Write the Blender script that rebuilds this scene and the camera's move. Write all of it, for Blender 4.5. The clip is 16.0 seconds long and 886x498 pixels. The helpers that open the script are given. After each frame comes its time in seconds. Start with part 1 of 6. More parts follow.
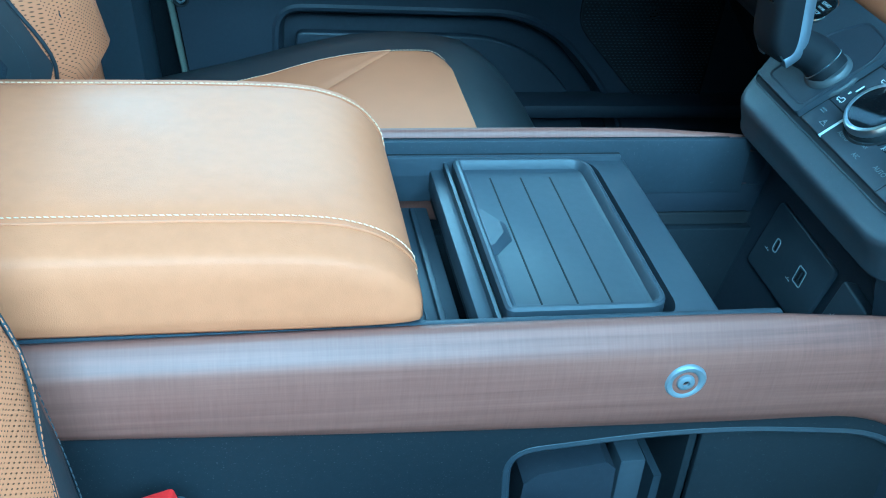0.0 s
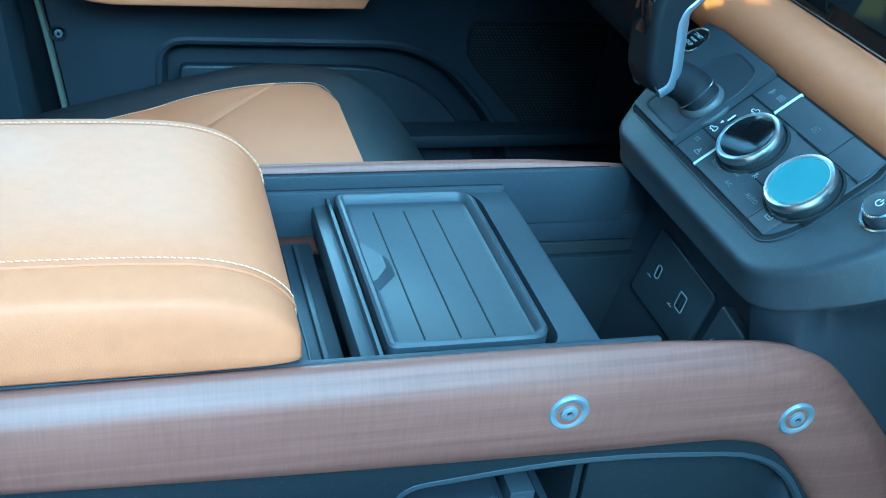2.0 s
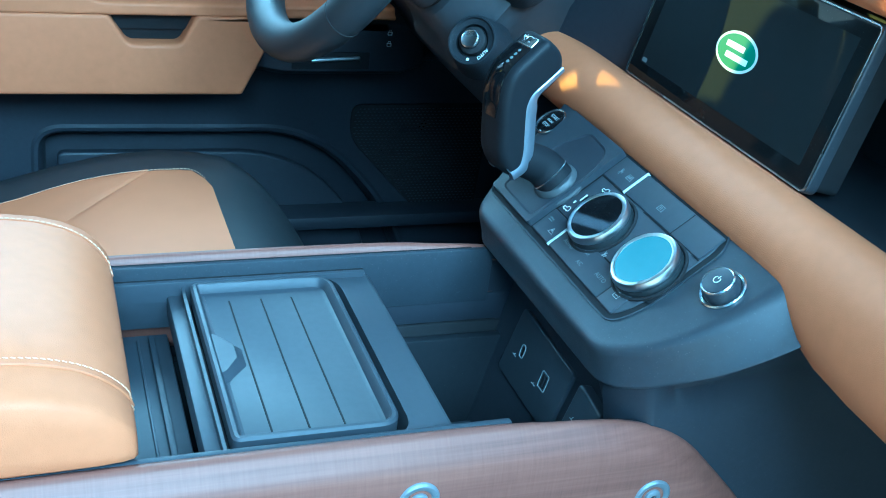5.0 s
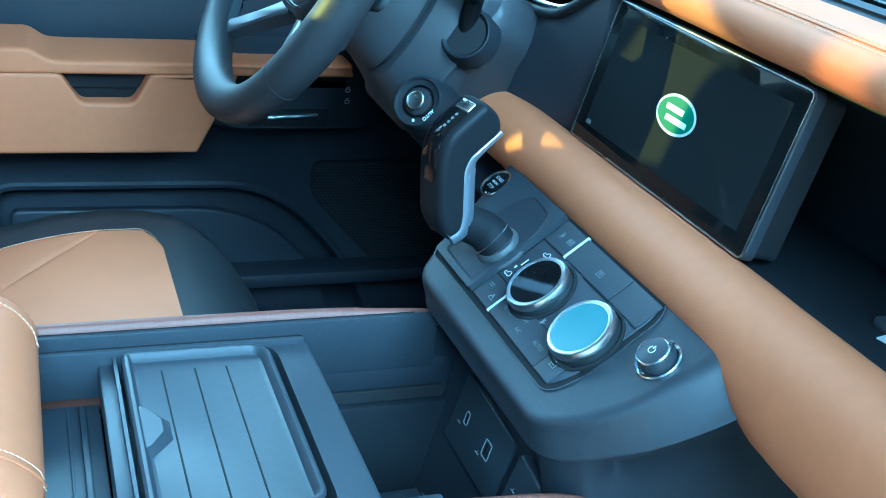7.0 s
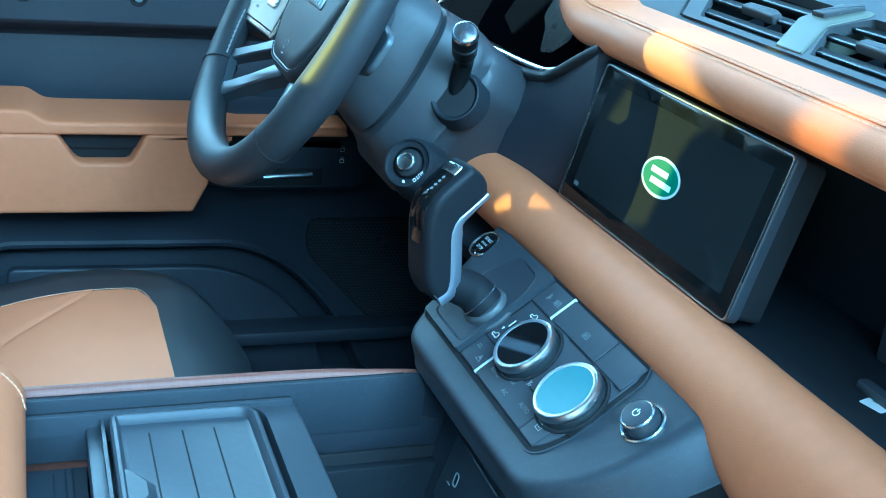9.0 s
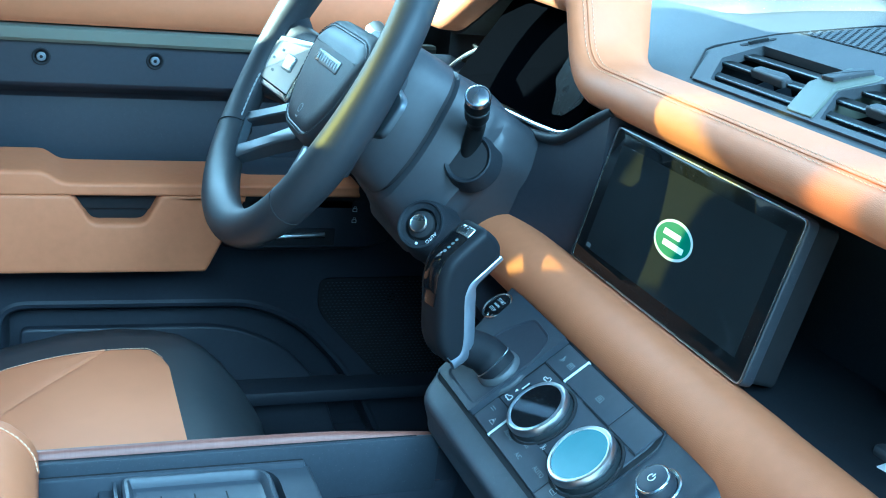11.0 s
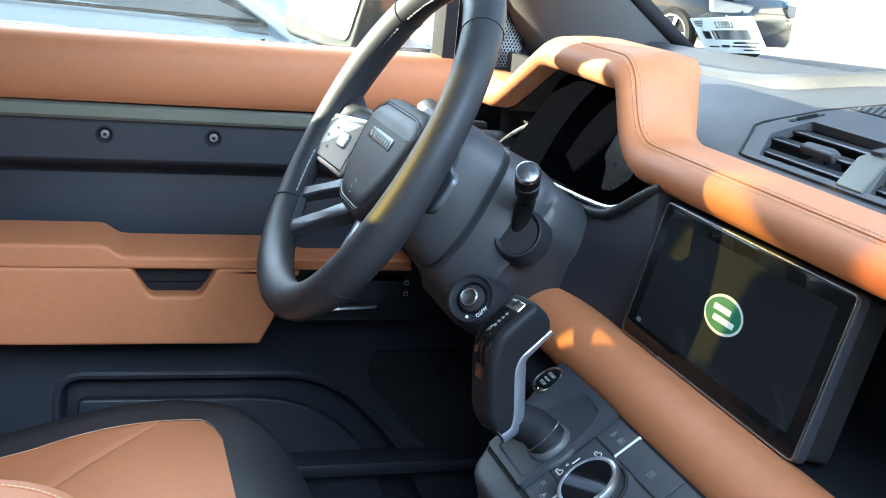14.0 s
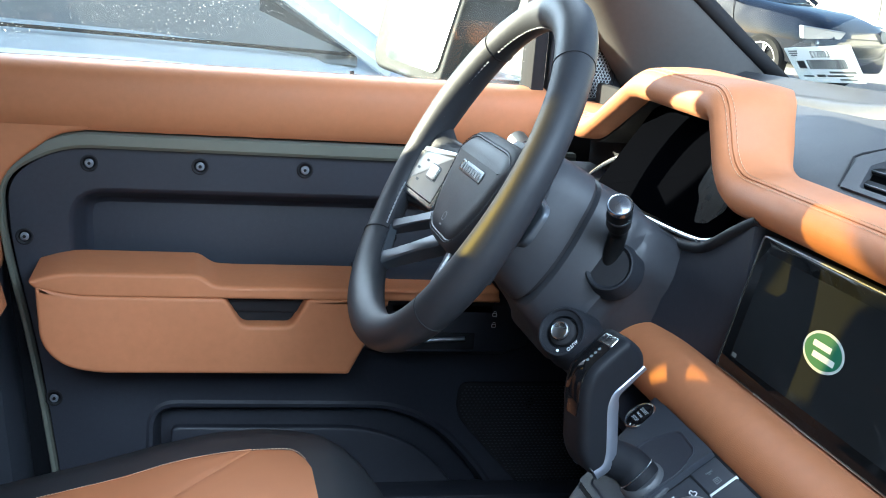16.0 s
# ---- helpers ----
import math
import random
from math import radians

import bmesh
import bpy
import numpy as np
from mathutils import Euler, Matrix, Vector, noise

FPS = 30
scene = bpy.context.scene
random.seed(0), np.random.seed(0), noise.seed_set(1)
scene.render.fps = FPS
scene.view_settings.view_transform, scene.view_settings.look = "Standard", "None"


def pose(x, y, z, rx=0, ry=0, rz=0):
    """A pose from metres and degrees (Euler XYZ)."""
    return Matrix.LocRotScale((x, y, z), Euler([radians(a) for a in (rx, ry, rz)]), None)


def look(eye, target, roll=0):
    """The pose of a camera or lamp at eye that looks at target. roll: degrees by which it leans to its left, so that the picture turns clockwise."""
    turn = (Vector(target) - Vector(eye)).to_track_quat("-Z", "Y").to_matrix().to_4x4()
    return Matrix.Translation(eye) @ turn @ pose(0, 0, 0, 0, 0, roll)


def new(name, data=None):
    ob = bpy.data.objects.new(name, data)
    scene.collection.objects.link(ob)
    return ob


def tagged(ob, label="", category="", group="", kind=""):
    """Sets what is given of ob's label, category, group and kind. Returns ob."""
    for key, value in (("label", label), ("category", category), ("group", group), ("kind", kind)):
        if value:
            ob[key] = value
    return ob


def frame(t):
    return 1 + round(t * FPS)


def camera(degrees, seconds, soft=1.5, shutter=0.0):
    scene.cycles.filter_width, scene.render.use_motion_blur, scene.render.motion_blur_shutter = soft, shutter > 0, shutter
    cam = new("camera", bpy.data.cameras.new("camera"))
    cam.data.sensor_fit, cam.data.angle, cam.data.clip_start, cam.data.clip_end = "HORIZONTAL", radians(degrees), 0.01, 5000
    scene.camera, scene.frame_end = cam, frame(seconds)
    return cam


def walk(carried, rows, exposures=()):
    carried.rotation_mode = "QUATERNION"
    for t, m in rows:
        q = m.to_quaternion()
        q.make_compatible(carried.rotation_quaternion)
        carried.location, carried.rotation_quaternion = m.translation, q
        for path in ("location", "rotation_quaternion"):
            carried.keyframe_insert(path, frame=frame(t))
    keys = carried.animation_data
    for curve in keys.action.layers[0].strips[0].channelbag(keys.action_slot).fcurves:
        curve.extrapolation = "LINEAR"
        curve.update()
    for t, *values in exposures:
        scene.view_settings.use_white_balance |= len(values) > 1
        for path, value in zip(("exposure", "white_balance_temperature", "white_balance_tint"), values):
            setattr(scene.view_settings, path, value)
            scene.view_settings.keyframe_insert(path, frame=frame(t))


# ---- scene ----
cam = camera(43.9, 16.0, soft=1.0)
# seconds, stops, kelvin, tint
EXPOSURES = [(0.0, 1.83, 3770, -28), (4.0, 2.06, 3800, -26), (7.0, 2.00, 3840, -23), (8.5, 1.97, 3850, -22), (11.0, 1.93, 4040, -19), (11.5, 1.88, 4310, -15), (12.0, 1.80, 4700, -9), (13.0, 1.66, 5330, 3), (16.0, 1.45, 5450, 6)]
PATH = [
    (0, (0.09, 0.144, 1.472), (0.459, 1.788, 0.393), 5.5),
    (0.5, (0.093, 0.143, 1.473), (0.502, 1.783, 0.403), 5.9),
    (1, (0.096, 0.145, 1.473), (0.551, 1.78, 0.415), 6.3),
    (1.5, (0.101, 0.149, 1.475), (0.601, 1.781, 0.432), 6.7),
    (2, (0.106, 0.149, 1.475), (0.648, 1.782, 0.454), 7.0),
    (2.5, (0.115, 0.142, 1.477), (0.692, 1.777, 0.48), 7.2),
    (3, (0.125, 0.137, 1.478), (0.73, 1.776, 0.505), 7.2),
    (3.5, (0.134, 0.134, 1.482), (0.761, 1.777, 0.529), 7.1),
    (4, (0.14, 0.136, 1.484), (0.789, 1.783, 0.553), 7.2),
    (6.5, (0.187, 0.146, 1.494), (0.89, 1.825, 0.665), 7.1),
    (7, (0.198, 0.148, 1.498), (0.903, 1.835, 0.687), 7.1),
    (7.5, (0.206, 0.148, 1.5), (0.91, 1.844, 0.708), 7.1),
    (8, (0.206, 0.145, 1.502), (0.912, 1.851, 0.734), 7.0),
    (8.5, (0.208, 0.142, 1.505), (0.913, 1.859, 0.76), 6.9),
    (11, (0.204, 0.142, 1.513), (0.892, 1.911, 0.883), 6.5),
    (11.5, (0.205, 0.142, 1.515), (0.882, 1.924, 0.91), 6.3),
    (12, (0.202, 0.138, 1.516), (0.872, 1.931, 0.934), 6.3),
    (12.5, (0.203, 0.137, 1.519), (0.858, 1.94, 0.952), 6.0),
    (13, (0.204, 0.136, 1.519), (0.842, 1.95, 0.97), 5.8),
    (13.5, (0.203, 0.135, 1.52), (0.821, 1.96, 0.984), 5.5),
    (14, (0.201, 0.132, 1.518), (0.8, 1.97, 1.003), 5.7),
    (14.5, (0.198, 0.13, 1.522), (0.771, 1.979, 1.017), 5.4),
    (15, (0.198, 0.128, 1.526), (0.731, 1.991, 1.031), 5.1),
    (15.5, (0.196, 0.131, 1.523), (0.69, 2.008, 1.04), 5.0),
    (16, (0.195, 0.135, 1.521), (0.646, 2.024, 1.043), 4.8),
]
walk(cam, [(t, look(eye, target, roll)) for t, eye, target, roll in PATH], EXPOSURES)

# ---- world and sun ----
SUN_AZ, SUN_EL = 151.0, 15.5
world = bpy.data.worlds.new("sky")
scene.world = world
world.use_nodes = True
wt = world.node_tree
sky = wt.nodes.new("ShaderNodeTexSky")
sky.sky_type = "NISHITA"
sky.sun_disc = False
sky.sun_elevation = radians(SUN_EL)
sky.sun_rotation = radians(90 - SUN_AZ)
wt.links.new(sky.outputs[0], wt.nodes["Background"].inputs[0])
wt.nodes["Background"].inputs[1].default_value = 0.105
sun = new("sun", bpy.data.lights.new("sun", "SUN"))
sun.data.energy, sun.data.angle, sun.data.color = 13.0, radians(0.6), (1.0, 0.86, 0.56)
sun_dir = Vector((math.cos(radians(SUN_AZ)) * math.cos(radians(SUN_EL)), math.sin(radians(SUN_AZ)) * math.cos(radians(SUN_EL)), math.sin(radians(SUN_EL))))
sun.matrix_world = look(sun_dir * 20, (0, 0, 0))


def sky_lamp(name, eye, target, w, h, watts, colour):
    """Skylight entering through an opening of the car."""
    ob = new(name, bpy.data.lights.new(name, "AREA"))
    ob.data.shape, ob.data.size, ob.data.size_y, ob.data.energy, ob.data.color = "RECTANGLE", w, h, watts, colour
    ob.matrix_world = look(eye, target)
    return ob


sky_lamp("doorway_skylight", (0.60, -1.74, 3.38), (0.38, 1.05, 1.08), 3.0, 1.8, 146.0, (0.80, 0.91, 1.0))
sky_lamp("windscreen_skylight", (0.98, 0.795, 1.78), (0.55, 0.795, 1.25), 1.25, 0.45, 1.1, (0.86, 0.94, 1.0))
sky_lamp("window_skylight", (0.25, 2.45, 2.15), (0.28, 0.80, 1.15), 1.9, 1.0, 26.0, (0.88, 0.95, 1.0))

# ---- materials ----
def base_mat(name, rough=0.5, metal=0.0, spec=0.5, coat=0.0):
    m = bpy.data.materials.new(name)
    m.use_nodes = True
    b = m.node_tree.nodes["Principled BSDF"]
    b.inputs["Roughness"].default_value = rough
    b.inputs["Metallic"].default_value = metal
    b.inputs["Specular IOR Level"].default_value = spec
    b.inputs["Coat Weight"].default_value = coat
    return m, m.node_tree, b


def noise_node(nt, coord, scale, detail=3.0, rough=0.55):
    n = nt.nodes.new("ShaderNodeTexNoise")
    n.inputs["Scale"].default_value, n.inputs["Detail"].default_value, n.inputs["Roughness"].default_value = scale, detail, rough
    nt.links.new(coord, n.inputs["Vector"])
    return n


def surface(name, colour, rough=0.5, metal=0.0, spec=0.5, vary=0.12, broad=6.0, grain=900.0, bump=0.15, dist=0.0004, cells=False, rough_vary=0.08, coat=0.0, dust=0.0):
    """A surface with colour drift, a fine grain in relief and uneven gloss."""
    m, nt, b = base_mat(name, rough, metal, spec, coat)
    co = nt.nodes.new("ShaderNodeTexCoord").outputs["Object"]
    big, small = noise_node(nt, co, broad), noise_node(nt, co, grain * 0.12, 4.0)
    add = nt.nodes.new("ShaderNodeMath")
    add.operation = "ADD"
    nt.links.new(big.outputs["Fac"], add.inputs[0])
    nt.links.new(small.outputs["Fac"], add.inputs[1])
    ramp = nt.nodes.new("ShaderNodeMapRange")
    for k, v in zip(("From Min", "From Max", "To Min", "To Max"), (0.6, 1.4, 1 - vary, 1 + vary)):
        ramp.inputs[k].default_value = v
    nt.links.new(add.outputs[0], ramp.inputs["Value"])
    mul = nt.nodes.new("ShaderNodeVectorMath")
    mul.operation = "SCALE"
    mul.inputs[0].default_value = colour
    nt.links.new(ramp.outputs[0], mul.inputs["Scale"])
    out = mul.outputs[0]
    if dust:
        spots = noise_node(nt, co, 700.0, 1.0)
        cut = nt.nodes.new("ShaderNodeMapRange")
        for k, v in zip(("From Min", "From Max", "To Min", "To Max"), (0.68, 0.78, 0.0, dust)):
            cut.inputs[k].default_value = v
        nt.links.new(spots.outputs["Fac"], cut.inputs["Value"])
        mix = nt.nodes.new("ShaderNodeMix")
        mix.data_type = "RGBA"
        nt.links.new(cut.outputs[0], mix.inputs["Factor"])
        nt.links.new(out, mix.inputs["A"])
        mix.inputs["B"].default_value = (0.35, 0.34, 0.32, 1)
        out = mix.outputs["Result"]
    nt.links.new(out, b.inputs["Base Color"])
    rr = nt.nodes.new("ShaderNodeMapRange")
    for k, v in zip(("From Min", "From Max", "To Min", "To Max"), (0.3, 0.7, max(rough - rough_vary, 0.02), min(rough + rough_vary, 1))):
        rr.inputs[k].default_value = v
    nt.links.new(big.outputs["Fac"], rr.inputs["Value"])
    nt.links.new(rr.outputs[0], b.inputs["Roughness"])
    if bump:
        if cells:
            g = nt.nodes.new("ShaderNodeTexVoronoi")
            g.feature = "DISTANCE_TO_EDGE"
            g.inputs["Scale"].default_value = grain
            nt.links.new(co, g.inputs["Vector"])
            h = g.outputs["Distance"]
        else:
            h = noise_node(nt, co, grain, 2.0).outputs["Fac"]
        bm_ = nt.nodes.new("ShaderNodeBump")
        bm_.inputs["Strength"].default_value, bm_.inputs["Distance"].default_value = bump, dist
        nt.links.new(h, bm_.inputs["Height"])
        nt.links.new(bm_.outputs[0], b.inputs["Normal"])
    return m


TAN = (0.444, 0.175, 0.076)
leather = surface("tan_leather", TAN, 0.54, spec=0.27, vary=0.07, broad=9, grain=800, bump=0.4, dist=0.0004, cells=True)


def perforated(name, colour, squash):
    """Leather with rows of punched holes."""
    m, nt, b = base_mat(name, 0.5, spec=0.4)
    co = nt.nodes.new("ShaderNodeTexCoord").outputs["Object"]
    v = nt.nodes.new("ShaderNodeTexVoronoi")
    v.inputs["Scale"].default_value, v.inputs["Randomness"].default_value = 250, 0.0
    rot = nt.nodes.new("ShaderNodeMapping")
    rot.inputs["Rotation"].default_value = (0.0, 0.0, 0.78) if squash[2] < 1 else (0.78, 0.0, 0.0)
    rot.inputs["Scale"].default_value = squash
    nt.links.new(co, rot.inputs["Vector"])
    nt.links.new(rot.outputs[0], v.inputs["Vector"])
    cut = nt.nodes.new("ShaderNodeMapRange")
    for k, val in zip(("From Min", "From Max", "To Min", "To Max"), (0.15, 0.24, 0.22, 1.0)):
        cut.inputs[k].default_value = val
    nt.links.new(v.outputs["Distance"], cut.inputs["Value"])
    big = noise_node(nt, co, 9)
    drift = nt.nodes.new("ShaderNodeMapRange")
    for k, val in zip(("From Min", "From Max", "To Min", "To Max"), (0.3, 0.7, 0.93, 1.07)):
        drift.inputs[k].default_value = val
    nt.links.new(big.outputs["Fac"], drift.inputs["Value"])
    mm = nt.nodes.new("ShaderNodeMath")
    mm.operation = "MULTIPLY"
    nt.links.new(cut.outputs[0], mm.inputs[0])
    nt.links.new(drift.outputs[0], mm.inputs[1])
    mul = nt.nodes.new("ShaderNodeVectorMath")
    mul.operation = "SCALE"
    mul.inputs[0].default_value = colour
    nt.links.new(mm.outputs[0], mul.inputs["Scale"])
    nt.links.new(mul.outputs[0], b.inputs["Base Color"])
    bp = nt.nodes.new("ShaderNodeBump")
    bp.inputs["Strength"].default_value, bp.inputs["Distance"].default_value = 0.5, 0.0006
    nt.links.new(cut.outputs[0], bp.inputs["Height"])
    nt.links.new(bp.outputs[0], b.inputs["Normal"])
    return m


leather_holes = perforated("perforated_tan_leather", TAN, (1.0, 1.0, 0.001))
leather_fine = perforated("finely_perforated_tan_leather", TAN, (1.15, 1.15, 0.001))
leather_holes_back = perforated("perforated_tan_backrest_leather", TAN, (0.001, 1.6, 1.6))
plastic = surface("dark_grained_plastic", (0.035, 0.039, 0.049), 0.46, spec=0.45, vary=0.15, grain=1400, bump=0.25, dist=0.0003, cells=True, dust=0.12)
plastic_soft = surface("dark_soft_touch_plastic", (0.045, 0.049, 0.060), 0.45, spec=0.36, vary=0.1, grain=1600, bump=0.15, dist=0.0002)
door_plastic = surface("charcoal_door_plastic", (0.027, 0.029, 0.038), 0.48, spec=0.4, vary=0.15, grain=1400, bump=0.25, dist=0.0003, cells=True, dust=0.08)
plastic_black = surface("black_lower_dash_plastic", (0.015, 0.0165, 0.0205), 0.58, spec=0.22, vary=0.15, grain=1400, bump=0.25, dist=0.0003, cells=True, dust=0.1)
rubber = surface("black_rubber", (0.016, 0.016, 0.018), 0.8, spec=0.25, vary=0.2, grain=700, bump=0.2)
dash_pad = surface("slate_dash_padding", (0.040, 0.041, 0.045), 0.55, spec=0.33, vary=0.08, grain=1100, bump=0.3, dist=0.0003, cells=True, dust=0.2)
black_leather = surface("black_leather", (0.026, 0.0275, 0.032), 0.5, spec=0.28, vary=0.12, grain=900, bump=0.3, dist=0.0003, cells=True)
gloss_black = surface("gloss_black_trim", (0.006, 0.006, 0.007), 0.06, vary=0.1, bump=0.0, rough_vary=0.03, dust=0.1)
satin = surface("satin_silver_metal", (0.62, 0.64, 0.66), 0.28, 1.0, vary=0.05, grain=500, bump=0.05, rough_vary=0.05)
satin_dark = surface("dark_satin_metal", (0.10, 0.11, 0.12), 0.32, 0.8, vary=0.08, bump=0.0)
satin_graphite = surface("graphite_satin_paint", (0.075, 0.085, 0.10), 0.38, 0.4, vary=0.08, bump=0.0)
plastic_pad = surface("pale_metallic_switch_plastic", (0.42, 0.42, 0.40), 0.3, 0.6, vary=0.05, bump=0.0)
gloss_slat = surface("black_satin_slat", (0.006, 0.0065, 0.007), 0.42, spec=0.12, vary=0.1, bump=0.0)
display_glass = surface("matt_display_glass", (0.0010, 0.0011, 0.0016), 0.3, spec=0.0, vary=0.1, bump=0.0, rough_vary=0.05)
green_metal = surface("grey_green_satin_paint", (0.135, 0.14, 0.112), 0.36, 0.0, vary=0.06, grain=700, bump=0.08)
thread = surface("tan_thread", (0.62, 0.43, 0.28), 0.75, vary=0.15, grain=3000, bump=0.3)
dark_thread = surface("dark_thread", (0.035, 0.038, 0.045), 0.7, vary=0.15, grain=3000, bump=0.3)
white_mark = surface("white_marking", (0.75, 0.77, 0.78), 0.5, vary=0.05, bump=0.0)
dim_mark = surface("dim_grey_marking", (0.15, 0.17, 0.18), 0.5, vary=0.05, bump=0.0)
red_plastic = surface("red_plastic", (0.55, 0.02, 0.02), 0.35, vary=0.06, bump=0.05)
carpet = surface("black_carpet", (0.024, 0.024, 0.027), 0.95, spec=0.1, vary=0.3, grain=900, bump=0.8, dist=0.002)
lining = surface("pale_headlining", (0.42, 0.41, 0.39), 0.9, spec=0.2, vary=0.05, grain=900, bump=0.3)
steel = surface("bolt_steel", (0.25, 0.27, 0.30), 0.52, 0.5, vary=0.06, grain=600, bump=0.06)
column_plastic = surface("charcoal_column_plastic", (0.034, 0.036, 0.042), 0.50, spec=0.4, vary=0.12, grain=1400, bump=0.2, dist=0.0003, cells=True)
film_plastic = surface("creased_film", (0.0050, 0.0042, 0.0036), 0.35, spec=0.03, vary=0.6, broad=70.0, grain=120, bump=0.25, dist=0.0012, rough_vary=0.15)
mesh_cloth = surface("dark_mesh_fabric", (0.03, 0.034, 0.042), 0.85, spec=0.2, vary=0.3, grain=420, bump=0.7, dist=0.001, cells=True)


def wood_mat():
    """Open-pored walnut veneer with long grain and fine cross lines."""
    m, nt, b = base_mat("walnut_veneer", 0.46, spec=0.33)
    co = nt.nodes.new("ShaderNodeTexCoord").outputs["Object"]
    st = nt.nodes.new("ShaderNodeMapping")
    st.inputs["Scale"].default_value = (2.2, 60.0, 130.0)
    nt.links.new(co, st.inputs["Vector"])
    long_grain = noise_node(nt, st.outputs[0], 1.6, 6.0, 0.65)
    st2 = nt.nodes.new("ShaderNodeMapping")
    st2.inputs["Scale"].default_value = (620.0, 30.0, 42.0)
    nt.links.new(co, st2.inputs["Vector"])
    cross = noise_node(nt, st2.outputs[0], 1.0, 4.0, 0.6)
    st3 = nt.nodes.new("ShaderNodeMapping")
    st3.inputs["Scale"].default_value = (2.2, 4.0, 9.0)
    nt.links.new(co, st3.inputs["Vector"])
    broad = noise_node(nt, st3.outputs[0], 2.0, 2.0)
    a1 = nt.nodes.new("ShaderNodeMath")
    a1.operation = "MULTIPLY_ADD"
    a1.inputs[1].default_value = 0.40
    nt.links.new(cross.outputs["Fac"], a1.inputs[0])
    nt.links.new(long_grain.outputs["Fac"], a1.inputs[2])
    a2 = nt.nodes.new("ShaderNodeMath")
    a2.operation = "MULTIPLY_ADD"
    a2.inputs[1].default_value = 0.5
    nt.links.new(broad.outputs["Fac"], a2.inputs[0])
    nt.links.new(a1.outputs[0], a2.inputs[2])
    cr = nt.nodes.new("ShaderNodeValToRGB")
    cr.color_ramp.elements[0].position, cr.color_ramp.elements[0].color = 0.30, (0.110, 0.046, 0.034, 1)
    cr.color_ramp.elements[1].position, cr.color_ramp.elements[1].color = 0.72, (0.235, 0.110, 0.080, 1)
    norm = nt.nodes.new("ShaderNodeMath")
    norm.operation = "DIVIDE"
    norm.inputs[1].default_value = 1.90
    nt.links.new(a2.outputs[0], norm.inputs[0])
    nt.links.new(norm.outputs[0], cr.inputs[0])
    nt.links.new(cr.outputs[0], b.inputs["Base Color"])
    bp = nt.nodes.new("ShaderNodeBump")
    bp.inputs["Strength"].default_value, bp.inputs["Distance"].default_value = 0.25, 0.0004
    nt.links.new(a1.outputs[0], bp.inputs["Height"])
    nt.links.new(bp.outputs[0], b.inputs["Normal"])
    return m


wood = wood_mat()


def glow(name, colour, strength):
    m, nt, b = base_mat(name, 0.4)
    b.inputs["Base Color"].default_value = (*colour, 1)
    b.inputs["Emission Color"].default_value = (*colour, 1)
    b.inputs["Emission Strength"].default_value = strength
    return m


def glass_mat(name, tint=(0.95, 0.97, 0.96), dust=0.0):
    """Thin clear pane; dust adds dried specks."""
    m = bpy.data.materials.new(name)
    m.use_nodes = True
    nt = m.node_tree
    nt.nodes.clear()
    outp = nt.nodes.new("ShaderNodeOutputMaterial")
    tr = nt.nodes.new("ShaderNodeBsdfTransparent")
    tr.inputs[0].default_value = (*tint, 1)
    gl = nt.nodes.new("ShaderNodeBsdfGlossy")
    gl.inputs["Roughness"].default_value = 0.02
    lw = nt.nodes.new("ShaderNodeLayerWeight")
    pw_ = nt.nodes.new("ShaderNodeMath")
    pw_.operation = "POWER"
    pw_.inputs[1].default_value = 4.0
    nt.links.new(lw.outputs["Facing"], pw_.inputs[0])
    fr = nt.nodes.new("ShaderNodeMath")
    fr.operation = "MULTIPLY_ADD"
    fr.inputs[1].default_value, fr.inputs[2].default_value = 0.5, 0.035
    nt.links.new(pw_.outputs[0], fr.inputs[0])
    mx = nt.nodes.new("ShaderNodeMixShader")
    nt.links.new(fr.outputs[0], mx.inputs[0])
    nt.links.new(tr.outputs[0], mx.inputs[1])
    nt.links.new(gl.outputs[0], mx.inputs[2])
    last = mx.outputs[0]
    if dust:
        co = nt.nodes.new("ShaderNodeTexCoord").outputs["Object"]
        v = nt.nodes.new("ShaderNodeTexVoronoi")
        v.inputs["Scale"].default_value = 210
        nt.links.new(co, v.inputs["Vector"])
        n = noise_node(nt, co, 5.0, 3.0)
        thr = nt.nodes.new("ShaderNodeMapRange")
        for k, val in zip(("From Min", "From Max", "To Min", "To Max"), (0.36, 0.80, 0.02, 0.22)):
            thr.inputs[k].default_value = val
        nt.links.new(n.outputs["Fac"], thr.inputs["Value"])
        lt = nt.nodes.new("ShaderNodeMath")
        lt.operation = "LESS_THAN"
        nt.links.new(v.outputs["Distance"], lt.inputs[0])
        nt.links.new(thr.outputs[0], lt.inputs[1])
        film = nt.nodes.new("ShaderNodeMath")
        film.operation = "MULTIPLY_ADD"
        film.inputs[1].default_value, film.inputs[2].default_value = dust, dust * 0.012
        nt.links.new(lt.outputs[0], film.inputs[0])
        df = nt.nodes.new("ShaderNodeBsdfTranslucent")
        df.inputs[0].default_value = (0.8, 0.8, 0.78, 1)
        mx2 = nt.nodes.new("ShaderNodeMixShader")
        nt.links.new(film.outputs[0], mx2.inputs[0])
        nt.links.new(last, mx2.inputs[1])
        nt.links.new(df.outputs[0], mx2.inputs[2])
        last = mx2.outputs[0]
    nt.links.new(last, outp.inputs[0])
    return m


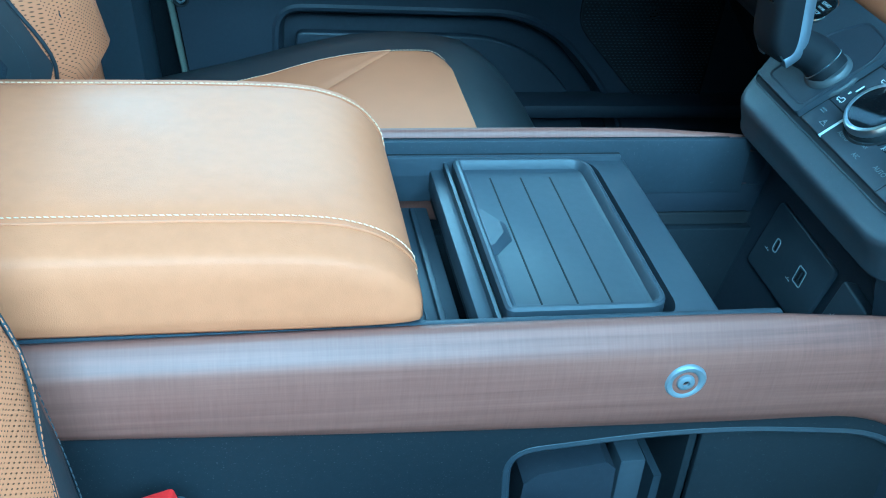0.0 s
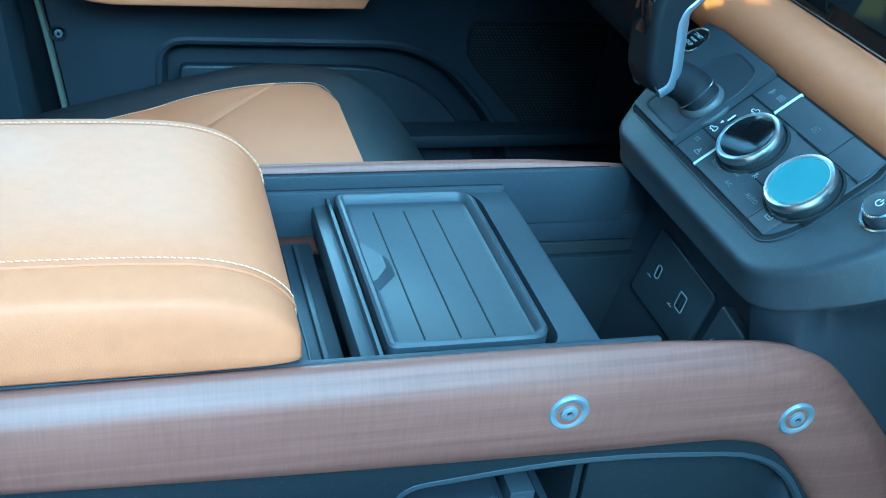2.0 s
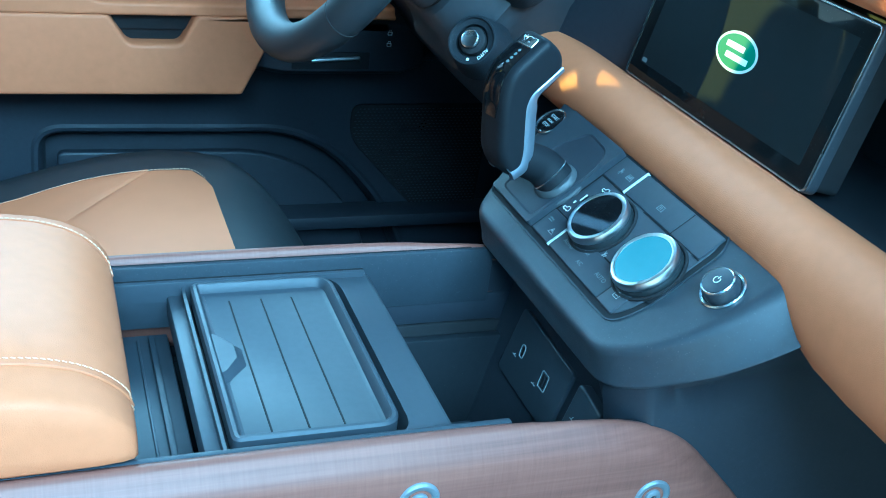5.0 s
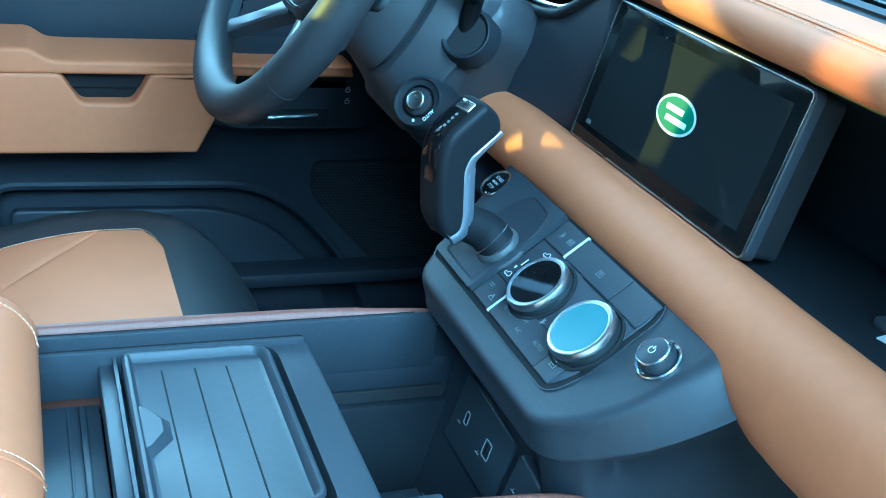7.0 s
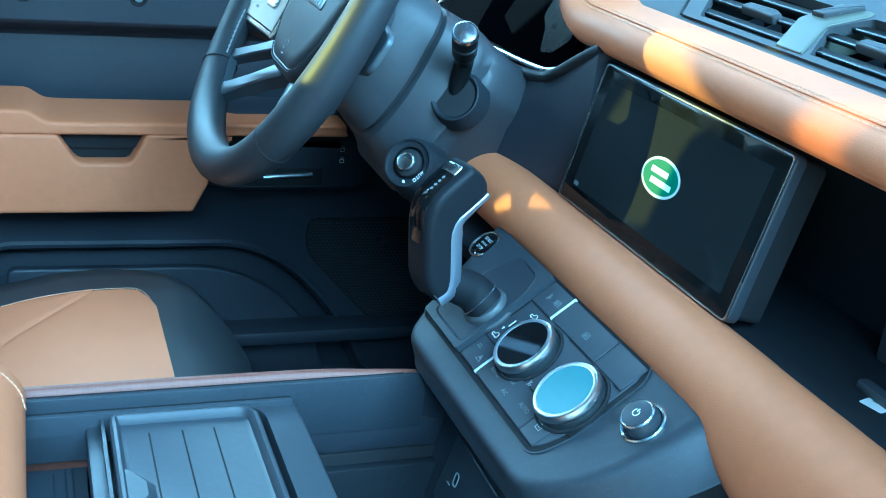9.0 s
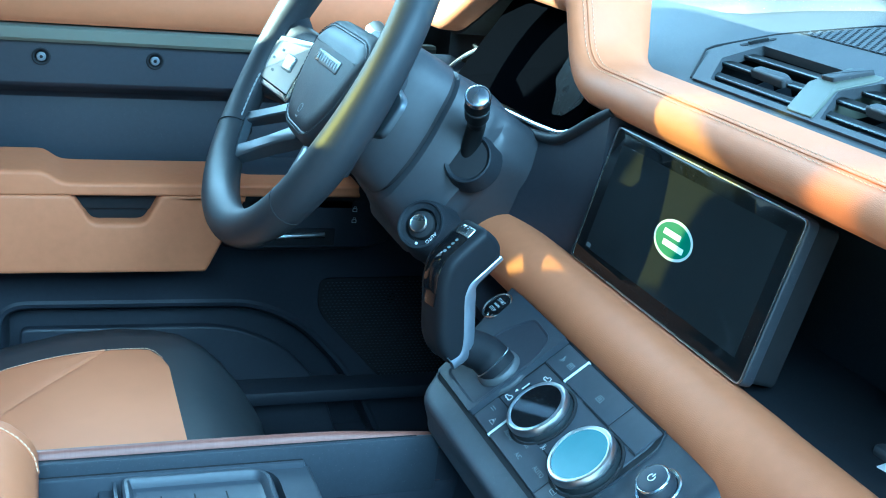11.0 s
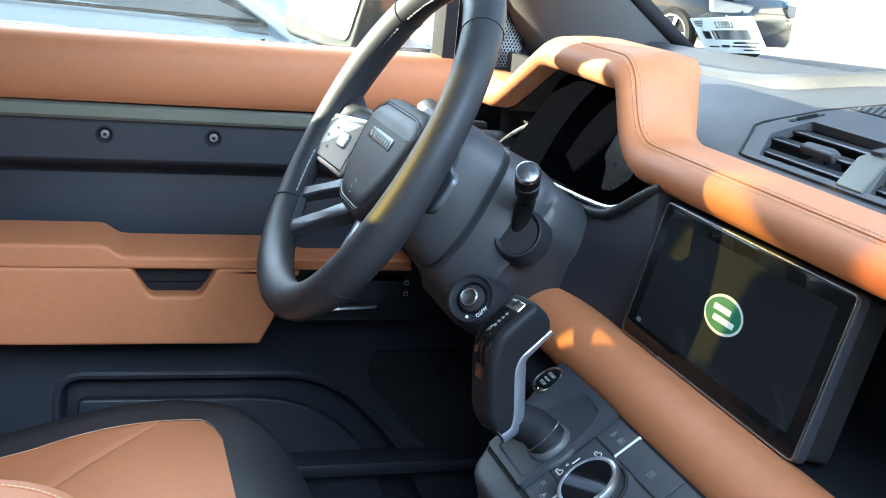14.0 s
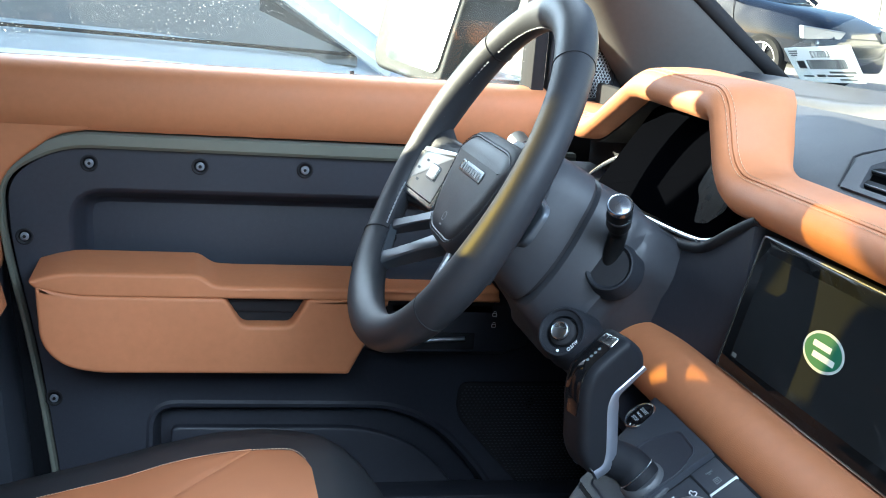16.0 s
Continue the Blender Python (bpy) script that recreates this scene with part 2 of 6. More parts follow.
pane = glass_mat("dusty_window_glass", dust=0.42)
# the two amber tints are set to colour the sun patches on the dash
amber_pane = glass_mat("amber_roof_glass", (0.46, 0.33, 0.14))
privacy_pane = glass_mat("dark_privacy_glass", (0.62, 0.63, 0.64))
tinted_pane = glass_mat("amber_grey_tinted_glass", (0.52, 0.45, 0.21))
clear_pane = glass_mat("clear_windscreen_glass", dust=0.08)

# ---- mesh helpers ----
def thing(name, base, label, category, group="", kind=""):
    ob = new(name)
    ob.location = base
    ob.empty_display_size = 0.02
    return tagged(ob, label, category, group, kind)


def link(name, me, parent=None, label="", sharp=38):
    ob = new(name, me)
    if sharp:
        me.shade_smooth()
        me.set_sharp_from_angle(angle=radians(sharp))
    if parent is not None:
        ob.parent = parent
        if parent.type == "EMPTY":
            ob.matrix_parent_inverse = Matrix.Translation(-parent.location)
    if label:
        ob["label"] = label
    return ob


def part(name, bm, material, parent=None, label="", sharp=38):
    bmesh.ops.recalc_face_normals(bm, faces=bm.faces)
    me = bpy.data.meshes.new(name)
    bm.to_mesh(me)
    bm.free()
    me.materials.append(material)
    return link(name, me, parent, label, sharp)


def loft(secs, ring=False, closed=True, caps=True, bm=None):
    """Skin over rows of points; ring joins the last row to the first."""
    bm = bm or bmesh.new()
    rows = [[bm.verts.new(p) for p in s] for s in secs]
    n = len(rows[0])
    pairs = list(zip(rows, rows[1:])) + ([(rows[-1], rows[0])] if ring else [])
    for a, b in pairs:
        for i in range(n if closed else n - 1):
            j = (i + 1) % n
            bm.faces.new((a[i], a[j], b[j], b[i]))
    if caps and closed and not ring:
        bm.faces.new(list(reversed(rows[0])))
        bm.faces.new(rows[-1])
    return bm


def rpoly(pts, radius, n=5):
    """A 2D outline with rounded corners; radius: one for all, or one a corner."""
    out = []
    k = len(pts)
    for i, p in enumerate(pts):
        r = radius[i] if isinstance(radius, (list, tuple)) else radius
        p, a, b = Vector(p), Vector(pts[i - 1]), Vector(pts[(i + 1) % k])
        if r <= 0:
            out.append(tuple(p))
            continue
        u, v = (a - p), (b - p)
        r2 = min(r, u.length * 0.49, v.length * 0.49)
        s, e = p + u.normalized() * r2, p + v.normalized() * r2
        for q in range(n + 1):
            t = q / n
            out.append(tuple(s * (1 - t) ** 2 + p * 2 * t * (1 - t) + e * t ** 2))
    return out


def rect(w, h, r, n=5, cx=0.0, cy=0.0):
    return rpoly([(cx - w / 2, cy - h / 2), (cx + w / 2, cy - h / 2), (cx + w / 2, cy + h / 2), (cx - w / 2, cy + h / 2)], r, n)


def curve_line(pts, n=8):
    """Smooth points through a few given ones (Catmull-Rom)."""
    P = [Vector(p) for p in pts]
    P = [P[0] * 2 - P[1]] + P + [P[-1] * 2 - P[-2]]
    out = []
    for i in range(1, len(P) - 2):
        a, b, c, d = P[i - 1:i + 3]
        for q in range(n):
            t = q / n
            out.append(0.5 * (2 * b + (c - a) * t + (2 * a - 5 * b + 4 * c - d) * t * t + (3 * b - a - 3 * c + d) * t ** 3))
    return out + [P[-2]]


def inset(poly, d):
    """The outline moved inwards by d (anticlockwise outlines)."""
    out, k = [], len(poly)
    for i, p in enumerate(poly):
        a, b, p = Vector(poly[i - 1]), Vector(poly[(i + 1) % k]), Vector(p)
        t = (b - a)
        if t.length < 1e-9:
            out.append(tuple(p))
            continue
        t.normalize()
        out.append((p.x - t.y * d, p.y + t.x * d))
    return out


def prism(poly, m, h0, h1, bev=0.0, steps=3, bm=None):
    """A plate: the outline raised from h0 to h1 along the local z of m, its upper edge rounded by bev."""
    rows = [[m @ Vector((x, y, h0)) for x, y in poly]]
    if bev:
        for q in range(steps + 1):
            a = q / steps * math.pi / 2
            ring_ = inset(poly, bev * (1 - math.cos(a)))
            rows.append([m @ Vector((x, y, h1 - bev + bev * math.sin(a))) for x, y in ring_])
    else:
        rows.append([m @ Vector((x, y, h1)) for x, y in poly])
    return loft(rows, bm=bm)


def plate(poly, m, profile, bm=None):
    """A body skinned over insets of an outline, (height, inset) pairs; safe for outlines with notches."""
    rows = [[m @ Vector((x, y, h)) for x, y in inset(poly, d)] for h, d in profile]
    bm = bm or bmesh.new()
    loft(rows, caps=False, bm=bm)
    bm.verts.ensure_lookup_table()
    k = len(poly)
    for first in (0, (len(rows) - 1) * k):
        loop = [bm.edges.get((bm.verts[first + i], bm.verts[first + (i + 1) % k])) for i in range(k)]
        bmesh.ops.triangle_fill(bm, edges=loop, use_beauty=True, use_dissolve=False)
    return bm


def dish(poly, m, h_top, h_floor, wall=0.004, lip=0.002, bm=None):
    """A shallow pan: rim, sloping inner wall and floor, with an outer skirt."""
    secs = [(0.0, h_floor - 0.004), (0.0, h_top - lip), (lip, h_top), (wall, h_top), (wall + lip, h_top - lip), (wall + lip * 2, h_floor + lip * 0.5), (wall + lip * 3.5, h_floor)]
    rows = [[m @ Vector((x, y, h)) for x, y in inset(poly, d)] for d, h in secs]
    return loft(rows, bm=bm)


def rbox(x0, x1, y0, y1, z0, z1, r=0.004, seg=2, bm=None):
    own = bmesh.new()
    bmesh.ops.create_cube(own, size=1.0, matrix=Matrix.LocRotScale(((x0 + x1) / 2, (y0 + y1) / 2, (z0 + z1) / 2), None, (abs(x1 - x0), abs(y1 - y0), abs(z1 - z0))))
    if r:
        bmesh.ops.bevel(own, geom=own.edges[:], offset=min(r, 0.45 * min(abs(x1 - x0), abs(y1 - y0), abs(z1 - z0))), segments=seg, affect="EDGES", profile=0.5)
    if bm is None:
        return own
    tmp = bpy.data.meshes.new("tmp")
    own.to_mesh(tmp)
    own.free()
    bm.from_mesh(tmp)
    bpy.data.meshes.remove(tmp)
    return bm


def lathe(profile, m, n=40, bm=None):
    """Turned body: (radius, height) pairs about the local z of m."""
    rows = [[m @ Vector((r * math.cos(2 * math.pi * i / n), r * math.sin(2 * math.pi * i / n), h)) for i in range(n)] for r, h in profile]
    return loft(rows, bm=bm)


def tube(pts, radius, n=8, ring=False, bm=None, flat=1.0):
    """A round rod along points; radius: one, or one a point."""
    P = [Vector(p) for p in pts]
    rows, k = [], len(P)
    up = None
    for i, p in enumerate(P):
        a = P[(i - 1) % k] if (ring or i) else P[0]
        b = P[(i + 1) % k] if (ring or i < k - 1) else P[-1]
        t = (b - a).normalized()
        if up is None:
            up = t.orthogonal().normalized()
        up = (up - t * up.dot(t)).normalized()
        side = t.cross(up)
        r = radius[i] if isinstance(radius, (list, tuple)) else radius
        rows.append([p + up * r * math.cos(2 * math.pi * j / n) + side * r * flat * math.sin(2 * math.pi * j / n) for j in range(n)])
    return loft(rows, ring=ring, bm=bm)


def stitches(pts, gap, length, width, height, normal, bm=None):
    """A row of short raised threads along a line."""
    bm = bm or bmesh.new()
    P = [Vector(p) for p in pts]
    travelled, nxt = 0.0, gap
    for a, b in zip(P, P[1:]):
        d = (b - a).length
        if d < 1e-9:
            continue
        t = (b - a) / d
        nn = normal(a) if callable(normal) else Vector(normal)
        s = t.cross(nn).normalized()
        nn = s.cross(t)
        while nxt <= travelled + d:
            c = a + t * (nxt - travelled)
            rows = []
            for q, k in ((-1, 0.4), (-0.6, 1), (0.6, 1), (1, 0.4)):
                o = c + t * q * length / 2 + s * q * width * 0.25
                rows.append([o - s * width / 2 * k, o + nn * height * k, o + s * width / 2 * k, o - nn * height * 0.6])
            loft(rows, bm=bm)
            nxt += gap
        travelled += d
    return bm


def text_mesh(name, body, size, m, material, parent, label="", depth=0.0002):
    cu = bpy.data.curves.new(name, "FONT")
    cu.body, cu.size, cu.align_x, cu.align_y, cu.extrude = body, size, "CENTER", "CENTER", depth
    tmp = bpy.data.objects.new("tmp", cu)
    scene.collection.objects.link(tmp)
    me = bpy.data.meshes.new_from_object(tmp.evaluated_get(bpy.context.evaluated_depsgraph_get()))
    bpy.data.objects.remove(tmp)
    bpy.data.curves.remove(cu)
    me.transform(m)
    me.materials.clear()
    me.materials.append(material)
    return link(name, me, parent, label, sharp=0)


def axes(origin, ex, ey):
    """A frame with local x along ex, local y near ey."""
    ex = Vector(ex).normalized()
    ez = ex.cross(Vector(ey)).normalized()
    ey = ez.cross(ex)
    return Matrix.Translation(origin) @ Matrix((ex, ey, ez)).transposed().to_4x4()

# ---- vehicle shell, setting ----
def setting(name, bm, material, label, category, sharp=38):
    return tagged(part(name, bm, material, None, "", sharp), label, category, "", "structure")


CY = 0.795
SILL_Y0, SILL_Y1 = -0.04, 1.64
setting("floor", rbox(-2.3, 1.05, SILL_Y0, SILL_Y1, 0.56, 0.632, 0.004), carpet, "black carpeted cabin floor", "floor")
setting("ceiling", rbox(-2.3, 0.46, 0.26, 1.50, 1.86, 1.93, 0.02), lining, "pale fabric headlining under the roof", "ceiling")
setting("wall_front", rbox(1.02, 1.10, SILL_Y0, SILL_Y1, 0.5, 1.40, 0.01), carpet, "dark bulkhead behind the pedals", "wall")
setting("wall_rear", rbox(-2.36, -2.28, SILL_Y0, SILL_Y1, 0.5, 1.30, 0.02), plastic, "dark tailgate lining behind the seats", "wall")
setting("wall_driver_side", rbox(-2.3, -0.09, 1.60, 1.70, 0.56, 1.36, 0.01), plastic, "dark trim panel behind the driver's door", "wall")
setting("quarter_panel_driver_side", rbox(-2.3, -0.97, 1.58, 1.68, 1.36, 1.81, 0.01), plastic, "dark rear quarter trim behind the side window", "wall")
setting("roof_rail_driver_side", rbox(-0.975, 0.46, 1.600, 1.614, 1.81, 1.94, 0.003), lining, "pale roof rail lining above the side windows", "roof rail")
setting("rear_roof_rail_driver_side", rbox(-2.3, -1.075, 1.600, 1.614, 1.81, 1.94, 0.003), lining, "pale roof rail lining behind the small roof light", "roof rail")
setting("roof", rbox(-2.32, 0.47, 0.24, 1.64, 1.945, 1.965, 0.006), green_metal, "grey-green painted roof panel", "roof")
setting("wall_passenger_side", rbox(-2.3, -0.42, -0.07, 0.0, 0.56, 1.36, 0.01), plastic, "dark trim panel behind the open doorway", "wall")
setting("pillar_driver_side", loft([[(b, 1.55, z), (a - 0.015, 1.575, z), (a, 1.60, z), (a, 1.66, z), (b, 1.66, z)] for z, a, b in ((0.60, 0.01, -0.40), (0.95, -0.025, -0.40), (1.12, -0.045, -0.40), (1.36, -0.075, -0.34), (1.42, -0.095, -0.35), (1.55, -0.17, -0.42), (1.72, -0.33, -0.49), (1.86, -0.38, -0.53))]), plastic, "dark door pillar lining behind the driver", "pillar")
setting("pillar_passenger_side", loft([[(-0.55, -0.08, z), (-0.38 - 0.05 * k, -0.08, z), (-0.38 - 0.05 * k, 0.03, z), (-0.55, 0.05, z)] for z, k in ((0.60, 0.0), (1.30, 0.2), (1.86, 1.6))]), plastic, "dark door pillar lining behind the doorway", "pillar")


def front_pillar(name, f, label):
    rows = []
    for z, xf, xr, yi in ((1.36, 1.065, 0.800, 1.508), (1.431, 0.961, 0.745, 1.498), (1.522, 0.831, 0.682, 1.476), (1.66, 0.640, 0.530, 1.440), (1.88, 0.340, 0.255, 1.415)):
        rows.append([(x, f(y), z) for x, y in ((xf, yi), (xf - 0.03, yi - 0.010), ((xf + xr) / 2, yi - 0.004), (xr + 0.015, yi + 0.020), (xr, yi + 0.050), (xr, 1.66), (xf, 1.66))])
    post = setting(name, loft(rows), pillar_cloth, label, "pillar", sharp=50)
    part("glass_seal", tube(curve_line([Vector(r[0]) + Vector((-0.004, 0.004 * (1 if r[0][1] < CY else -1), 0)) for r in rows], 6), 0.0105, 10), rubber, post, "black rubber glass seal")


pillar_cloth = surface("slate_pillar_trim", (0.075, 0.072, 0.070), 0.75, spec=0.25, vary=0.08, grain=1300, bump=0.3)
front_pillar("windscreen_pillar_driver_side", lambda y: y, "slate grey windscreen pillar trim beside the dashboard")
front_pillar("windscreen_pillar_passenger_side", lambda y: 2 * CY - y, "slate grey windscreen pillar trim by the open doorway")


def screen_point(y, k):
    """A point of the windscreen: k runs from its foot to its head."""
    bow = 0.105 * (1 - ((y - CY) / 0.70) ** 2)
    zf = 1.405 + 0.012 * (1 - ((y - CY) / 0.70) ** 2)
    return Vector((1.000 + bow - (0.640 + 0.3 * bow) * k, y, zf + 0.460 * k))


ws = [[screen_point(y, k) for k in np.linspace(0, 1, 6)] for y in np.linspace(CY - 0.72, CY + 0.72, 13)]
wsb = loft(ws, closed=False, caps=False)
wind = tagged(thing("windscreen", (1.05, CY, 1.40), "clear raked windscreen with a paper label in the corner", "windscreen"), kind="structure")
w_ob = part("windscreen_pane", wsb, clear_pane, wind)
w_ob.visible_shadow = False
part("black_band", loft([[screen_point(y, k) + Vector((-0.003, 0, -0.003)) for k in (-0.02, 0.015)] for y in np.linspace(CY - 0.72, CY + 0.72, 13)], closed=False, caps=False), rubber, wind)

# ---- centre console ----



def plate_with_hole(outer, holes, m, h0, h1, bm=None):
    """A flat plate with openings through it; walls on the outer and inner edges."""
    bm = bm or bmesh.new()
    edges = []
    for poly in [outer] + holes:
        vs = [bm.verts.new((x, y, 0)) for x, y in poly]
        edges += [bm.edges.new((vs[i], vs[(i + 1) % len(vs)])) for i in range(len(vs))]
    r = bmesh.ops.triangle_fill(bm, edges=edges, use_beauty=True, use_dissolve=False)
    faces = [g for g in r["geom"] if isinstance(g, bmesh.types.BMFace)]
    ext = bmesh.ops.extrude_face_region(bm, geom=faces)
    up = [g for g in ext["geom"] if isinstance(g, bmesh.types.BMVert)]
    ups = set(up)
    for v in bm.verts:
        v.co = m @ Vector((v.co.x, v.co.y, h1 if v in ups else h0))
    return bm


XZ = Matrix(((1, 0, 0, 0), (0, 0, -1, 0), (0, 1, 0, 0), (0, 0, 0, 1)))  # local (x, z) seen from -y; local z goes to -y

TOP = curve_line([(-0.42, 1.064, 0), (-0.10, 1.067, 0), (0.19, 1.0710, 0), (0.40, 1.0710, 0), (0.47, 1.0675, 0), (0.525, 1.0620, 0), (0.568, 1.0450, 0), (0.606, 1.0100, 0), (0.655, 0.955, 0), (0.72, 0.865, 0), (0.80, 0.75, 0)], 6)
BOT = curve_line([(-0.42, 1.015, 0), (-0.10, 1.006, 0), (0.19, 0.993, 0), (0.40, 0.987, 0), (0.465, 0.9865, 0), (0.508, 0.984, 0), (0.541, 0.971, 0), (0.569, 0.942, 0), (0.605, 0.894, 0), (0.665, 0.810, 0), (0.74, 0.69, 0)], 6)
SEC = [(0.0, 0.128), (0.02, 0.135), (0.07, 0.1395), (0.18, 0.1425), (0.4, 0.1440), (0.62, 0.1440), (0.74, 0.1432), (0.80, 0.1418), (0.855, 0.1388), (0.97, 0.1310), (0.995, 0.1285), (1.0, 0.1260), (0.985, 0.1225), (0.9, 0.1205), (0.5, 0.1200), (0.1, 0.1205)]


def grab_rail(side):
    r = thing("console_grab_rail", (0.2, CY - side * 0.14, 1.0), "open-pored walnut grab rail along the edge of the console", "grab rail", "console grab rails")
    rows = []
    for t, b in zip(TOP, BOT):
        lift = 0.006 if side < 0 else 0.0
        rows.append([(b.x + (t.x - b.x) * v, CY - side * d, b.y + (t.y + lift - b.y) * v) for v, d in SEC])
    part("wooden_beam", loft(rows), wood, r, sharp=60)
    for bx, bz in ((0.371, 1.0325), (0.546, 1.0080)):
        m = axes((bx, CY - side * 0.1425, bz), (side, 0, 0), (0, -side * 0.06, 1))
        ring_ = lathe([(0.0035, -0.001), (0.0070, -0.0005), (0.0078, 0.0004), (0.0088, 0.0016), (0.0104, 0.0026), (0.0126, 0.0027), (0.0140, 0.0016), (0.0144, 0.0), (0.0144, -0.004)], m, 36)
        w = part("bolt_washer", ring_, steel, r, "pale steel dished washer")
        head = lathe([(0.0, 0.0012), (0.0022, 0.0012), (0.0024, 0.0034), (0.0046, 0.0034), (0.0058, 0.0028), (0.0062, 0.0014), (0.0062, -0.001)], m, 24)
        part("bolt", head, steel, w)
        star = bmesh.new()
        pts = [((0.0023 if i % 2 else 0.0017) * math.cos(i * math.pi / 6), (0.0023 if i % 2 else 0.0017) * math.sin(i * math.pi / 6)) for i in range(12)]
        prism(pts, m, 0.0008, 0.0016, bm=star)
        part("socket", star, rubber, w)
    return r


grab_rail(1)
grab_rail(-1)

console = thing("centre_console", (0.2, CY, 0.63), "dark grey plastic centre console with storage deck and open bin", "console")

# side panels under the rails, with the opening to the lower shelf
outer = [(-0.45, 0.63), (0.86, 0.63), (0.80, 0.72), (0.735, 0.80), (0.655, 0.905), (0.605, 0.97), (0.57, 1.01), (0.53, 1.03), (0.40, 1.045), (-0.45, 1.05)]
hole = rpoly([(0.275, 0.80), (0.575, 0.80), (0.622, 0.855), (0.550, 0.967), (0.40, 0.983), (0.262, 0.970)], [0.01, 0.01, 0.03, 0.045, 0.1, 0.022], 6)
for side in (1, -1):
    m = Matrix.Translation((0, CY - side * 0.128, 0)) @ XZ
    # panel coloured blacker to stand in for the shade under the rail
    part("side_panel", plate_with_hole(outer, [hole], m, -0.006, 0.004 * side + 0.002), plastic_black, console)
    trim = tube([(x, CY - side * 0.131, z) for x, z in hole], 0.004, 8, ring=True)
    part("opening_edge", trim, plastic, console)

# lower shelf seen through the opening
part("lower_shelf", rbox(0.2, 0.72, CY - 0.112, CY + 0.112, 0.80, 0.812, 0.003), plastic, console)
part("lower_cover", loft([[(0.285, y, 0.812), (0.290, y, 0.905), (0.300, y, 0.914), (0.350, y, 0.922), (0.358, y, 0.915), (0.362, y, 0.812)] for y in (CY - 0.10, CY + 0.10)]), door_plastic, console)
for k in range(2):
    part("cover_tab", rbox(0.366 + 0.012 * k, 0.386 + 0.012 * k, CY - 0.09 + 0.04 * k, CY - 0.06 + 0.04 * k, 0.812, 0.912 - 0.012 * k, 0.002), plastic_soft, console)
part("shelf_back_wall", rbox(0.24, 0.66, CY + 0.105, CY + 0.115, 0.80, 0.99, 0.002), plastic_black, console)
part("lower_ramp", loft([[(0.39, y, 0.812), (0.392, y, 0.900), (0.56, y, 0.905), (0.60, y, 0.87), (0.60, y, 0.812)] for y in (CY - 0.095, CY + 0.10)]), plastic, console)
for k in range(3):
    x = 0.44 + 0.036 * k
    part("shelf_rib", rbox(x, x + 0.022, CY - 0.092, CY + 0.09, 0.899, 0.9085, 0.003), plastic_soft, console)
part("shelf_hole", lathe([(0.038, 0.0), (0.04, 0.004), (0.037, 0.006), (0.03, 0.001), (0.0, 0.001)], pose(0.545, CY - 0.03, 0.9055), 30), rubber, console)

# upper deck with recess, track and bin
for side in (1, -1):
    y0, y1 = CY - side * 0.1215, CY - side * 0.1155
    part("edge_strip", rbox(-0.40, 0.440 if side > 0 else 0.520, min(y0, y1), max(y0, y1), 1.02, 1.0690 if side > 0 else 1.0715, 0.0018), plastic, console)
    y2 = CY - side * 0.1085
    part("inner_step", rbox(-0.40, 0.403, min(y1, y2), max(y1, y2), 1.02, 1.0610, 0.002), plastic_soft, console)
for y_, z_ in ((0.9075, 1.0612), (0.9150, 1.0716)):
    part("edge_groove", rbox(-0.30, 0.50 if y_ > 0.91 else 0.402, y_ - 0.0009, y_ + 0.0009, z_ - 0.003, z_ + 0.0003, 0.0003, 1), rubber, console)
deck_hole = rpoly([(0.2565, 0.6905), (0.3790, 0.6905), (0.3790, 0.9075), (0.2565, 0.9075)], [0.004, 0.02, 0.024, 0.004], 6)
part("deck", plate_with_hole(rpoly([(0.2540, 0.687), (0.4045, 0.687), (0.4045, 0.9105), (0.2540, 0.9105)], 0.0015, 2), [deck_hole], Matrix.Identity(4), 1.035, 1.0560), plastic_soft, console)
part("deck_floor", rbox(0.246, 0.402, 0.688, 0.909, 1.020, 1.036, 0.001), plastic_black, console)
part("deck_lip", rbox(0.4040, 0.4075, 0.688, 0.9095, 1.02, 1.0545, 0.0012), plastic, console)
part("rear_well", rbox(-0.05, 0.2445, 0.687, 0.909, 0.996, 1.0120, 0.002), plastic_soft, console)
part("track", rbox(0.2285, 0.2335, 0.690, 0.900, 1.0110, 1.0170, 0.001), plastic, console)
part("track", rbox(0.2195, 0.2215, 0.690, 0.900, 1.0110, 1.0135, 0.0006), plastic_soft, console)
part("well_wall", rbox(-0.05, 0.245, 0.9035, 0.9095, 1.02, 1.0460, 0.002), plastic_soft, console)

# the lift-out tray
tray_out = rpoly([(0.2600, 0.6965), (0.3725, 0.6965), (0.3725, 0.9020), (0.2600, 0.9020)], [0.007, 0.017, 0.019, 0.008], 8)
I4 = Matrix.Identity(4)
tray = thing("storage_tray", (0.316, 0.80, 1.044), "dark grey plastic lift-out tray with three grooves and a finger notch", "tray")
tb = dish(tray_out, I4, 1.0612, 1.0535, 0.0042, 0.0018)
part("tray_pan", tb, plastic_soft, tray)
for gx in (0.2880, 0.3128, 0.3368):
    part("groove", rbox(gx - 0.0007, gx + 0.0007, 0.708, 0.882, 1.0530, 1.0539, 0.0003, 1), rubber, tray)
NB = [(0.2640, 0.768), (0.2720, 0.773), (0.2860, 0.790), (0.2860, 0.812), (0.2720, 0.829), (0.2640, 0.834)]
NT = [(0.2640, 0.774), (0.2695, 0.778), (0.2790, 0.793), (0.2790, 0.809), (0.2695, 0.824), (0.2640, 0.828)]
notch = loft([[(x, y, 1.0530) for x, y in NB], [(x, y, 1.0596) for x, y in NT]])
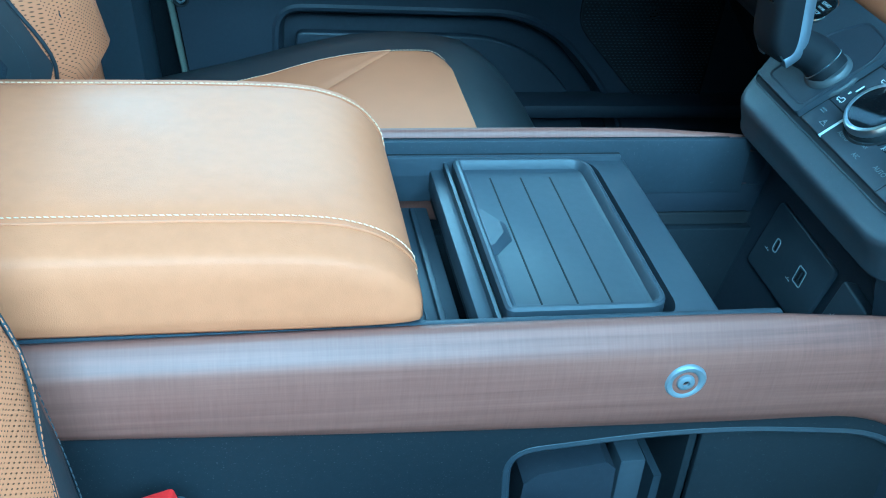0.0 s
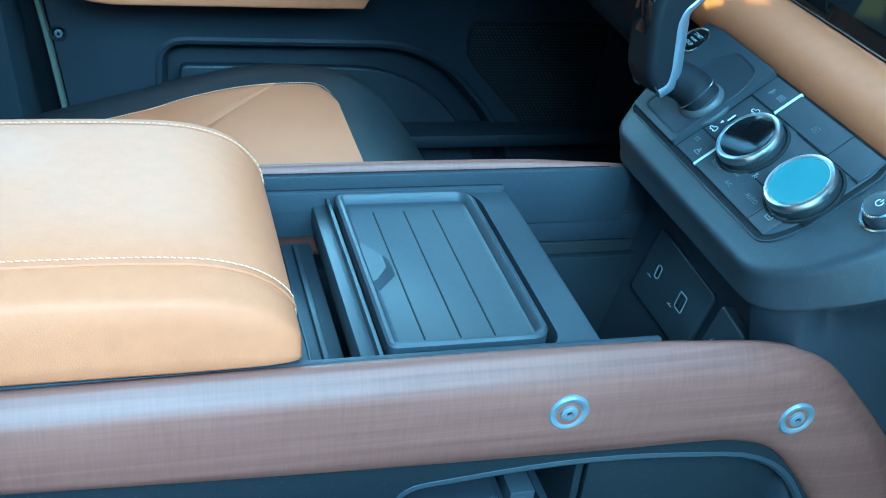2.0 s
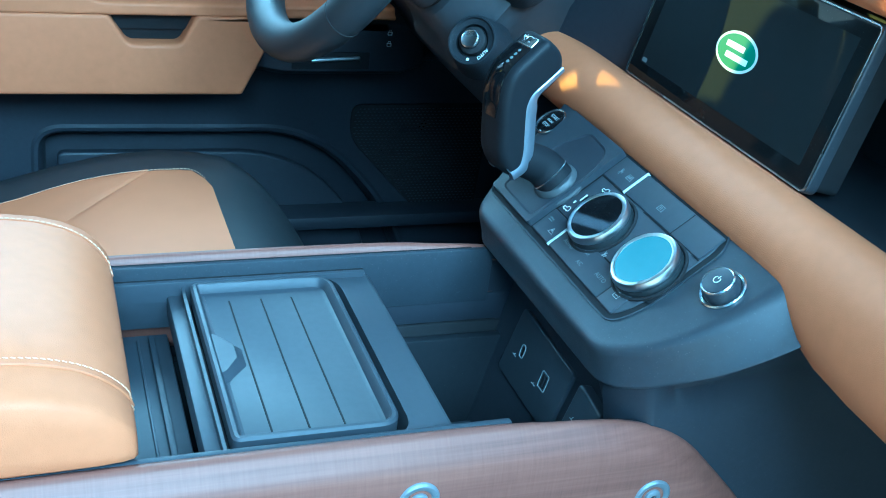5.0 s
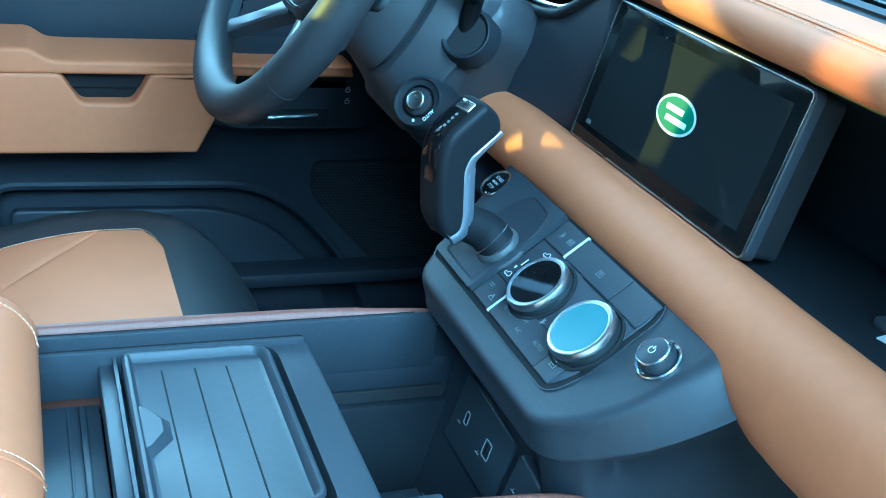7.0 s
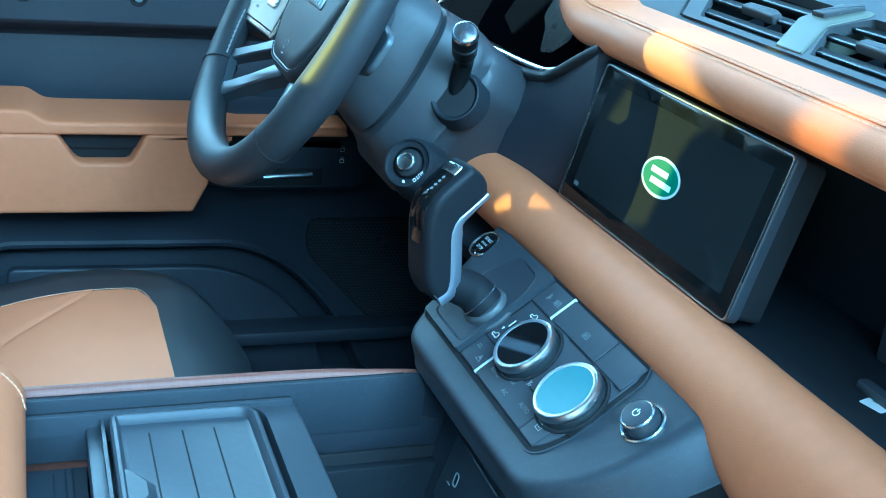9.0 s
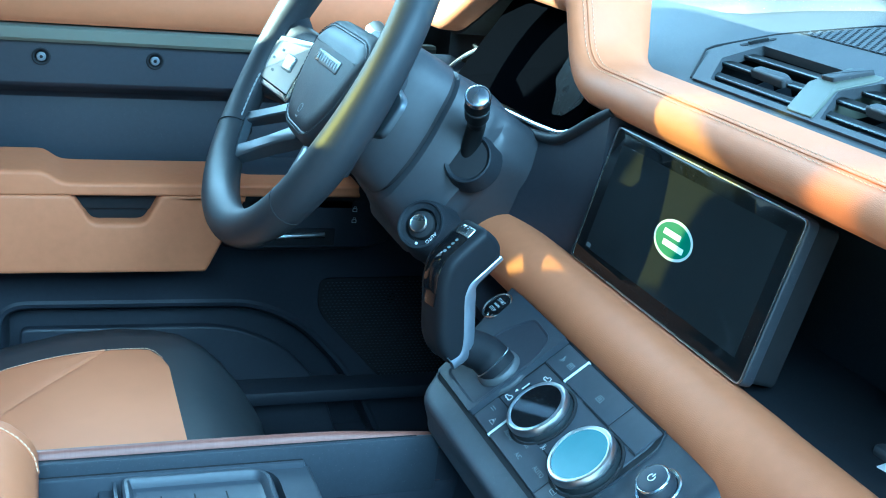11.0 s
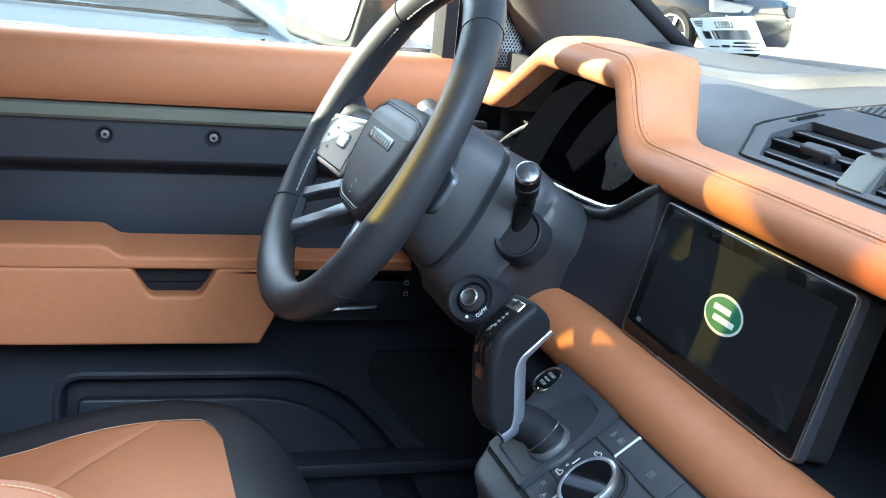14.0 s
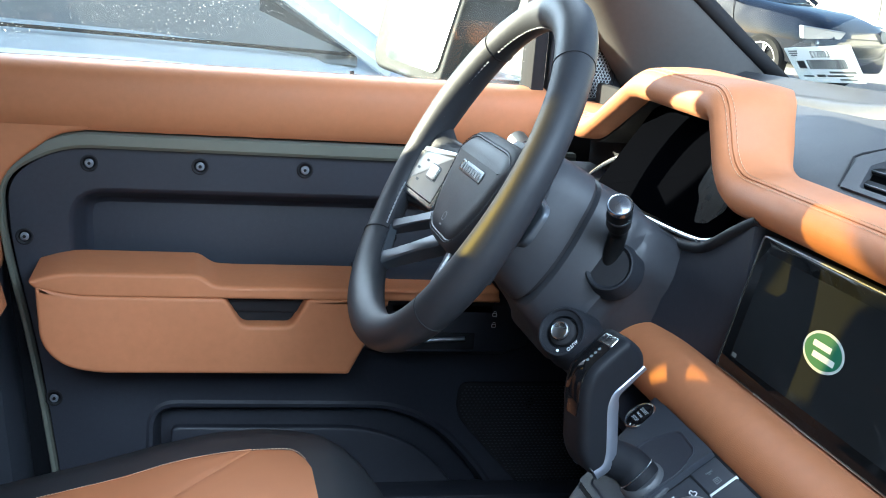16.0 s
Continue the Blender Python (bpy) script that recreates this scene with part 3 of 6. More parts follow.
part("finger_notch", notch, plastic_soft, tray)
part("tray_rear_step", rbox(0.2435, 0.2585, 0.6920, 0.9060, 1.030, 1.0490, 0.0025), plastic_soft, console)

# open bin with ledges, floor mat and front wall
# blacker materials on the lower walls and back carry the bin's deep shade
for z0, z1, d in ((1.0275, 1.0575, 0.0), (1.0005, 1.0265, 0.0014), (0.880, 0.9995, 0.003)):
    part("bin_wall_panel", rbox(0.4045, 0.560, 0.9135 - d, 0.9185, z0, z1, 0.0010), door_plastic if z0 > 0.99 else rubber, console)
part("bin_wall_panel", rbox(0.4045, 0.560, 0.671, 0.677, 0.87, 1.058, 0.002), plastic_black, console)
part("bin_back", rbox(0.398, 0.4042, 0.676, 0.914, 0.87, 1.03, 0.001), plastic_black, console)
part("bin_mat", rbox(0.404, 0.53, 0.677, 0.914, 0.870, 0.882, 0.003), rubber, console)
part("cup_ring", lathe([(0.040, 0.0), (0.041, 0.020), (0.039, 0.022), (0.036, 0.020), (0.035, 0.001)], pose(0.462, 0.80, 0.881), 40), rubber, console)
SL = Vector((0.030, 0, 0.13)).normalized()
wall_m = axes((0.508, 0.795, 0.88), (0, -1, 0), SL)
part("bin_front", prism(rect(0.238, 0.22, 0.004, 3, 0.0, 0.11), wall_m, -0.01, 0.0), door_plastic, console)

# socket panel and flap on the bin's front wall
um = axes((0.5355, 0.829, 1.002), (0, -1, 0), SL)
icon_mark = surface("pale_grey_marking", (0.34, 0.36, 0.37), 0.5, vary=0.05, bump=0.0)
sock = thing("socket_panel", (0.536, 0.834, 0.975), "dark charging panel with two usb sockets and white symbols", "socket panel")
part("face", prism(rpoly([(-0.052, -0.033), (0.050, -0.033), (0.056, 0.028), (-0.046, 0.031)], 0.006), um, -0.004, 0.003, 0.0015), plastic_soft, sock)


def outline_ring(poly, width, m, h0, h1):
    return loft([[m @ Vector((x, y, h)) for x, y in p] for p, h in ((poly, h0), (poly, h1), (inset(poly, width), h1), (inset(poly, width), h0))], ring=True)


c_out = rect(0.0075, 0.0125, 0.0034, 5, -0.023, 0.0)
a_out = rect(0.0125, 0.0155, 0.0022, 4, 0.0215, -0.001)
s1 = part("usb_socket", outline_ring(c_out, 0.0008, um, 0.002, 0.0034), icon_mark, sock, "white outlined small oval socket")
part("socket_slot", prism(rect(0.0028, 0.0088, 0.0012, 3, -0.0225, 0.0), um, 0.0026, 0.0032), rubber, s1)
s2 = part("usb_socket", outline_ring(a_out, 0.0008, um, 0.002, 0.0034), icon_mark, sock, "white outlined square socket")
part("socket_slot", prism(rect(0.0068, 0.0112, 0.0008, 2, 0.0215, -0.001), um, 0.0026, 0.0033), rubber, s2)
part("socket_tongue", prism(rect(0.0022, 0.0095, 0.0004, 2, 0.0228, -0.001), um, 0.0030, 0.0036), satin, s2)
for cx, cy in ((-0.033, -0.0095), (0.0095, -0.0115)):
    sym = tube([um @ Vector((cx - 0.003, cy, 0.0034)), um @ Vector((cx + 0.003, cy, 0.0034))], 0.0003, 6)
    tube([um @ Vector((cx - 0.001, cy, 0.0034)), um @ Vector((cx + 0.001, cy + 0.0018, 0.0034))], 0.0003, 6, bm=sym)
    lathe([(0.0007, 0.0), (0.0007, 0.0002), (0.0, 0.0002)], um @ Matrix.Translation((cx + 0.003, cy, 0.0033)), 10, bm=sym)
    part("socket_symbol", sym, icon_mark, sock)
flap = thing("power_socket_flap", (0.53, 0.735, 1.0), "small dark hinged flap over a power socket", "socket flap")
fm = axes((0.5335, 0.737, 1.014), (0, -1, 0), SL)
part("flap_plate", prism(rpoly([(-0.020, -0.022), (0.024, -0.022), (0.024, 0.018), (-0.016, 0.022)], 0.004), fm, -0.004, 0.0055, 0.002), plastic_soft, flap)
sy = tube([fm @ Vector((-0.010, -0.006, 0.0058)), fm @ Vector((-0.004, -0.006, 0.0058))], 0.00035, 6)
tube([fm @ Vector((-0.008, -0.006, 0.0058)), fm @ Vector((-0.006, -0.003, 0.0058))], 0.00035, 6, bm=sy)
part("flap_symbol", sy, icon_mark, flap)

# ---- armrest ----
arm = thing("padded_console_lid", (0.05, CY, 1.078), "padded tan leather lid of the console box with twin stitched seam", "console lid")
AX = [(-0.42, 0.0), (-0.30, 0.0), (-0.05, 0.0), (0.05, 0.0), (0.10, -0.0008), (0.130, -0.0025), (0.150, -0.0055), (0.168, -0.0115), (0.182, -0.0200), (0.1925, -0.0310), (0.1990, -0.0420), (0.2015, -0.0510), (0.1995, -0.0590)]
ATOP = 1.1360
ARM_HALF = [(0.1150, 0.0), (0.1235, 0.010), (0.1262, 0.060), (0.1260, 0.20), (0.1243, 0.52), (0.1222, 0.715), (0.1196, 0.778), (0.1150, 0.815), (0.1000, 0.880), (0.0935, 0.905), (0.0870, 0.945), (0.0740, 0.978), (0.0450, 1.0)]


def arm_row(x, drop, k):
    """Cross-section at x: flat crown, sloping shoulder, creased upright side; k draws the sides in."""
    zb = 1.0705
    h = ATOP + drop - zb
    half = [(d - k, zb + f * h) for d, f in ARM_HALF]
    return [(x, CY - d, z) for d, z in half] + [(x, CY + d, z) for d, z in reversed(half)]


arows = [arm_row(x, d, k) for (x, d), k in zip(AX, (0, 0, 0, 0, 0, 0, 0.0004, 0.001, 0.002, 0.004, 0.007, 0.011, 0.015))]
part("padded_lid", loft(arows), leather, arm, sharp=80)
part("lid_base", rbox(-0.42, 0.190, CY - 0.116, CY + 0.116, 1.060, 1.0730, 0.004), plastic, arm)
# seam and stitches along the shoulder of the lid
for sgn in (1, -1):
    line = []
    for (x, d), row in zip(AX, arows):
        q = Vector(row[9] if sgn > 0 else row[len(row) - 10])
        line.append(q)
    fine = curve_line(line[1:-1], 8)
    part("seam", tube([p + Vector((0, 0, -0.0002)) for p in fine], 0.0011, 6), leather, arm)
    for off in (0.0030, -0.0030):
        l2 = []
        for i, p in enumerate(fine):
            a, b = fine[max(i - 1, 0)], fine[min(i + 1, len(fine) - 1)]
            t = (b - a).normalized()
            s = t.cross(Vector((0.15, -0.45 * sgn, 1)).normalized()).normalized() * sgn
            dz = -0.0008 if off > 0 else 0.0012
            l2.append(p + s * off + Vector((0, 0, dz + 0.0003)))
        part("stitching", stitches(l2, 0.0040, 0.0030, 0.0009, 0.0006, (0.1, -0.4 * sgn, 1)), thread, arm, "pale thread stitching")

# ---- control pod: gear lever, knobs and switches ----
EV = Vector((0.786, 0, 0.618)).normalized()
PM = axes((0.505, 0.80, 1.104), (0, -1, 0), EV)

def at(y, v, w=0.0):
    return PM @ Vector((0.80 - y, v, w))

pod = thing("control_pod", (0.56, 0.80, 1.0), "dark grey plastic control pod sloping up to the dashboard", "control pod")
pod_poly = rpoly([(-0.126, -0.002), (0.104, 0.0005), (0.131, 0.0255), (0.1475, 0.057), (0.1560, 0.095), (0.158, 0.134), (-0.186, 0.134), (-0.152, 0.040)], [0.014, 0.016, 0.016, 0.016, 0.016, 0.004, 0.004, 0.02], 6)


def pod_ring(d, w):
    """The pod's outline grown by d at depth w below the face; the side towards the doorway flares."""
    out = []
    for x, y in inset(pod_poly, -d):
        if x > 0.10:
            x += max(0.0, d) * 17.0 * max(0.0, y - 0.025) * min(1.0, (x - 0.10) / 0.04)
        out.append(PM @ Vector((x, y, w)))
    return out


part("pod_shell", loft([pod_ring(d, w) for d, w in ((0.0050, -0.0400), (0.0070, -0.0300), (0.0104, -0.0292), (0.0114, -0.0284), (0.0116, -0.0270), (0.0110, -0.0256), (0.0096, -0.0244), (0.0028, -0.0062), (0.0014, -0.0030), (-0.0002, -0.0012), (-0.0024, -0.0003), (-0.0060, 0.0))]), plastic, pod, sharp=32)

# lower casing below the pod, down to the floor
top_ring = pod_ring(0.0088, -0.0288)
low = [top_ring]
for k in (0.04, 0.08, 0.13, 0.2, 0.3, 0.5, 1.0):
    row = []
    for p in top_ring:
        x, z = p.x + 0.10 * k, p.z + (0.63 - p.z) * k
        if 0.700 < p.y < 0.914:
            x = max(x, 0.560 + 0.08 * k)
        elif p.y < 0.70 and p.x > 0.585:
            x += 0.34 * min(1.0, k / 0.24) * min(1.0, (p.x - 0.585) / 0.02)
        row.append((x, max(p.y, 0.668 - 0.8 * max(0.0, z - 1.086)) if p.y < CY else p.y - 0.03 * k, z))
    low.append(row)
part("lower_casing", loft(low), door_plastic, pod)

# switch panel: plates with recessed gaps
ground_p = rpoly([(0.800 - 0.934, 0.0215), (0.800 - 0.712, 0.0225), (0.800 - 0.703, 0.045), (0.800 - 0.7025, 0.109), (0.800 - 0.712, 0.1205), (0.800 - 0.952, 0.1205)], [0.006, 0.009, 0.012, 0.01, 0.006, 0.004], 5)
part("panel_gap", prism(inset(ground_p, -0.0027), PM, -0.001, 0.0005), rubber, pod)
panel = tagged(part("switch_panel", prism(inset(rpoly([(0.800 - 0.855, 0.0225), (0.800 - 0.714, 0.0225), (0.800 - 0.704, 0.045), (0.800 - 0.704, 0.109), (0.800 - 0.712, 0.1195), (0.800 - 0.855, 0.1195)], [0.002, 0.009, 0.012, 0.01, 0.006, 0.002], 5), 0.0012), PM, 0.0, 0.0016, 0.0008), plastic_soft, pod), "dark switch panel with grey symbols")

def tile(y0, y1, v0, v1, name="button"):
    c = rpoly([(0.8 - y0, v0), (0.8 - y1, v0), (0.8 - y1, v1), (0.8 - y0, v1)], 0.0015, 3)
    return part(name, prism(c, PM, 0.001, 0.0028, 0.0007), plastic_soft, panel)

for y0, y1 in ((0.8535, 0.8225), (0.8213, 0.738), (0.7368, 0.7155)):
    tile(y0, y1, 0.0240, 0.0480)
for y0, y1 in ((0.8535, 0.8185), (0.8173, 0.747), (0.7458, 0.707)):
    tile(y0, y1, 0.0945, 0.1180)
for y, v0, v1 in ((0.8219, 0.0235, 0.0485), (0.8179, 0.0940, 0.1190)):
    part("light_bar", prism(rect(0.0024, v1 - v0, 0.0006, 2, 0.8 - y, (v0 + v1) / 2), PM, 0.0012, 0.0034, 0.0003), white_mark, panel, "white divider bar")

part("bezel_line", outline_ring(inset(ground_p, -0.0042), 0.0011, PM, -0.001, 0.0013), plastic, pod, "raised line round the switch panel")
for v0, v1, y0, y1 in ((0.0482, 0.0492, 0.8540, 0.8300), (0.0482, 0.0492, 0.7720, 0.7580), (0.0482, 0.0492, 0.7050, 0.7005), (0.0933, 0.0943, 0.8540, 0.8180), (0.0933, 0.0943, 0.7850, 0.7450), (0.0933, 0.0943, 0.7150, 0.7060)):
    part("button_gap", prism(rect(y0 - y1, v1 - v0, 0.0002, 1, 0.8 - (y0 + y1) / 2, (v0 + v1) / 2), PM, 0.0012, 0.0021), rubber, panel)
for y, v0, v1 in ((0.7374, 0.0245, 0.0478), (0.7464, 0.0950, 0.1175), (0.8219, 0.0245, 0.0478), (0.8179, 0.0950, 0.1175)):
    part("button_gap", prism(rect(0.0013, v1 - v0, 0.0002, 1, 0.8 - y, (v0 + v1) / 2), PM, 0.0012, 0.0022), rubber, panel)


def mark(body, y, v, size, material=dim_mark, name="button_marking", turn=0.0, w=0.00285):
    return text_mesh(name, body, size, PM @ Matrix.Translation((0.8 - y, v, w)) @ pose(0, 0, 0, 0, 0, turn), material, panel, depth=0.00008)

mark("AUTO", 0.806, 0.036, 0.0052)
mark("MAX", 0.784, 0.041, 0.0036)
mark("A/C", 0.780, 0.032, 0.0048)
mark("AUTO", 0.752, 0.036, 0.0052)

def symbol(y, v, pts_list, material=dim_mark, r=0.00032, w=0.0029, name="button_symbol"):
    bm = bmesh.new()
    for pts in pts_list:
        tube([PM @ Vector((0.8 - y + a * 0.001, v + b * 0.001, w)) for a, b in pts], r, 5, bm=bm)
    return part(name, bm, material, panel)

car_side = [[(-4, 0), (-4, 2), (-1, 2), (0.5, 4), (3, 4), (4, 2), (4, 0), (-4, 0)], [(-2.5, -0.6), (-1.2, -0.6)], [(1.5, -0.6), (2.8, -0.6)]]
hill = [[(-3.5, -2), (0, 3), (3.5, -2), (-3.5, -2)], [(-1, 0.2), (0, 1.2), (1, -0.4)]]
wave = [[(-3, 0), (-2, 1), (-1, 0), (0, 1), (1, 0), (2, 1), (3, 0)], [(-3, -2), (-2, -1), (-1, -2), (0, -1), (1, -2), (2, -1), (3, -2)]]
fan = [[(0, 0), (1.5, 2.5), (-0.5, 3), (0, 0), (2.5, -1.5), (3, 0.5), (0, 0), (-1.5, -2.5), (0.5, -3), (0, 0)]]
screen_sym = [[(-3.5, -2), (-3, 2.5), (3, 2.5), (3.5, -2), (-3.5, -2)], [(-1.5, -1), (-1, 0.5), (-1.5, 1.6)], [(0.5, -1), (1, 0.5), (0.5, 1.6)]]
symbol(0.845, 0.040, wave)
symbol(0.832, 0.033, hill, material=surface("grey_marking", (0.28, 0.30, 0.31), 0.5, bump=0.0))
symbol(0.726, 0.036, [[(-3, -2), (3, -2), (3, 1.5), (0, 3), (-3, 1.5), (-3, -2)], [(-1.5, 0), (1.5, 0)]], material=bpy.data.materials["grey_marking"])
symbol(0.842, 0.106, fan)
symbol(0.828, 0.106, screen_sym)
symbol(0.775, 0.104, screen_sym)
symbol(0.760, 0.072, screen_sym)
symbol(0.772, 0.050, fan, w=0.0020, material=bpy.data.materials["grey_marking"])
symbol(0.834, 0.0845, car_side, white_mark, w=0.0021)
symbol(0.846, 0.0530, car_side, white_mark, w=0.0021)
symbol(0.8365, 0.0760, [[(-1, -1), (1, -1), (0, 1.2), (-1, -1)]], white_mark, w=0.0021)
symbol(0.8465, 0.0625, [[(-1, 1), (1, 1), (0, -1.2), (-1, 1)]], white_mark, w=0.0021)
for y in (0.8440, 0.8415):
    part("light_bar", prism(rect(0.0010, 0.0075, 0.0003, 2, 0.8 - y, 0.0700), PM, 0.0014, 0.0022), white_mark if y > 0.843 else rubber, panel)

def knob(y, v, r, h, blue):
    k = thing("rotary_knob", at(y, v), "knurled silver-rimmed rotary knob with pale blue shine coloured on its display face" if blue else "silver-rimmed rotary knob with a black mirror face", "knob", "climate knobs")
    m = PM @ Matrix.Translation((0.8 - y, v, 0))
    part("collar", lathe([(r * 1.16, 0.001), (r * 1.16, 0.0030), (r * 1.10, 0.0036), (r * 1.05, 0.0022), (0, 0.0022)], m, 48), rubber, k)
    n = 72
    body = bmesh.new()
    rws = []
    for rr, hh in ((r * 1.04, 0.0022), (r * 1.03, 0.0060), (r * 1.01, h * 0.70), (r, h * 0.80)):
        rws.append([m @ Vector(((rr + (0.00025 if i % 2 else -0.00025)) * math.cos(2 * math.pi * i / n), (rr + (0.00025 if i % 2 else -0.00025)) * math.sin(2 * math.pi * i / n), hh)) for i in range(n)])
    loft(rws, bm=body)
    part("grip", body, satin_dark, k, "dark knurled grip")
    part("rim", lathe([(r * 1.02, h * 0.52), (r * 1.045, h * 0.60), (r * 1.035, h * 0.80), (r * 0.99, h * 0.97), (r * 0.94, h * 1.01), (r * 0.86, h * 0.985), (r * 0.85, h * 0.9)], m, 64), satin, k, "satin silver rim")
    part("face", lathe([(r * 0.865, h * 0.90), (r * 0.865, h * 0.962), (r * 0.6, h * 0.966), (0.0, h * 0.966)], m, 64), knob_shine if blue else gloss_black, k)
    return k

# pale teal shine on the display glass is put into its base colour
knob_shine = surface("teal_knob_shine", (0.115, 0.205, 0.225), 0.22, spec=0.25, vary=0.05, bump=0.0)
knob(0.8005, 0.0646, 0.0245, 0.014, False)
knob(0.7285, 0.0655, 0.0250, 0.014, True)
pw = thing("volume_knob", at(0.672, 0.0905), "small dark rotary knob with silver ring and power symbol", "knob")
pm_ = PM @ Matrix.Translation((0.8 - 0.6705, 0.0905, 0))
part("ring", lathe([(0.0165, 0.0), (0.0165, 0.0014), (0.0155, 0.0022), (0.0140, 0.0016), (0.0135, 0.0)], pm_, 44), satin, pw)
grip = bmesh.new()
rws = []
for rr, hh in ((0.0128, 0.0004), (0.0126, 0.007), (0.0120, 0.0088)):
    rws.append([pm_ @ Vector(((rr + (0.0002 if i % 2 else -0.0002)) * math.cos(2 * math.pi * i / 56), (rr + (0.0002 if i % 2 else -0.0002)) * math.sin(2 * math.pi * i / 56), hh)) for i in range(56)])
loft(rws, bm=grip)
part("grip", grip, plastic, pw)
part("rim", lathe([(0.0120, 0.0085), (0.0121, 0.0100), (0.0112, 0.0108), (0.0102, 0.0104), (0.0, 0.0104)], pm_, 40), satin, pw)
part("cap", lathe([(0.0104, 0.0097), (0.0104, 0.0110), (0.0096, 0.0113), (0.0, 0.0113)], pm_, 40), plastic_soft, pw)
pb = tube([pm_ @ Vector((0.0026 * math.sin(a), 0.0026 * math.cos(a), 0.0115)) for a in np.linspace(0.7, 5.58, 16)], 0.00033, 5)
tube([pm_ @ Vector((0, 0.0008, 0.0115)), pm_ @ Vector((0, 0.0034, 0.0115))], 0.00033, 5, bm=pb)
part("power_symbol", pb, white_mark, pw)

# start button
sm = PM @ Matrix.Translation((0.8 - 0.9655, 0.0985, 0))
st = thing("start_button", at(0.9655, 0.0985), "round black start and stop button in a silver ring", "button")
part("ring", lathe([(0.0152, 0.0), (0.0152, 0.0022), (0.0145, 0.0030), (0.0132, 0.0024), (0.013, 0.001)], sm, 44), satin, st)
part("cap", lathe([(0.0131, 0.0004), (0.0131, 0.0018), (0.012, 0.0023), (0.0, 0.0025)], sm, 44), gloss_black, st)
for body, dv in (("START", 0.0050), ("ENGINE", 0.0), ("STOP", -0.0050)):
    text_mesh("button_word", body, 0.0046 if body != "ENGINE" else 0.0030, sm @ Matrix.Translation((0, dv, 0.0026)), icon_mark, st, depth=0.0001)

# shifter recess
plate_out = inset(rpoly([(0.800 - 0.933, 0.0225), (0.800 - 0.8565, 0.0225), (0.800 - 0.8565, 0.1195), (0.800 - 0.951, 0.1195)], 0.003, 3), 0.0003)
rec = rpoly([(-0.1225, 0.0285), (-0.0605, 0.0285), (-0.0595, 0.0900), (-0.0700, 0.1100), (-0.1060, 0.1130), (-0.1220, 0.0870)], 0.008, 5)
part("shifter_plate", plate_with_hole(plate_out, [rec], PM, 0.0, 0.0064), plastic, pod)
# same plastic as the plate, coloured darker for the shade in the dish
part("shifter_recess", loft([[PM @ Vector((x, y, w)) for x, y in inset(rec, d)] for d, w in ((-0.0010, 0.0058), (-0.0004, 0.0067), (0.0006, 0.0066), (0.0018, 0.0056), (0.0065, 0.0014), (0.0090, 0.0006), (0.0150, 0.0005))]), door_plastic, pod)
def round_line_xz(pts, r):
    out = [Vector(pts[0])]
    for i in range(1, len(pts) - 1):
        p, a, b = Vector(pts[i]), Vector(pts[i - 1]), Vector(pts[i + 1])
        s0, e0 = p + (a - p).normalized() * min(r, (a - p).length * 0.45), p + (b - p).normalized() * min(r, (b - p).length * 0.45)
        out += [s0 * (1 - t) ** 2 + p * 2 * t * (1 - t) + e0 * t ** 2 for t in (0, 0.25, 0.5, 0.75, 1)]
    return out + [Vector(pts[-1])]

satin_grey = surface("blue_grey_satin_metal", (0.24, 0.26, 0.31), 0.38, 0.75, vary=0.05, bump=0.0)
lever = thing("gear_lever", at(0.884, 0.066), "black leather gear selector with silver side strip", "gear lever")
bm_ = PM @ Matrix.Translation((0.8 - 0.8790, 0.0625, 0))
neck_leather = surface("black_neck_leather", (0.011, 0.012, 0.015), 0.55, spec=0.14, vary=0.12, grain=900, bump=0.3, dist=0.0003, cells=True)
boot_grey = surface("pale_grey_boot", (0.060, 0.064, 0.070), 0.45, vary=0.06)
part("base_ring", lathe([(0.0255, 0.0008), (0.0255, 0.0030), (0.0240, 0.0042), (0.0222, 0.0030), (0.0218, 0.0006)], bm_, 44), boot_grey, lever, "pale ring round the boot")
part("base_gap", lathe([(0.0220, 0.0004), (0.0220, 0.0016), (0.0, 0.0016)], bm_, 40), rubber, lever)
part("boot", lathe([(0.0185, 0.001), (0.0190, 0.0050), (0.0186, 0.0085), (0.0165, 0.0108), (0.0130, 0.0112), (0.0, 0.0112)], bm_, 44), boot_grey, lever, "pale grey boot")
neck_foot = bm_ @ Vector((0.0010, 0.0005, 0.0060))
neck = [neck_foot, Vector((0.5400, 0.8850, 1.1580)), Vector((0.5270, 0.8858, 1.1640)), Vector((0.5150, 0.886, 1.1690))]
part("neck", tube(curve_line(neck, 6), [0.0165 - 0.0001 * i for i in range(19)], 24), neck_leather, lever)
nd = (neck[1] - neck[0]).normalized()
nm = axes(neck_foot + nd * 0.0080, nd.orthogonal(), nd.cross(nd.orthogonal()))
part("neck_ring", lathe([(0.0164, -0.0004), (0.0169, 0.0), (0.0164, 0.0005)], nm, 40), satin, lever, "thin silver ring on the neck")
# handle: outline in the x-z plane, with rounded sides
HC = [(0.5190, 1.2685), (0.5370, 1.2555), (0.5375, 1.2360), (0.5180, 1.2200), (0.5165, 1.2130), (0.5220, 1.1630), (0.5090, 1.1530), (0.4970, 1.1590), (0.4880, 1.1740), (0.4830, 1.2250), (0.4880, 1.2440)]
HP = rpoly(HC, [0.005, 0.011, 0.009, 0.006, 0.006, 0.008, 0.007, 0.009, 0.012, 0.012, 0.01], 4)
HP = list(reversed(HP))
if sum(a[0] * b[1] - b[0] * a[1] for a, b in zip(HP, HP[1:] + HP[:1])) < 0:
    HP = list(reversed(HP))
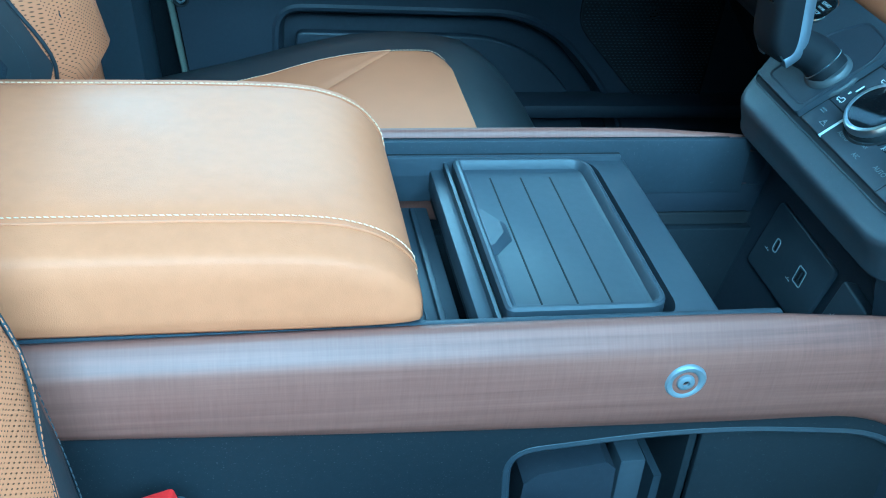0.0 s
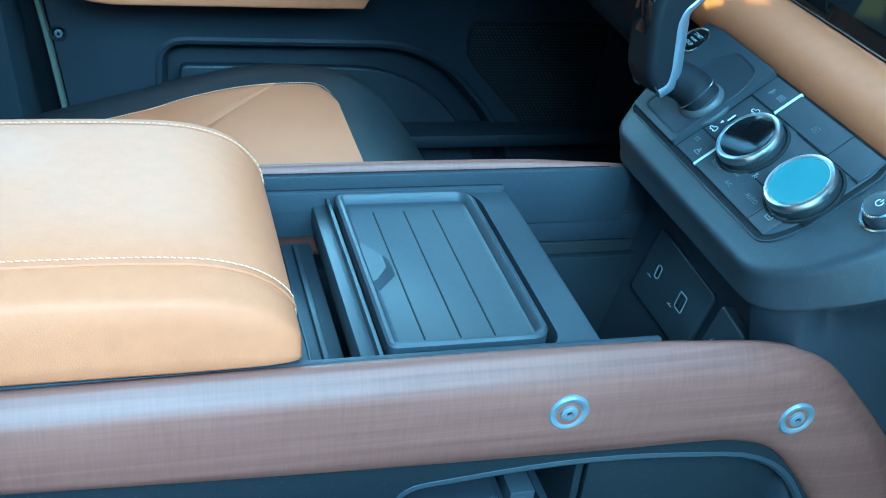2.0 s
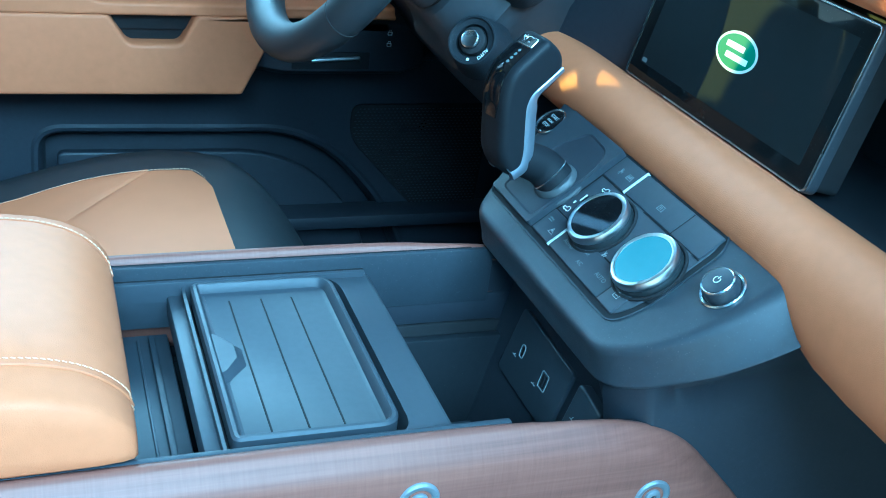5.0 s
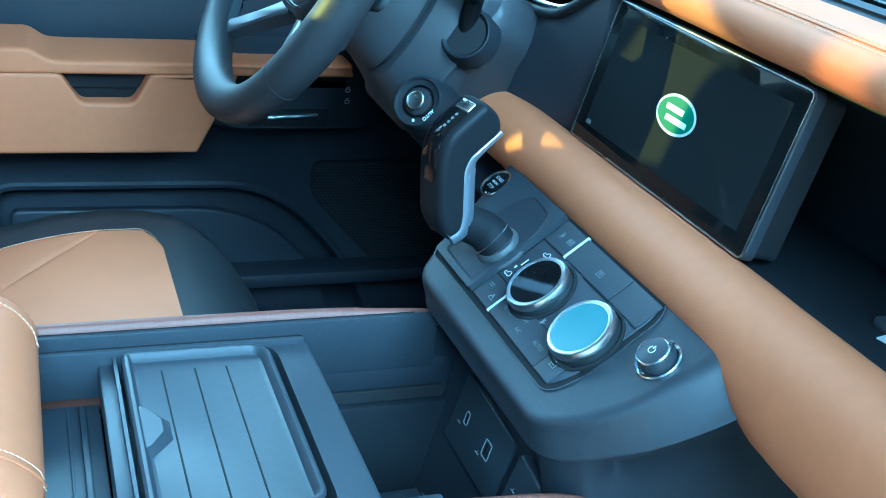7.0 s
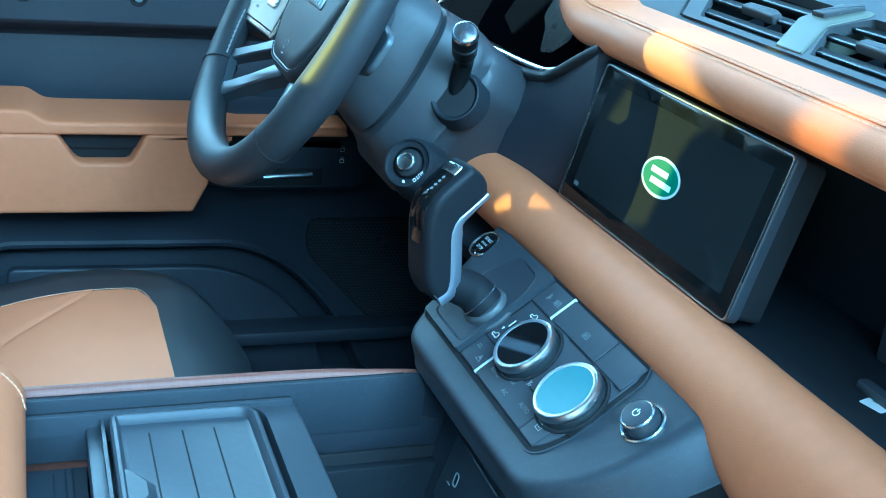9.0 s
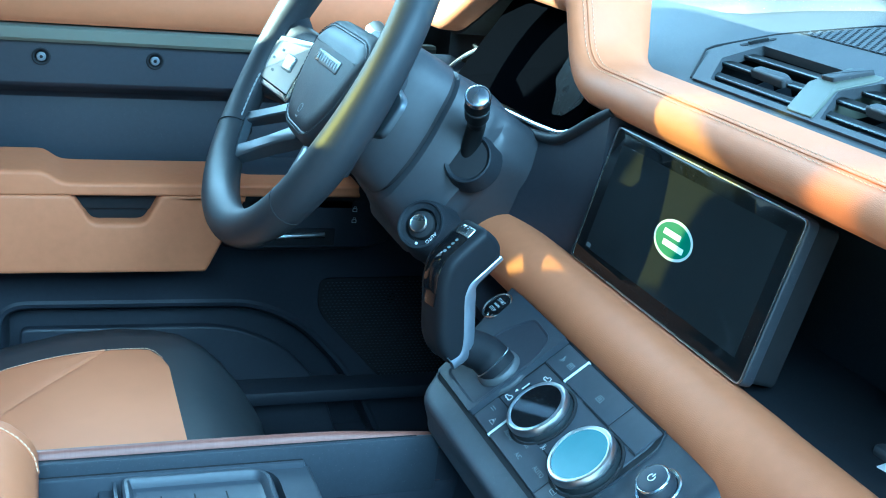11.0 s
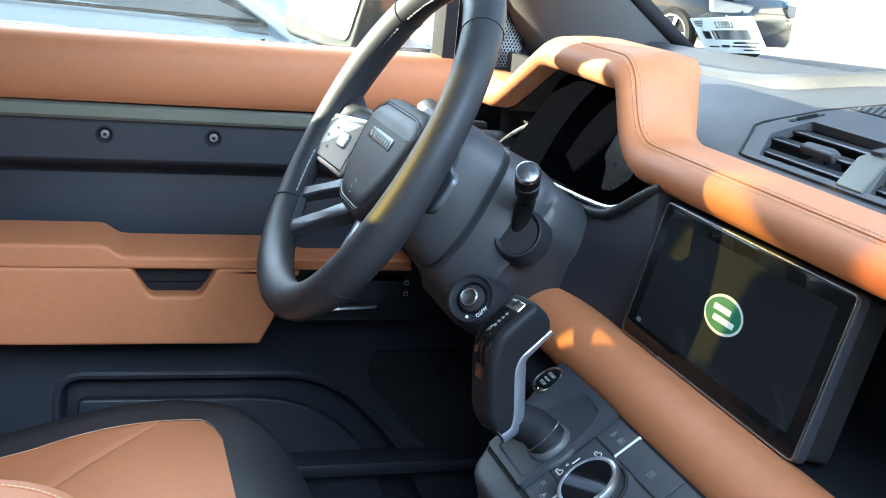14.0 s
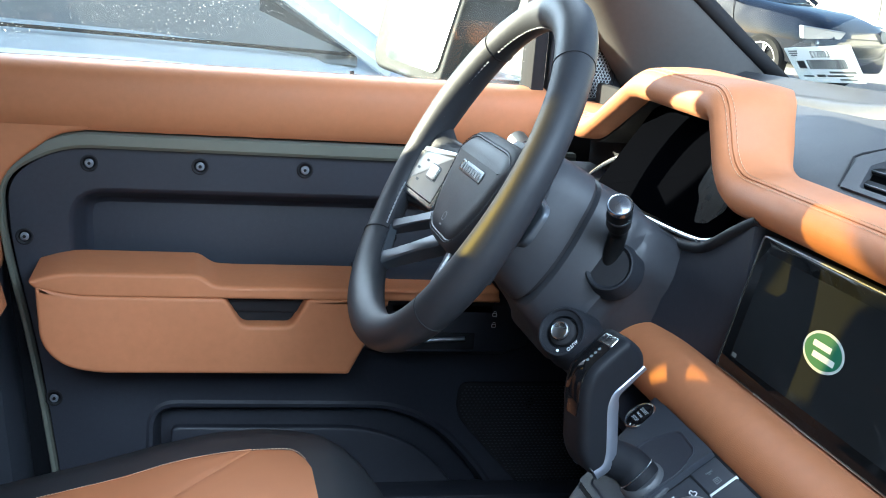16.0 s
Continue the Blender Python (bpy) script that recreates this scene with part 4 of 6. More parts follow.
XZ2 = Matrix(((1, 0, 0, 0), (0, 0, -1, 0.9045), (0, 1, 0, 0), (0, 0, 0, 1)))
part("handle", plate(HP, XZ2, ((0.0, 0.0072), (0.0002, 0.0055), (0.0009, 0.0036), (0.0027, 0.0016), (0.0057, 0.0004), (0.0095, 0.0), (0.0245, 0.0), (0.0283, 0.0004), (0.0313, 0.0016), (0.0331, 0.0036), (0.0338, 0.0055), (0.0340, 0.0072))), neck_leather, lever, sharp=60)
strip = round_line_xz([(0.5360, 1.2435), (0.5110, 1.2235), (0.5105, 1.2120), (0.5145, 1.1760), (0.5130, 1.1640), (0.5020, 1.1575)], 0.006)
for yy, sg in ((0.8706, 1), (0.9044, -1)):
    rib = []
    for i, p in enumerate(strip):
        t = (strip[min(i + 1, len(strip) - 1)] - strip[max(i - 1, 0)]).normalized()
        nn = Vector((-t.y, t.x))
        k = i / (len(strip) - 1)
        w = 0.0022 + 0.0030 * min(1.0, k * 3.0) * (1.0 if k < 0.8 else 1.0 - 1.8 * (k - 0.8))
        rib.append([(p.x + nn.x * a, yy + sg * e, p.y + nn.y * a) for a, e in ((-w, 0.006), (-w, 0.0), (-w * 0.6, -0.0009), (w * 0.6, -0.0009), (w, 0.0), (w, 0.006))])
    part("side_strip", loft(rib), satin_grey, lever, "satin silver strip")
part("hem_line", tube([(x, 0.8722, z) for x, z in ((0.4970, 1.1640), (0.5020, 1.1590), (0.5085, 1.1570))], 0.0006, 6), satin, lever)
tm = axes((0.5053, 0.8875, 1.2571), (0, -1, 0), Vector((0.785, 0, 0.620)))
strip_line = [Vector(q) for q in [(0.5066, 1.2587)] + sorted([p for p in HP if p[0] < 0.4925 and p[1] > 1.210], key=lambda p: -p[1]) + [(0.4850, 1.2045)]]
strip_line = [p for i, p in enumerate(strip_line) if i == 0 or (p - strip_line[i - 1]).length > 0.0004]
dis = []
for i, p in enumerate(strip_line):
    t = (strip_line[min(i + 1, len(strip_line) - 1)] - strip_line[max(i - 1, 0)]).normalized()
    nn = Vector((t.y, -t.x))
    hw = 0.0096 if i < len(strip_line) - 1 else 0.0070
    dis.append([(p.x + nn.x * e, 0.8875 + a, p.y + nn.y * e) for a, e in ((-hw, -0.003), (-hw, 0.0003), (-hw + 0.001, 0.0008), (hw - 0.001, 0.0008), (hw, 0.0003), (hw, -0.003))])
part("gear_display", loft(dis), gloss_black, lever, "gloss black gear display", sharp=40)
part("release_button", prism(rpoly([(-0.0092, 0.0026), (0.0092, 0.0026), (0.0085, 0.0125), (-0.0085, 0.0125)], 0.002), tm, -0.004, 0.0012, 0.001), satin, lever, "silver parking button")
text_mesh("button_letter", "P", 0.0085, tm @ Matrix.Translation((0, 0.0080, 0.0013)), rubber, lever)
for i in range(4):
    part("gear_mark", lathe([(0.0014, 0.0005), (0.0014, 0.0011), (0.0, 0.0011)], tm @ Matrix.Translation((0.0020, -0.0030 - 0.0042 * i, 0.0003)), 12), dim_mark, lever)
# the grip is turned a little on its neck
turn = Matrix.Translation((0.511, 0.8875, 0)) @ pose(0, 0, 0, 0, 0, 13) @ Matrix.Translation((-0.511, -0.8875, 0))
for ob in lever.children:
    if ob.name.split(".")[0] in ("handle", "side_strip", "hem_line", "gear_display", "release_button", "button_letter", "gear_mark"):

        ob.data.transform(turn)

# ---- dashboard ----
def round_line(pts, radii, n=7):
    """An open 2D line with rounded corners."""
    out = [Vector(pts[0])]
    for i in range(1, len(pts) - 1):
        p, a, b = Vector(pts[i]), Vector(pts[i - 1]), Vector(pts[i + 1])
        r = radii[i - 1]
        s, e = p + (a - p).normalized() * r, p + (b - p).normalized() * r
        for q in range(n + 1):
            t = q / n
            out.append(s * (1 - t) ** 2 + p * 2 * t * (1 - t) + e * t ** 2)
    out.append(Vector(pts[-1]))
    return out


def frame_2d(line):
    """Points with their tangents and upward normals."""
    res = []
    for i, p in enumerate(line):
        t = (line[min(i + 1, len(line) - 1)] - line[max(i - 1, 0)]).normalized()
        res.append((p, t, Vector((-t.y, t.x))))
    return res


dash = thing("dashboard", (0.85, CY, 0.9), "dark slate dashboard with open shelf and padded top", "dashboard")

# upper roll: along the dash, up and over the instrument binnacle
seam_line = round_line([(-0.10, 1.370), (0.30, 1.3705), (0.70, 1.371), (1.034, 1.372), (1.068, 1.4435), (1.262, 1.4455), (1.402, 1.3715), (1.57, 1.369)], [0.05, 0.05, 0.028, 0.026, 0.034, 0.03])
UF = frame_2d(seam_line)
USEC = [(0.762, -0.030), (0.7655, -0.010), (0.758, 0.0010), (0.740, 0.0040), (0.708, 0.0045), (0.686, 0.0030), (0.674, 0.0003), (0.6665, -0.0040), (0.6615, -0.0105), (0.6595, -0.0185), (0.6615, -0.0265), (0.668, -0.0330), (0.690, -0.0340)]


def roll_depth(p):
    """The roll is shallow along the dash, deeper over the hood."""
    step = math.exp(-((p.x - 1.045) / 0.045) ** 2)
    hood = min(1.0, max(0.0, (p.x - 1.03) / 0.06))
    return 0.42 + 0.45 * hood + 0.07 * step * (1.0 if p.y < 1.40 else 0.6)


def roll_height(y):
    """The facing of the roll narrows on both legs of the hood."""
    near = math.exp(-((y - 1.052) / 0.020) ** 2)
    far = 0.8 * min(1.0, max(0.0, (y - 1.25) / 0.05)) * min(1.0, max(0.15, (1.45 - y) / 0.06))
    return 1.0 - 0.30 * near - 0.42 * far


def on_roll(p, n, x, k):
    q = p + n * (k * roll_height(p.x) if k < 0 else k)
    return Vector((x if x < 0.70 else 0.70 + (x - 0.70) * roll_depth(p), q.x, q.y))


upper = thing("upper_dash_roll", (0.70, CY, 1.34), "tan leather roll with twin stitching, arching over the instruments", "dash trim")
part("padded_roll", loft([[on_roll(p, n, x, k) for x, k in USEC] for p, t, n in UF]), leather, upper, sharp=75)
part("seam", tube([on_roll(p, n, 0.6735, 0.0002) for p, t, n in UF], 0.0010, 6), leather, upper)
for x, k in ((0.6776, 0.0014), (0.6696, -0.0014)):
    line = [on_roll(p, n, x, k) for p, t, n in UF]
    nrm = [Vector((-0.45, n.x, n.y)).normalized() for p, t, n in UF]
    lookup = {tuple(l): v for l, v in zip(line, nrm)}
    part("stitching", stitches(line, 0.0042, 0.0029, 0.0008, 0.0006, lambda a: lookup[tuple(a)]), thread, upper, "pale tan thread stitching")

# lower roll, flaring below the pod's end
LB = [(0.665, 1.170), (0.640, 1.162), (0.613, 1.1655), (0.6010, 1.1755), (0.5990, 1.1885), (0.6050, 1.2020), (0.6170, 1.2115), (0.6310, 1.2150), (0.6460, 1.2125), (0.6640, 1.2010)]
LW = [1.0, 1.0, 1.0, 0.75, 0.42, 0.15, 0.02, 0.0, 0.0, 0.2]


def lower_row(y, drop=0.0, back=0.0, shrink=1.0):
    cx, cz = 0.655, 1.190
    out = []
    for (x, z), w in zip(LB, LW):
        z2 = z - 0.80 * drop * w
        x2 = x - back * (w if x < 0.65 else 0.3)
        out.append((cx + (x2 - cx) * (0.4 + 0.6 * shrink), y, cz + (z2 - cz) * shrink))
    return curve_line(out, 3)


lst = [(-0.10, 0.048, 0.0, 1), (0.30, 0.048, 0.0, 1), (0.45, 0.048, 0.0, 1), (0.53, 0.047, 0.0, 1), (0.575, 0.045, 0.0, 1), (0.605, 0.041, 0.0, 1), (0.622, 0.034, 0.0, 1), (0.637, 0.022, 0.0, 1), (0.650, 0.009, 0.0, 1), (0.661, 0.002, 0.0, 1), (0.68, 0.0, 0.0, 1), (0.85, 0.0, 0.0, 1), (0.96, 0.0, 0.0, 1), (1.0, 0.006, 0, 1), (1.10, 0.006, 0.0, 1), (1.140, 0.006, 0.0, 0.99), (1.158, 0.006, 0.0, 0.95), (1.170, 0.005, 0.0, 0.85), (1.1765, 0.004, 0.0, 0.65), (1.179, 0.003, 0.0, 0.3)]
lower = thing("lower_dash_roll", (0.66, CY, 1.17), "plain tan leather roll along the lower dashboard", "dash trim")
part("padded_roll", loft([lower_row(y, d, b, s) for y, d, b, s in lst]), leather, lower, sharp=80)

# open shelf between the rolls
part("lower_panel", loft([[(x, y, z) for x, z in ((0.652, 1.190), (0.668, 1.160), (0.712, 1.100), (0.775, 1.010), (0.800, 0.840), (0.850, 0.840), (0.850, 1.190))] for y in (-0.10, 0.70)]), door_plastic, dash)
tag = thing("paper_tag", (0.692, 0.598, 1.2055), "small white printed paper tag lying on the shelf", "tag")
tm_ = axes((0.692, 0.598, 1.2056), (0.25, -0.97, 0), (0.97, 0.25, 0))
part("tag_paper", prism(rect(0.016, 0.020, 0.001, 2), tm_, 0.0, 0.0005), white_mark, tag)
part("tag_print", prism(rect(0.008, 0.004, 0.0, 2), tm_, 0.0003, 0.0007), dim_mark, tag)
part("shelf_back", rbox(0.765, 0.785, -0.10, 1.10, 1.15, 1.362, 0.003), plastic_black, dash)
part("shelf_floor", rbox(0.64, 0.77, -0.10, 1.04, 1.180, 1.2055, 0.003), plastic_black, dash)
part("shelf_step", rbox(0.735, 0.768, -0.10, 0.655, 1.204, 1.236, 0.004), plastic_soft, dash)
part("shelf_rail", rbox(0.690, 0.700, -0.10, 0.62, 1.204, 1.2125, 0.003), plastic_soft, dash)
part("shelf_ceiling", rbox(0.672, 0.78, -0.10, 1.00, 1.338, 1.350, 0.003), plastic_black, dash)
blank = loft([[(x, y, z) for x, z in ((0.752, 1.24), (0.740, 1.250), (0.740, 1.325), (0.752, 1.335))] for y in (-0.05, 0.645)])
part("shelf_panel", blank, plastic_soft, dash)
# side wedge between shelf and steering column
wedge = loft([[(0.662, 0.965, 1.19), (0.632, 1.075, 1.19), (0.612, 1.125, 1.19), (0.640, 1.18, 1.19), (0.78, 1.18, 1.19), (0.78, 0.965, 1.19)], [(0.662, 0.965, 1.250), (0.634, 1.075, 1.240), (0.615, 1.125, 1.235), (0.640, 1.18, 1.235), (0.78, 1.18, 1.25), (0.78, 0.965, 1.25)], [(0.663, 0.965, 1.340), (0.656, 1.045, 1.297), (0.652, 1.125, 1.287), (0.658, 1.18, 1.284), (0.78, 1.18, 1.270), (0.78, 0.965, 1.30)]])
part("side_wedge", wedge, door_plastic, dash)
part("wedge_edge", tube(curve_line([(0.666, 0.966, 1.343), (0.661, 0.995, 1.326), (0.657, 1.022, 1.309), (0.655, 1.050, 1.2975), (0.653, 1.11, 1.2905), (0.657, 1.20, 1.286), (0.662, 1.34, 1.280)], 6), 0.0052, 10), plastic_black, dash, "rounded dark lip")

# knee bolster and lower driver's dash
knee = []
for z, x, y0, y1 in ((1.292, 0.640, 1.10, 1.55), (1.235, 0.602, 1.115, 1.55), (1.190, 0.592, 1.125, 1.55), (1.14, 0.600, 1.12, 1.55), (1.09, 0.630, 1.05, 1.55), (1.04, 0.690, 0.98, 1.55)):
    knee.append([(x, y0, z), (x - 0.006, (y0 + y1) / 2, z), (x, y1, z), (0.80, y1, z), (0.80, y0, z)])
part("knee_bolster", loft(knee), door_plastic, dash)
part("under_dash", loft([[(0.70, y, 1.05), (0.80, y, 0.95), (0.98, y, 0.70), (1.02, y, 0.63), (1.06, y, 0.63), (0.95, y, 1.06)] for y in (0.93, 1.60)]), carpet, dash)

# instrument display in the binnacle
ins = thing("instrument_display", (0.72, 1.24, 1.29), "black glass instrument display under the binnacle hood", "display")
im = axes((0.6905, 1.225, 1.3600), (0, -1, 0), Vector((0.047, 0, 0.129)))
part("glass", prism(rpoly([(-0.135, -0.070), (0.165, -0.064), (0.190, -0.040), (0.180, 0.020), (0.120, 0.078), (-0.055, 0.078)], [0.004, 0.02, 0.02, 0.02, 0.004, 0.004]), im, -0.008, 0.0, 0.002), display_glass, ins)
part("bowl", loft([[(0.664, y, 1.2950 + d), (0.668, y, 1.2965 + d), (0.690, y, 1.2950 + d), (0.75, y, 1.29 + d), (0.75, y, 1.27), (0.672, y, 1.262)] for y, d in ((1.56, -0.016), (1.34, -0.013), (1.20, -0.006), (1.07, 0.0), (1.04, 0.006), (1.015, 0.018), (0.995, 0.034))]), gloss_slat, ins)
lip = curve_line([(0.700, 1.330, 1.342), (0.694, 1.385, 1.322), (0.688, 1.432, 1.296), (0.676, 1.415, 1.283), (0.668, 1.34, 1.2870), (0.664, 1.20, 1.2935), (0.661, 1.075, 1.3005), (0.662, 1.035, 1.3085), (0.666, 1.010, 1.3215), (0.672, 0.990, 1.3360)], 6)
part("bowl_edge", tube(lip, [0.0006 + 0.0018 * min(1.0, i / 4, (len(lip) - 1 - i) / 12) for i in range(len(lip))], 8), satin, ins, "thin satin silver edge line")
film_ = rpoly([(0.112, 0.040), (0.150, 0.046), (0.166, 0.010), (0.172, -0.030), (0.150, -0.048), (0.128, -0.052), (0.118, -0.030), (0.104, -0.020), (0.110, 0.010)], 0.004, 3)
part("protective_film", prism(film_, im, 0.0002, 0.0009, 0.0004), film_plastic, ins, "crumpled clear protective film")
part("hood_lining", loft([[on_roll(p, n, x, k) for x, k in ((0.690, -0.0335), (0.752, -0.0335), (0.752, -0.038), (0.690, -0.038))] for p, t, n in UF if p.x > 1.03]), rubber, ins)
part("binnacle_side", rbox(0.690, 0.735, 1.032, 1.050, 1.30, 1.366, 0.002), rubber, ins)
part("binnacle_back", rbox(0.730, 0.742, 1.085, 1.56, 1.26, 1.400, 0.003), rubber, ins)

# padded top: sloping deck round the vent housing, and the raised ledge at the windscreen
VM = axes((0.765, 0.849, 1.3720), (0, -1, 0), Vector((1, 0, 0.388)))
hole_l = rpoly([(-0.116, -0.008), (-0.004, -0.008), (-0.0347, 0.034), (-0.030, 0.066), (-0.1477, 0.068), (-0.155, 0.029)], 0.003, 3)
hole_r = rpoly([(0.036, -0.008), (0.150, -0.008), (0.130, 0.034), (0.122, 0.066), (0.018, 0.064), (0.003, 0.034)], 0.003, 3)
housing = rpoly([(-0.134, -0.0155), (0.250, -0.0155), (0.250, 0.170), (-0.045, 0.167), (-0.094, 0.152), (-0.150, 0.1040), (-0.163, 0.092), (-0.190, 0.040)], [0.004, 0.004, 0.02, 0.03, 0.02, 0.01, 0.02, 0.018], 5)
part("vent_housing", plate_with_hole(housing, [hole_l, hole_r], VM, -0.002, 0.007), dash_pad, dash)
part("top_deck", plate_with_hole([(-0.76, -0.046), (0.97, -0.046), (0.97, 0.260), (-0.76, 0.150)], [inset(housing, 0.003)], VM, -0.003, 0.0045), dash_pad, dash)
ledge = []
for y, xf, h in ((1.60, 0.836, 0.010), (1.40, 0.852, 0.010), (1.28, 0.860, 0.010), (1.215, 0.863, 0.011), (1.165, 0.866, 0.013), (1.130, 0.868, 0.017), (1.104, 0.876, 0.018), (1.080, 0.891, 0.017), (1.050, 0.909, 0.016), (0.99, 0.934, 0.015), (0.90, 0.958, 0.015), (0.78, 0.974, 0.015), (0.40, 0.985, 0.014), (-0.12, 0.985, 0.012)):
    zd = 1.372 + 0.388 * (xf - 0.765) + 0.0045
    back = 1.055 - 0.35 * max(0.0, y - 1.0) ** 1.5
    ledge.append([(xf - 0.004, y, zd - 0.012), (xf, y, zd - 0.001), (xf + 0.0050, y, zd + h * 0.72), (xf + 0.0075, y, zd + h * 0.90), (xf + 0.0125, y, zd + h), (back, y, zd + h + 0.004 - 0.10 * max(0.0, xf - 0.90)), (1.12, y, zd + h - 0.030), (1.18, y, 1.36), (1.18, y, 1.33), (xf + 0.02, y, 1.33)])
part("top_ledge", loft(ledge), dash_pad, dash, sharp=50)
part("vent_duct", loft([[VM @ Vector((x, y, w)) for x, y in rect(0.36, 0.105, 0.004, 2, 0, 0.030)] for w in (-0.0018, -0.055)] + [[VM @ Vector((x, y, -0.055)) for x, y in rect(0.10, 0.02, 0.004, 2, 0, 0.030)]], caps=False), rubber, dash)
part("housing_gap", tube([VM @ Vector((x, y, 0.0068)) for x, y in ((-0.1355, -0.0155), (-0.1905, 0.0340), (-0.1910, 0.0440), (-0.1640, 0.0925), (-0.1505, 0.1050), (-0.0945, 0.1530), (-0.0450, 0.1680))], 0.0012, 6), rubber, dash)


def air_vent(hole, x0, x1, tab_x):
    v = thing("air_vent", VM @ Vector((tab_x, 0.04, -0.03)), "black slatted air vent with a satin tab beside the centre block", "air vent", "centre air vents")
    for yv in (0.0035, 0.0270, 0.0490):
        sm_ = VM @ Matrix.Translation(((x0 + x1) / 2, yv + 0.006, 0.0005)) @ pose(0, 0, 0, -10, 0, 0)
        slat = part("slat", prism(rect(x1 - x0, 0.0110, 0.0012, 3), sm_, -0.0018, 0.0018, 0.0012), gloss_slat, v)
        part("slat_edge", tube([sm_ @ Vector((-(x1 - x0) / 2, -0.0050, 0.0012)), sm_ @ Vector(((x1 - x0) / 2, -0.0050, 0.0012))], 0.0011, 8), satin_dark, slat, "satin front edge")
    tab = VM @ Matrix.Translation((tab_x, 0.0300, 0.0025))
    part("tab", prism(rpoly([(-0.027, -0.004), (0.022, -0.006), (0.026, 0.002), (0.012, 0.007), (-0.024, 0.006)], 0.003), tab, -0.003, 0.0050, 0.0025), dash_pad, v)
    for k in range(5):
        part("vane", prism(rect(0.0016, 0.07, 0.0005, 2, x0 + 0.025 + 0.027 * k, 0.03), VM, -0.040, -0.022), plastic, v)
    return v


air_vent(hole_l, -0.160, 0.012, -0.080)
air_vent(hole_r, 0.000, 0.155, 0.070)
block_paint = surface("dark_grey_green_paint", (0.085, 0.088, 0.068), 0.45, spec=0.3, vary=0.06, grain=700, bump=0.08)
blk = thing("vent_centre_block", VM @ Vector((0, 0.03, 0)), "grey-green painted block between the air vents", "trim block")
part("block", prism(rpoly([(-0.001, -0.012), (0.032, -0.012), (0.001, 0.034), (0.013, 0.064), (0.012, 0.071), (-0.029, 0.071), (-0.0335, 0.033)], 0.003, 3), VM, -0.02, 0.0085, 0.0012), block_paint, blk)
part("hazard_switch", prism(rpoly([(-0.0287, 0.0415), (-0.0138, 0.0420), (0.0015, 0.0705), (-0.0138, 0.0680)], 0.0015), VM, 0.008, 0.0125, 0.0012), dash_pad, blk)
part("dial_slot", prism(rpoly([(-0.1715, 0.0580), (-0.1640, 0.0570), (-0.1500, 0.0840), (-0.1545, 0.0870)], 0.002), VM, 0.004, 0.0076), rubber, dash)
part("wheel_dial", prism(rpoly([(-0.1665, 0.0640), (-0.1615, 0.0630), (-0.1535, 0.0790), (-0.1570, 0.0810)], 0.001), VM, 0.004, 0.0098, 0.0015), gloss_slat, dash)
# speaker grille on the deck behind the vents
deck = rpoly([(-0.146, 0.1055), (0.250, 0.1055), (0.250, 0.166), (-0.043, 0.163), (-0.092, 0.1490)], 0.003, 3)
part("grille_base", prism(deck, VM, 0.004, 0.0074), rubber, dash)


def within(poly, x, y):
    c = False
    for (x0, y0), (x1, y1) in zip(poly, poly[1:] + poly[:1]):
        if (y0 > y) != (y1 > y) and x < (x1 - x0) * (y - y0) / (y1 - y0) + x0:
            c = not c
    return c


grille = bmesh.new()
for k in range(58):
    run = []
    for i in range(64):
        y = 0.1056 + 0.001 * i
        x = -0.150 + 0.0088 * k - 0.506 * (y - 0.1056)
        if within(deck, x - 0.002, y) and within(deck, x + 0.002, y):
            run.append((x, y))
    if len(run) > 2:
        (xa, ya), (xb, yb) = run[0], run[-1]
        prism([(xa - 0.0023, ya), (xa + 0.0023, ya), (xb + 0.0023, yb), (xb - 0.0023, yb)], VM, 0.007, 0.0084, bm=grille)
for k in range(18):
    y = 0.1075 + 0.0032 * k
    xs = [x for x in np.linspace(-0.15, 0.25, 201) if within(deck, x, y)]
    prism([(xs[0], y - 0.0005), (xs[-1], y - 0.0005), (xs[-1], y + 0.0005), (xs[0], y + 0.0005)], VM, 0.0070, 0.0078, bm=grille)
tagged(part("speaker_grille", grille, dash_pad, dash), kind="stuff")

# ---- touch screen ----
SC_UP = Vector((0.0270, 0, 0.114)).normalized()
scr = thing("touch_screen", (0.655, 0.8215, 1.217), "black glass touch screen showing a green oval emblem", "screen")
SM = axes((0.657, 0.8300, 1.2735), (0, -1, 0), SC_UP)
SW, SH = 0.261, 0.1190
part("housing", prism(rect(SW + 0.003, SH + 0.003, 0.007), SM, -0.0095, -0.0006, 0.002), plastic, scr)
part("housing_back", prism(rect(SW - 0.002, SH - 0.002, 0.006), SM, -0.030, -0.0095), rubber, scr)
part("frame_line", outline_ring(rect(SW + 0.0012, SH + 0.0012, 0.006), 0.0010, SM, -0.004, 0.0005), satin, scr, "thin silver edge line")
screen_glass = surface("screen_glass", (0.008, 0.009, 0.010), 0.04, spec=0.11, vary=0.1, bump=0.0, rough_vary=0.02, dust=0.05)
gl = part("glass", prism(rect(SW - 0.0012, SH - 0.0012, 0.0055), SM, -0.003, 0.0, 0.0006), screen_glass, scr)
lit_panel = surface("lit_screen_panel", (0.016, 0.018, 0.020), 0.05, spec=0.11, vary=0.05, bump=0.0, rough_vary=0.02)
part("active_area", prism(rect(SW - 0.031, SH - 0.026, 0.001, 2, 0.001, 0.001), SM, -0.001, 0.00025), lit_panel, scr)


def ellipse(a, b, n=48, cx=0.0, cy=0.0):
    return [(cx + a * math.cos(2 * math.pi * i / n), cy + b * math.sin(2 * math.pi * i / n)) for i in range(n)]


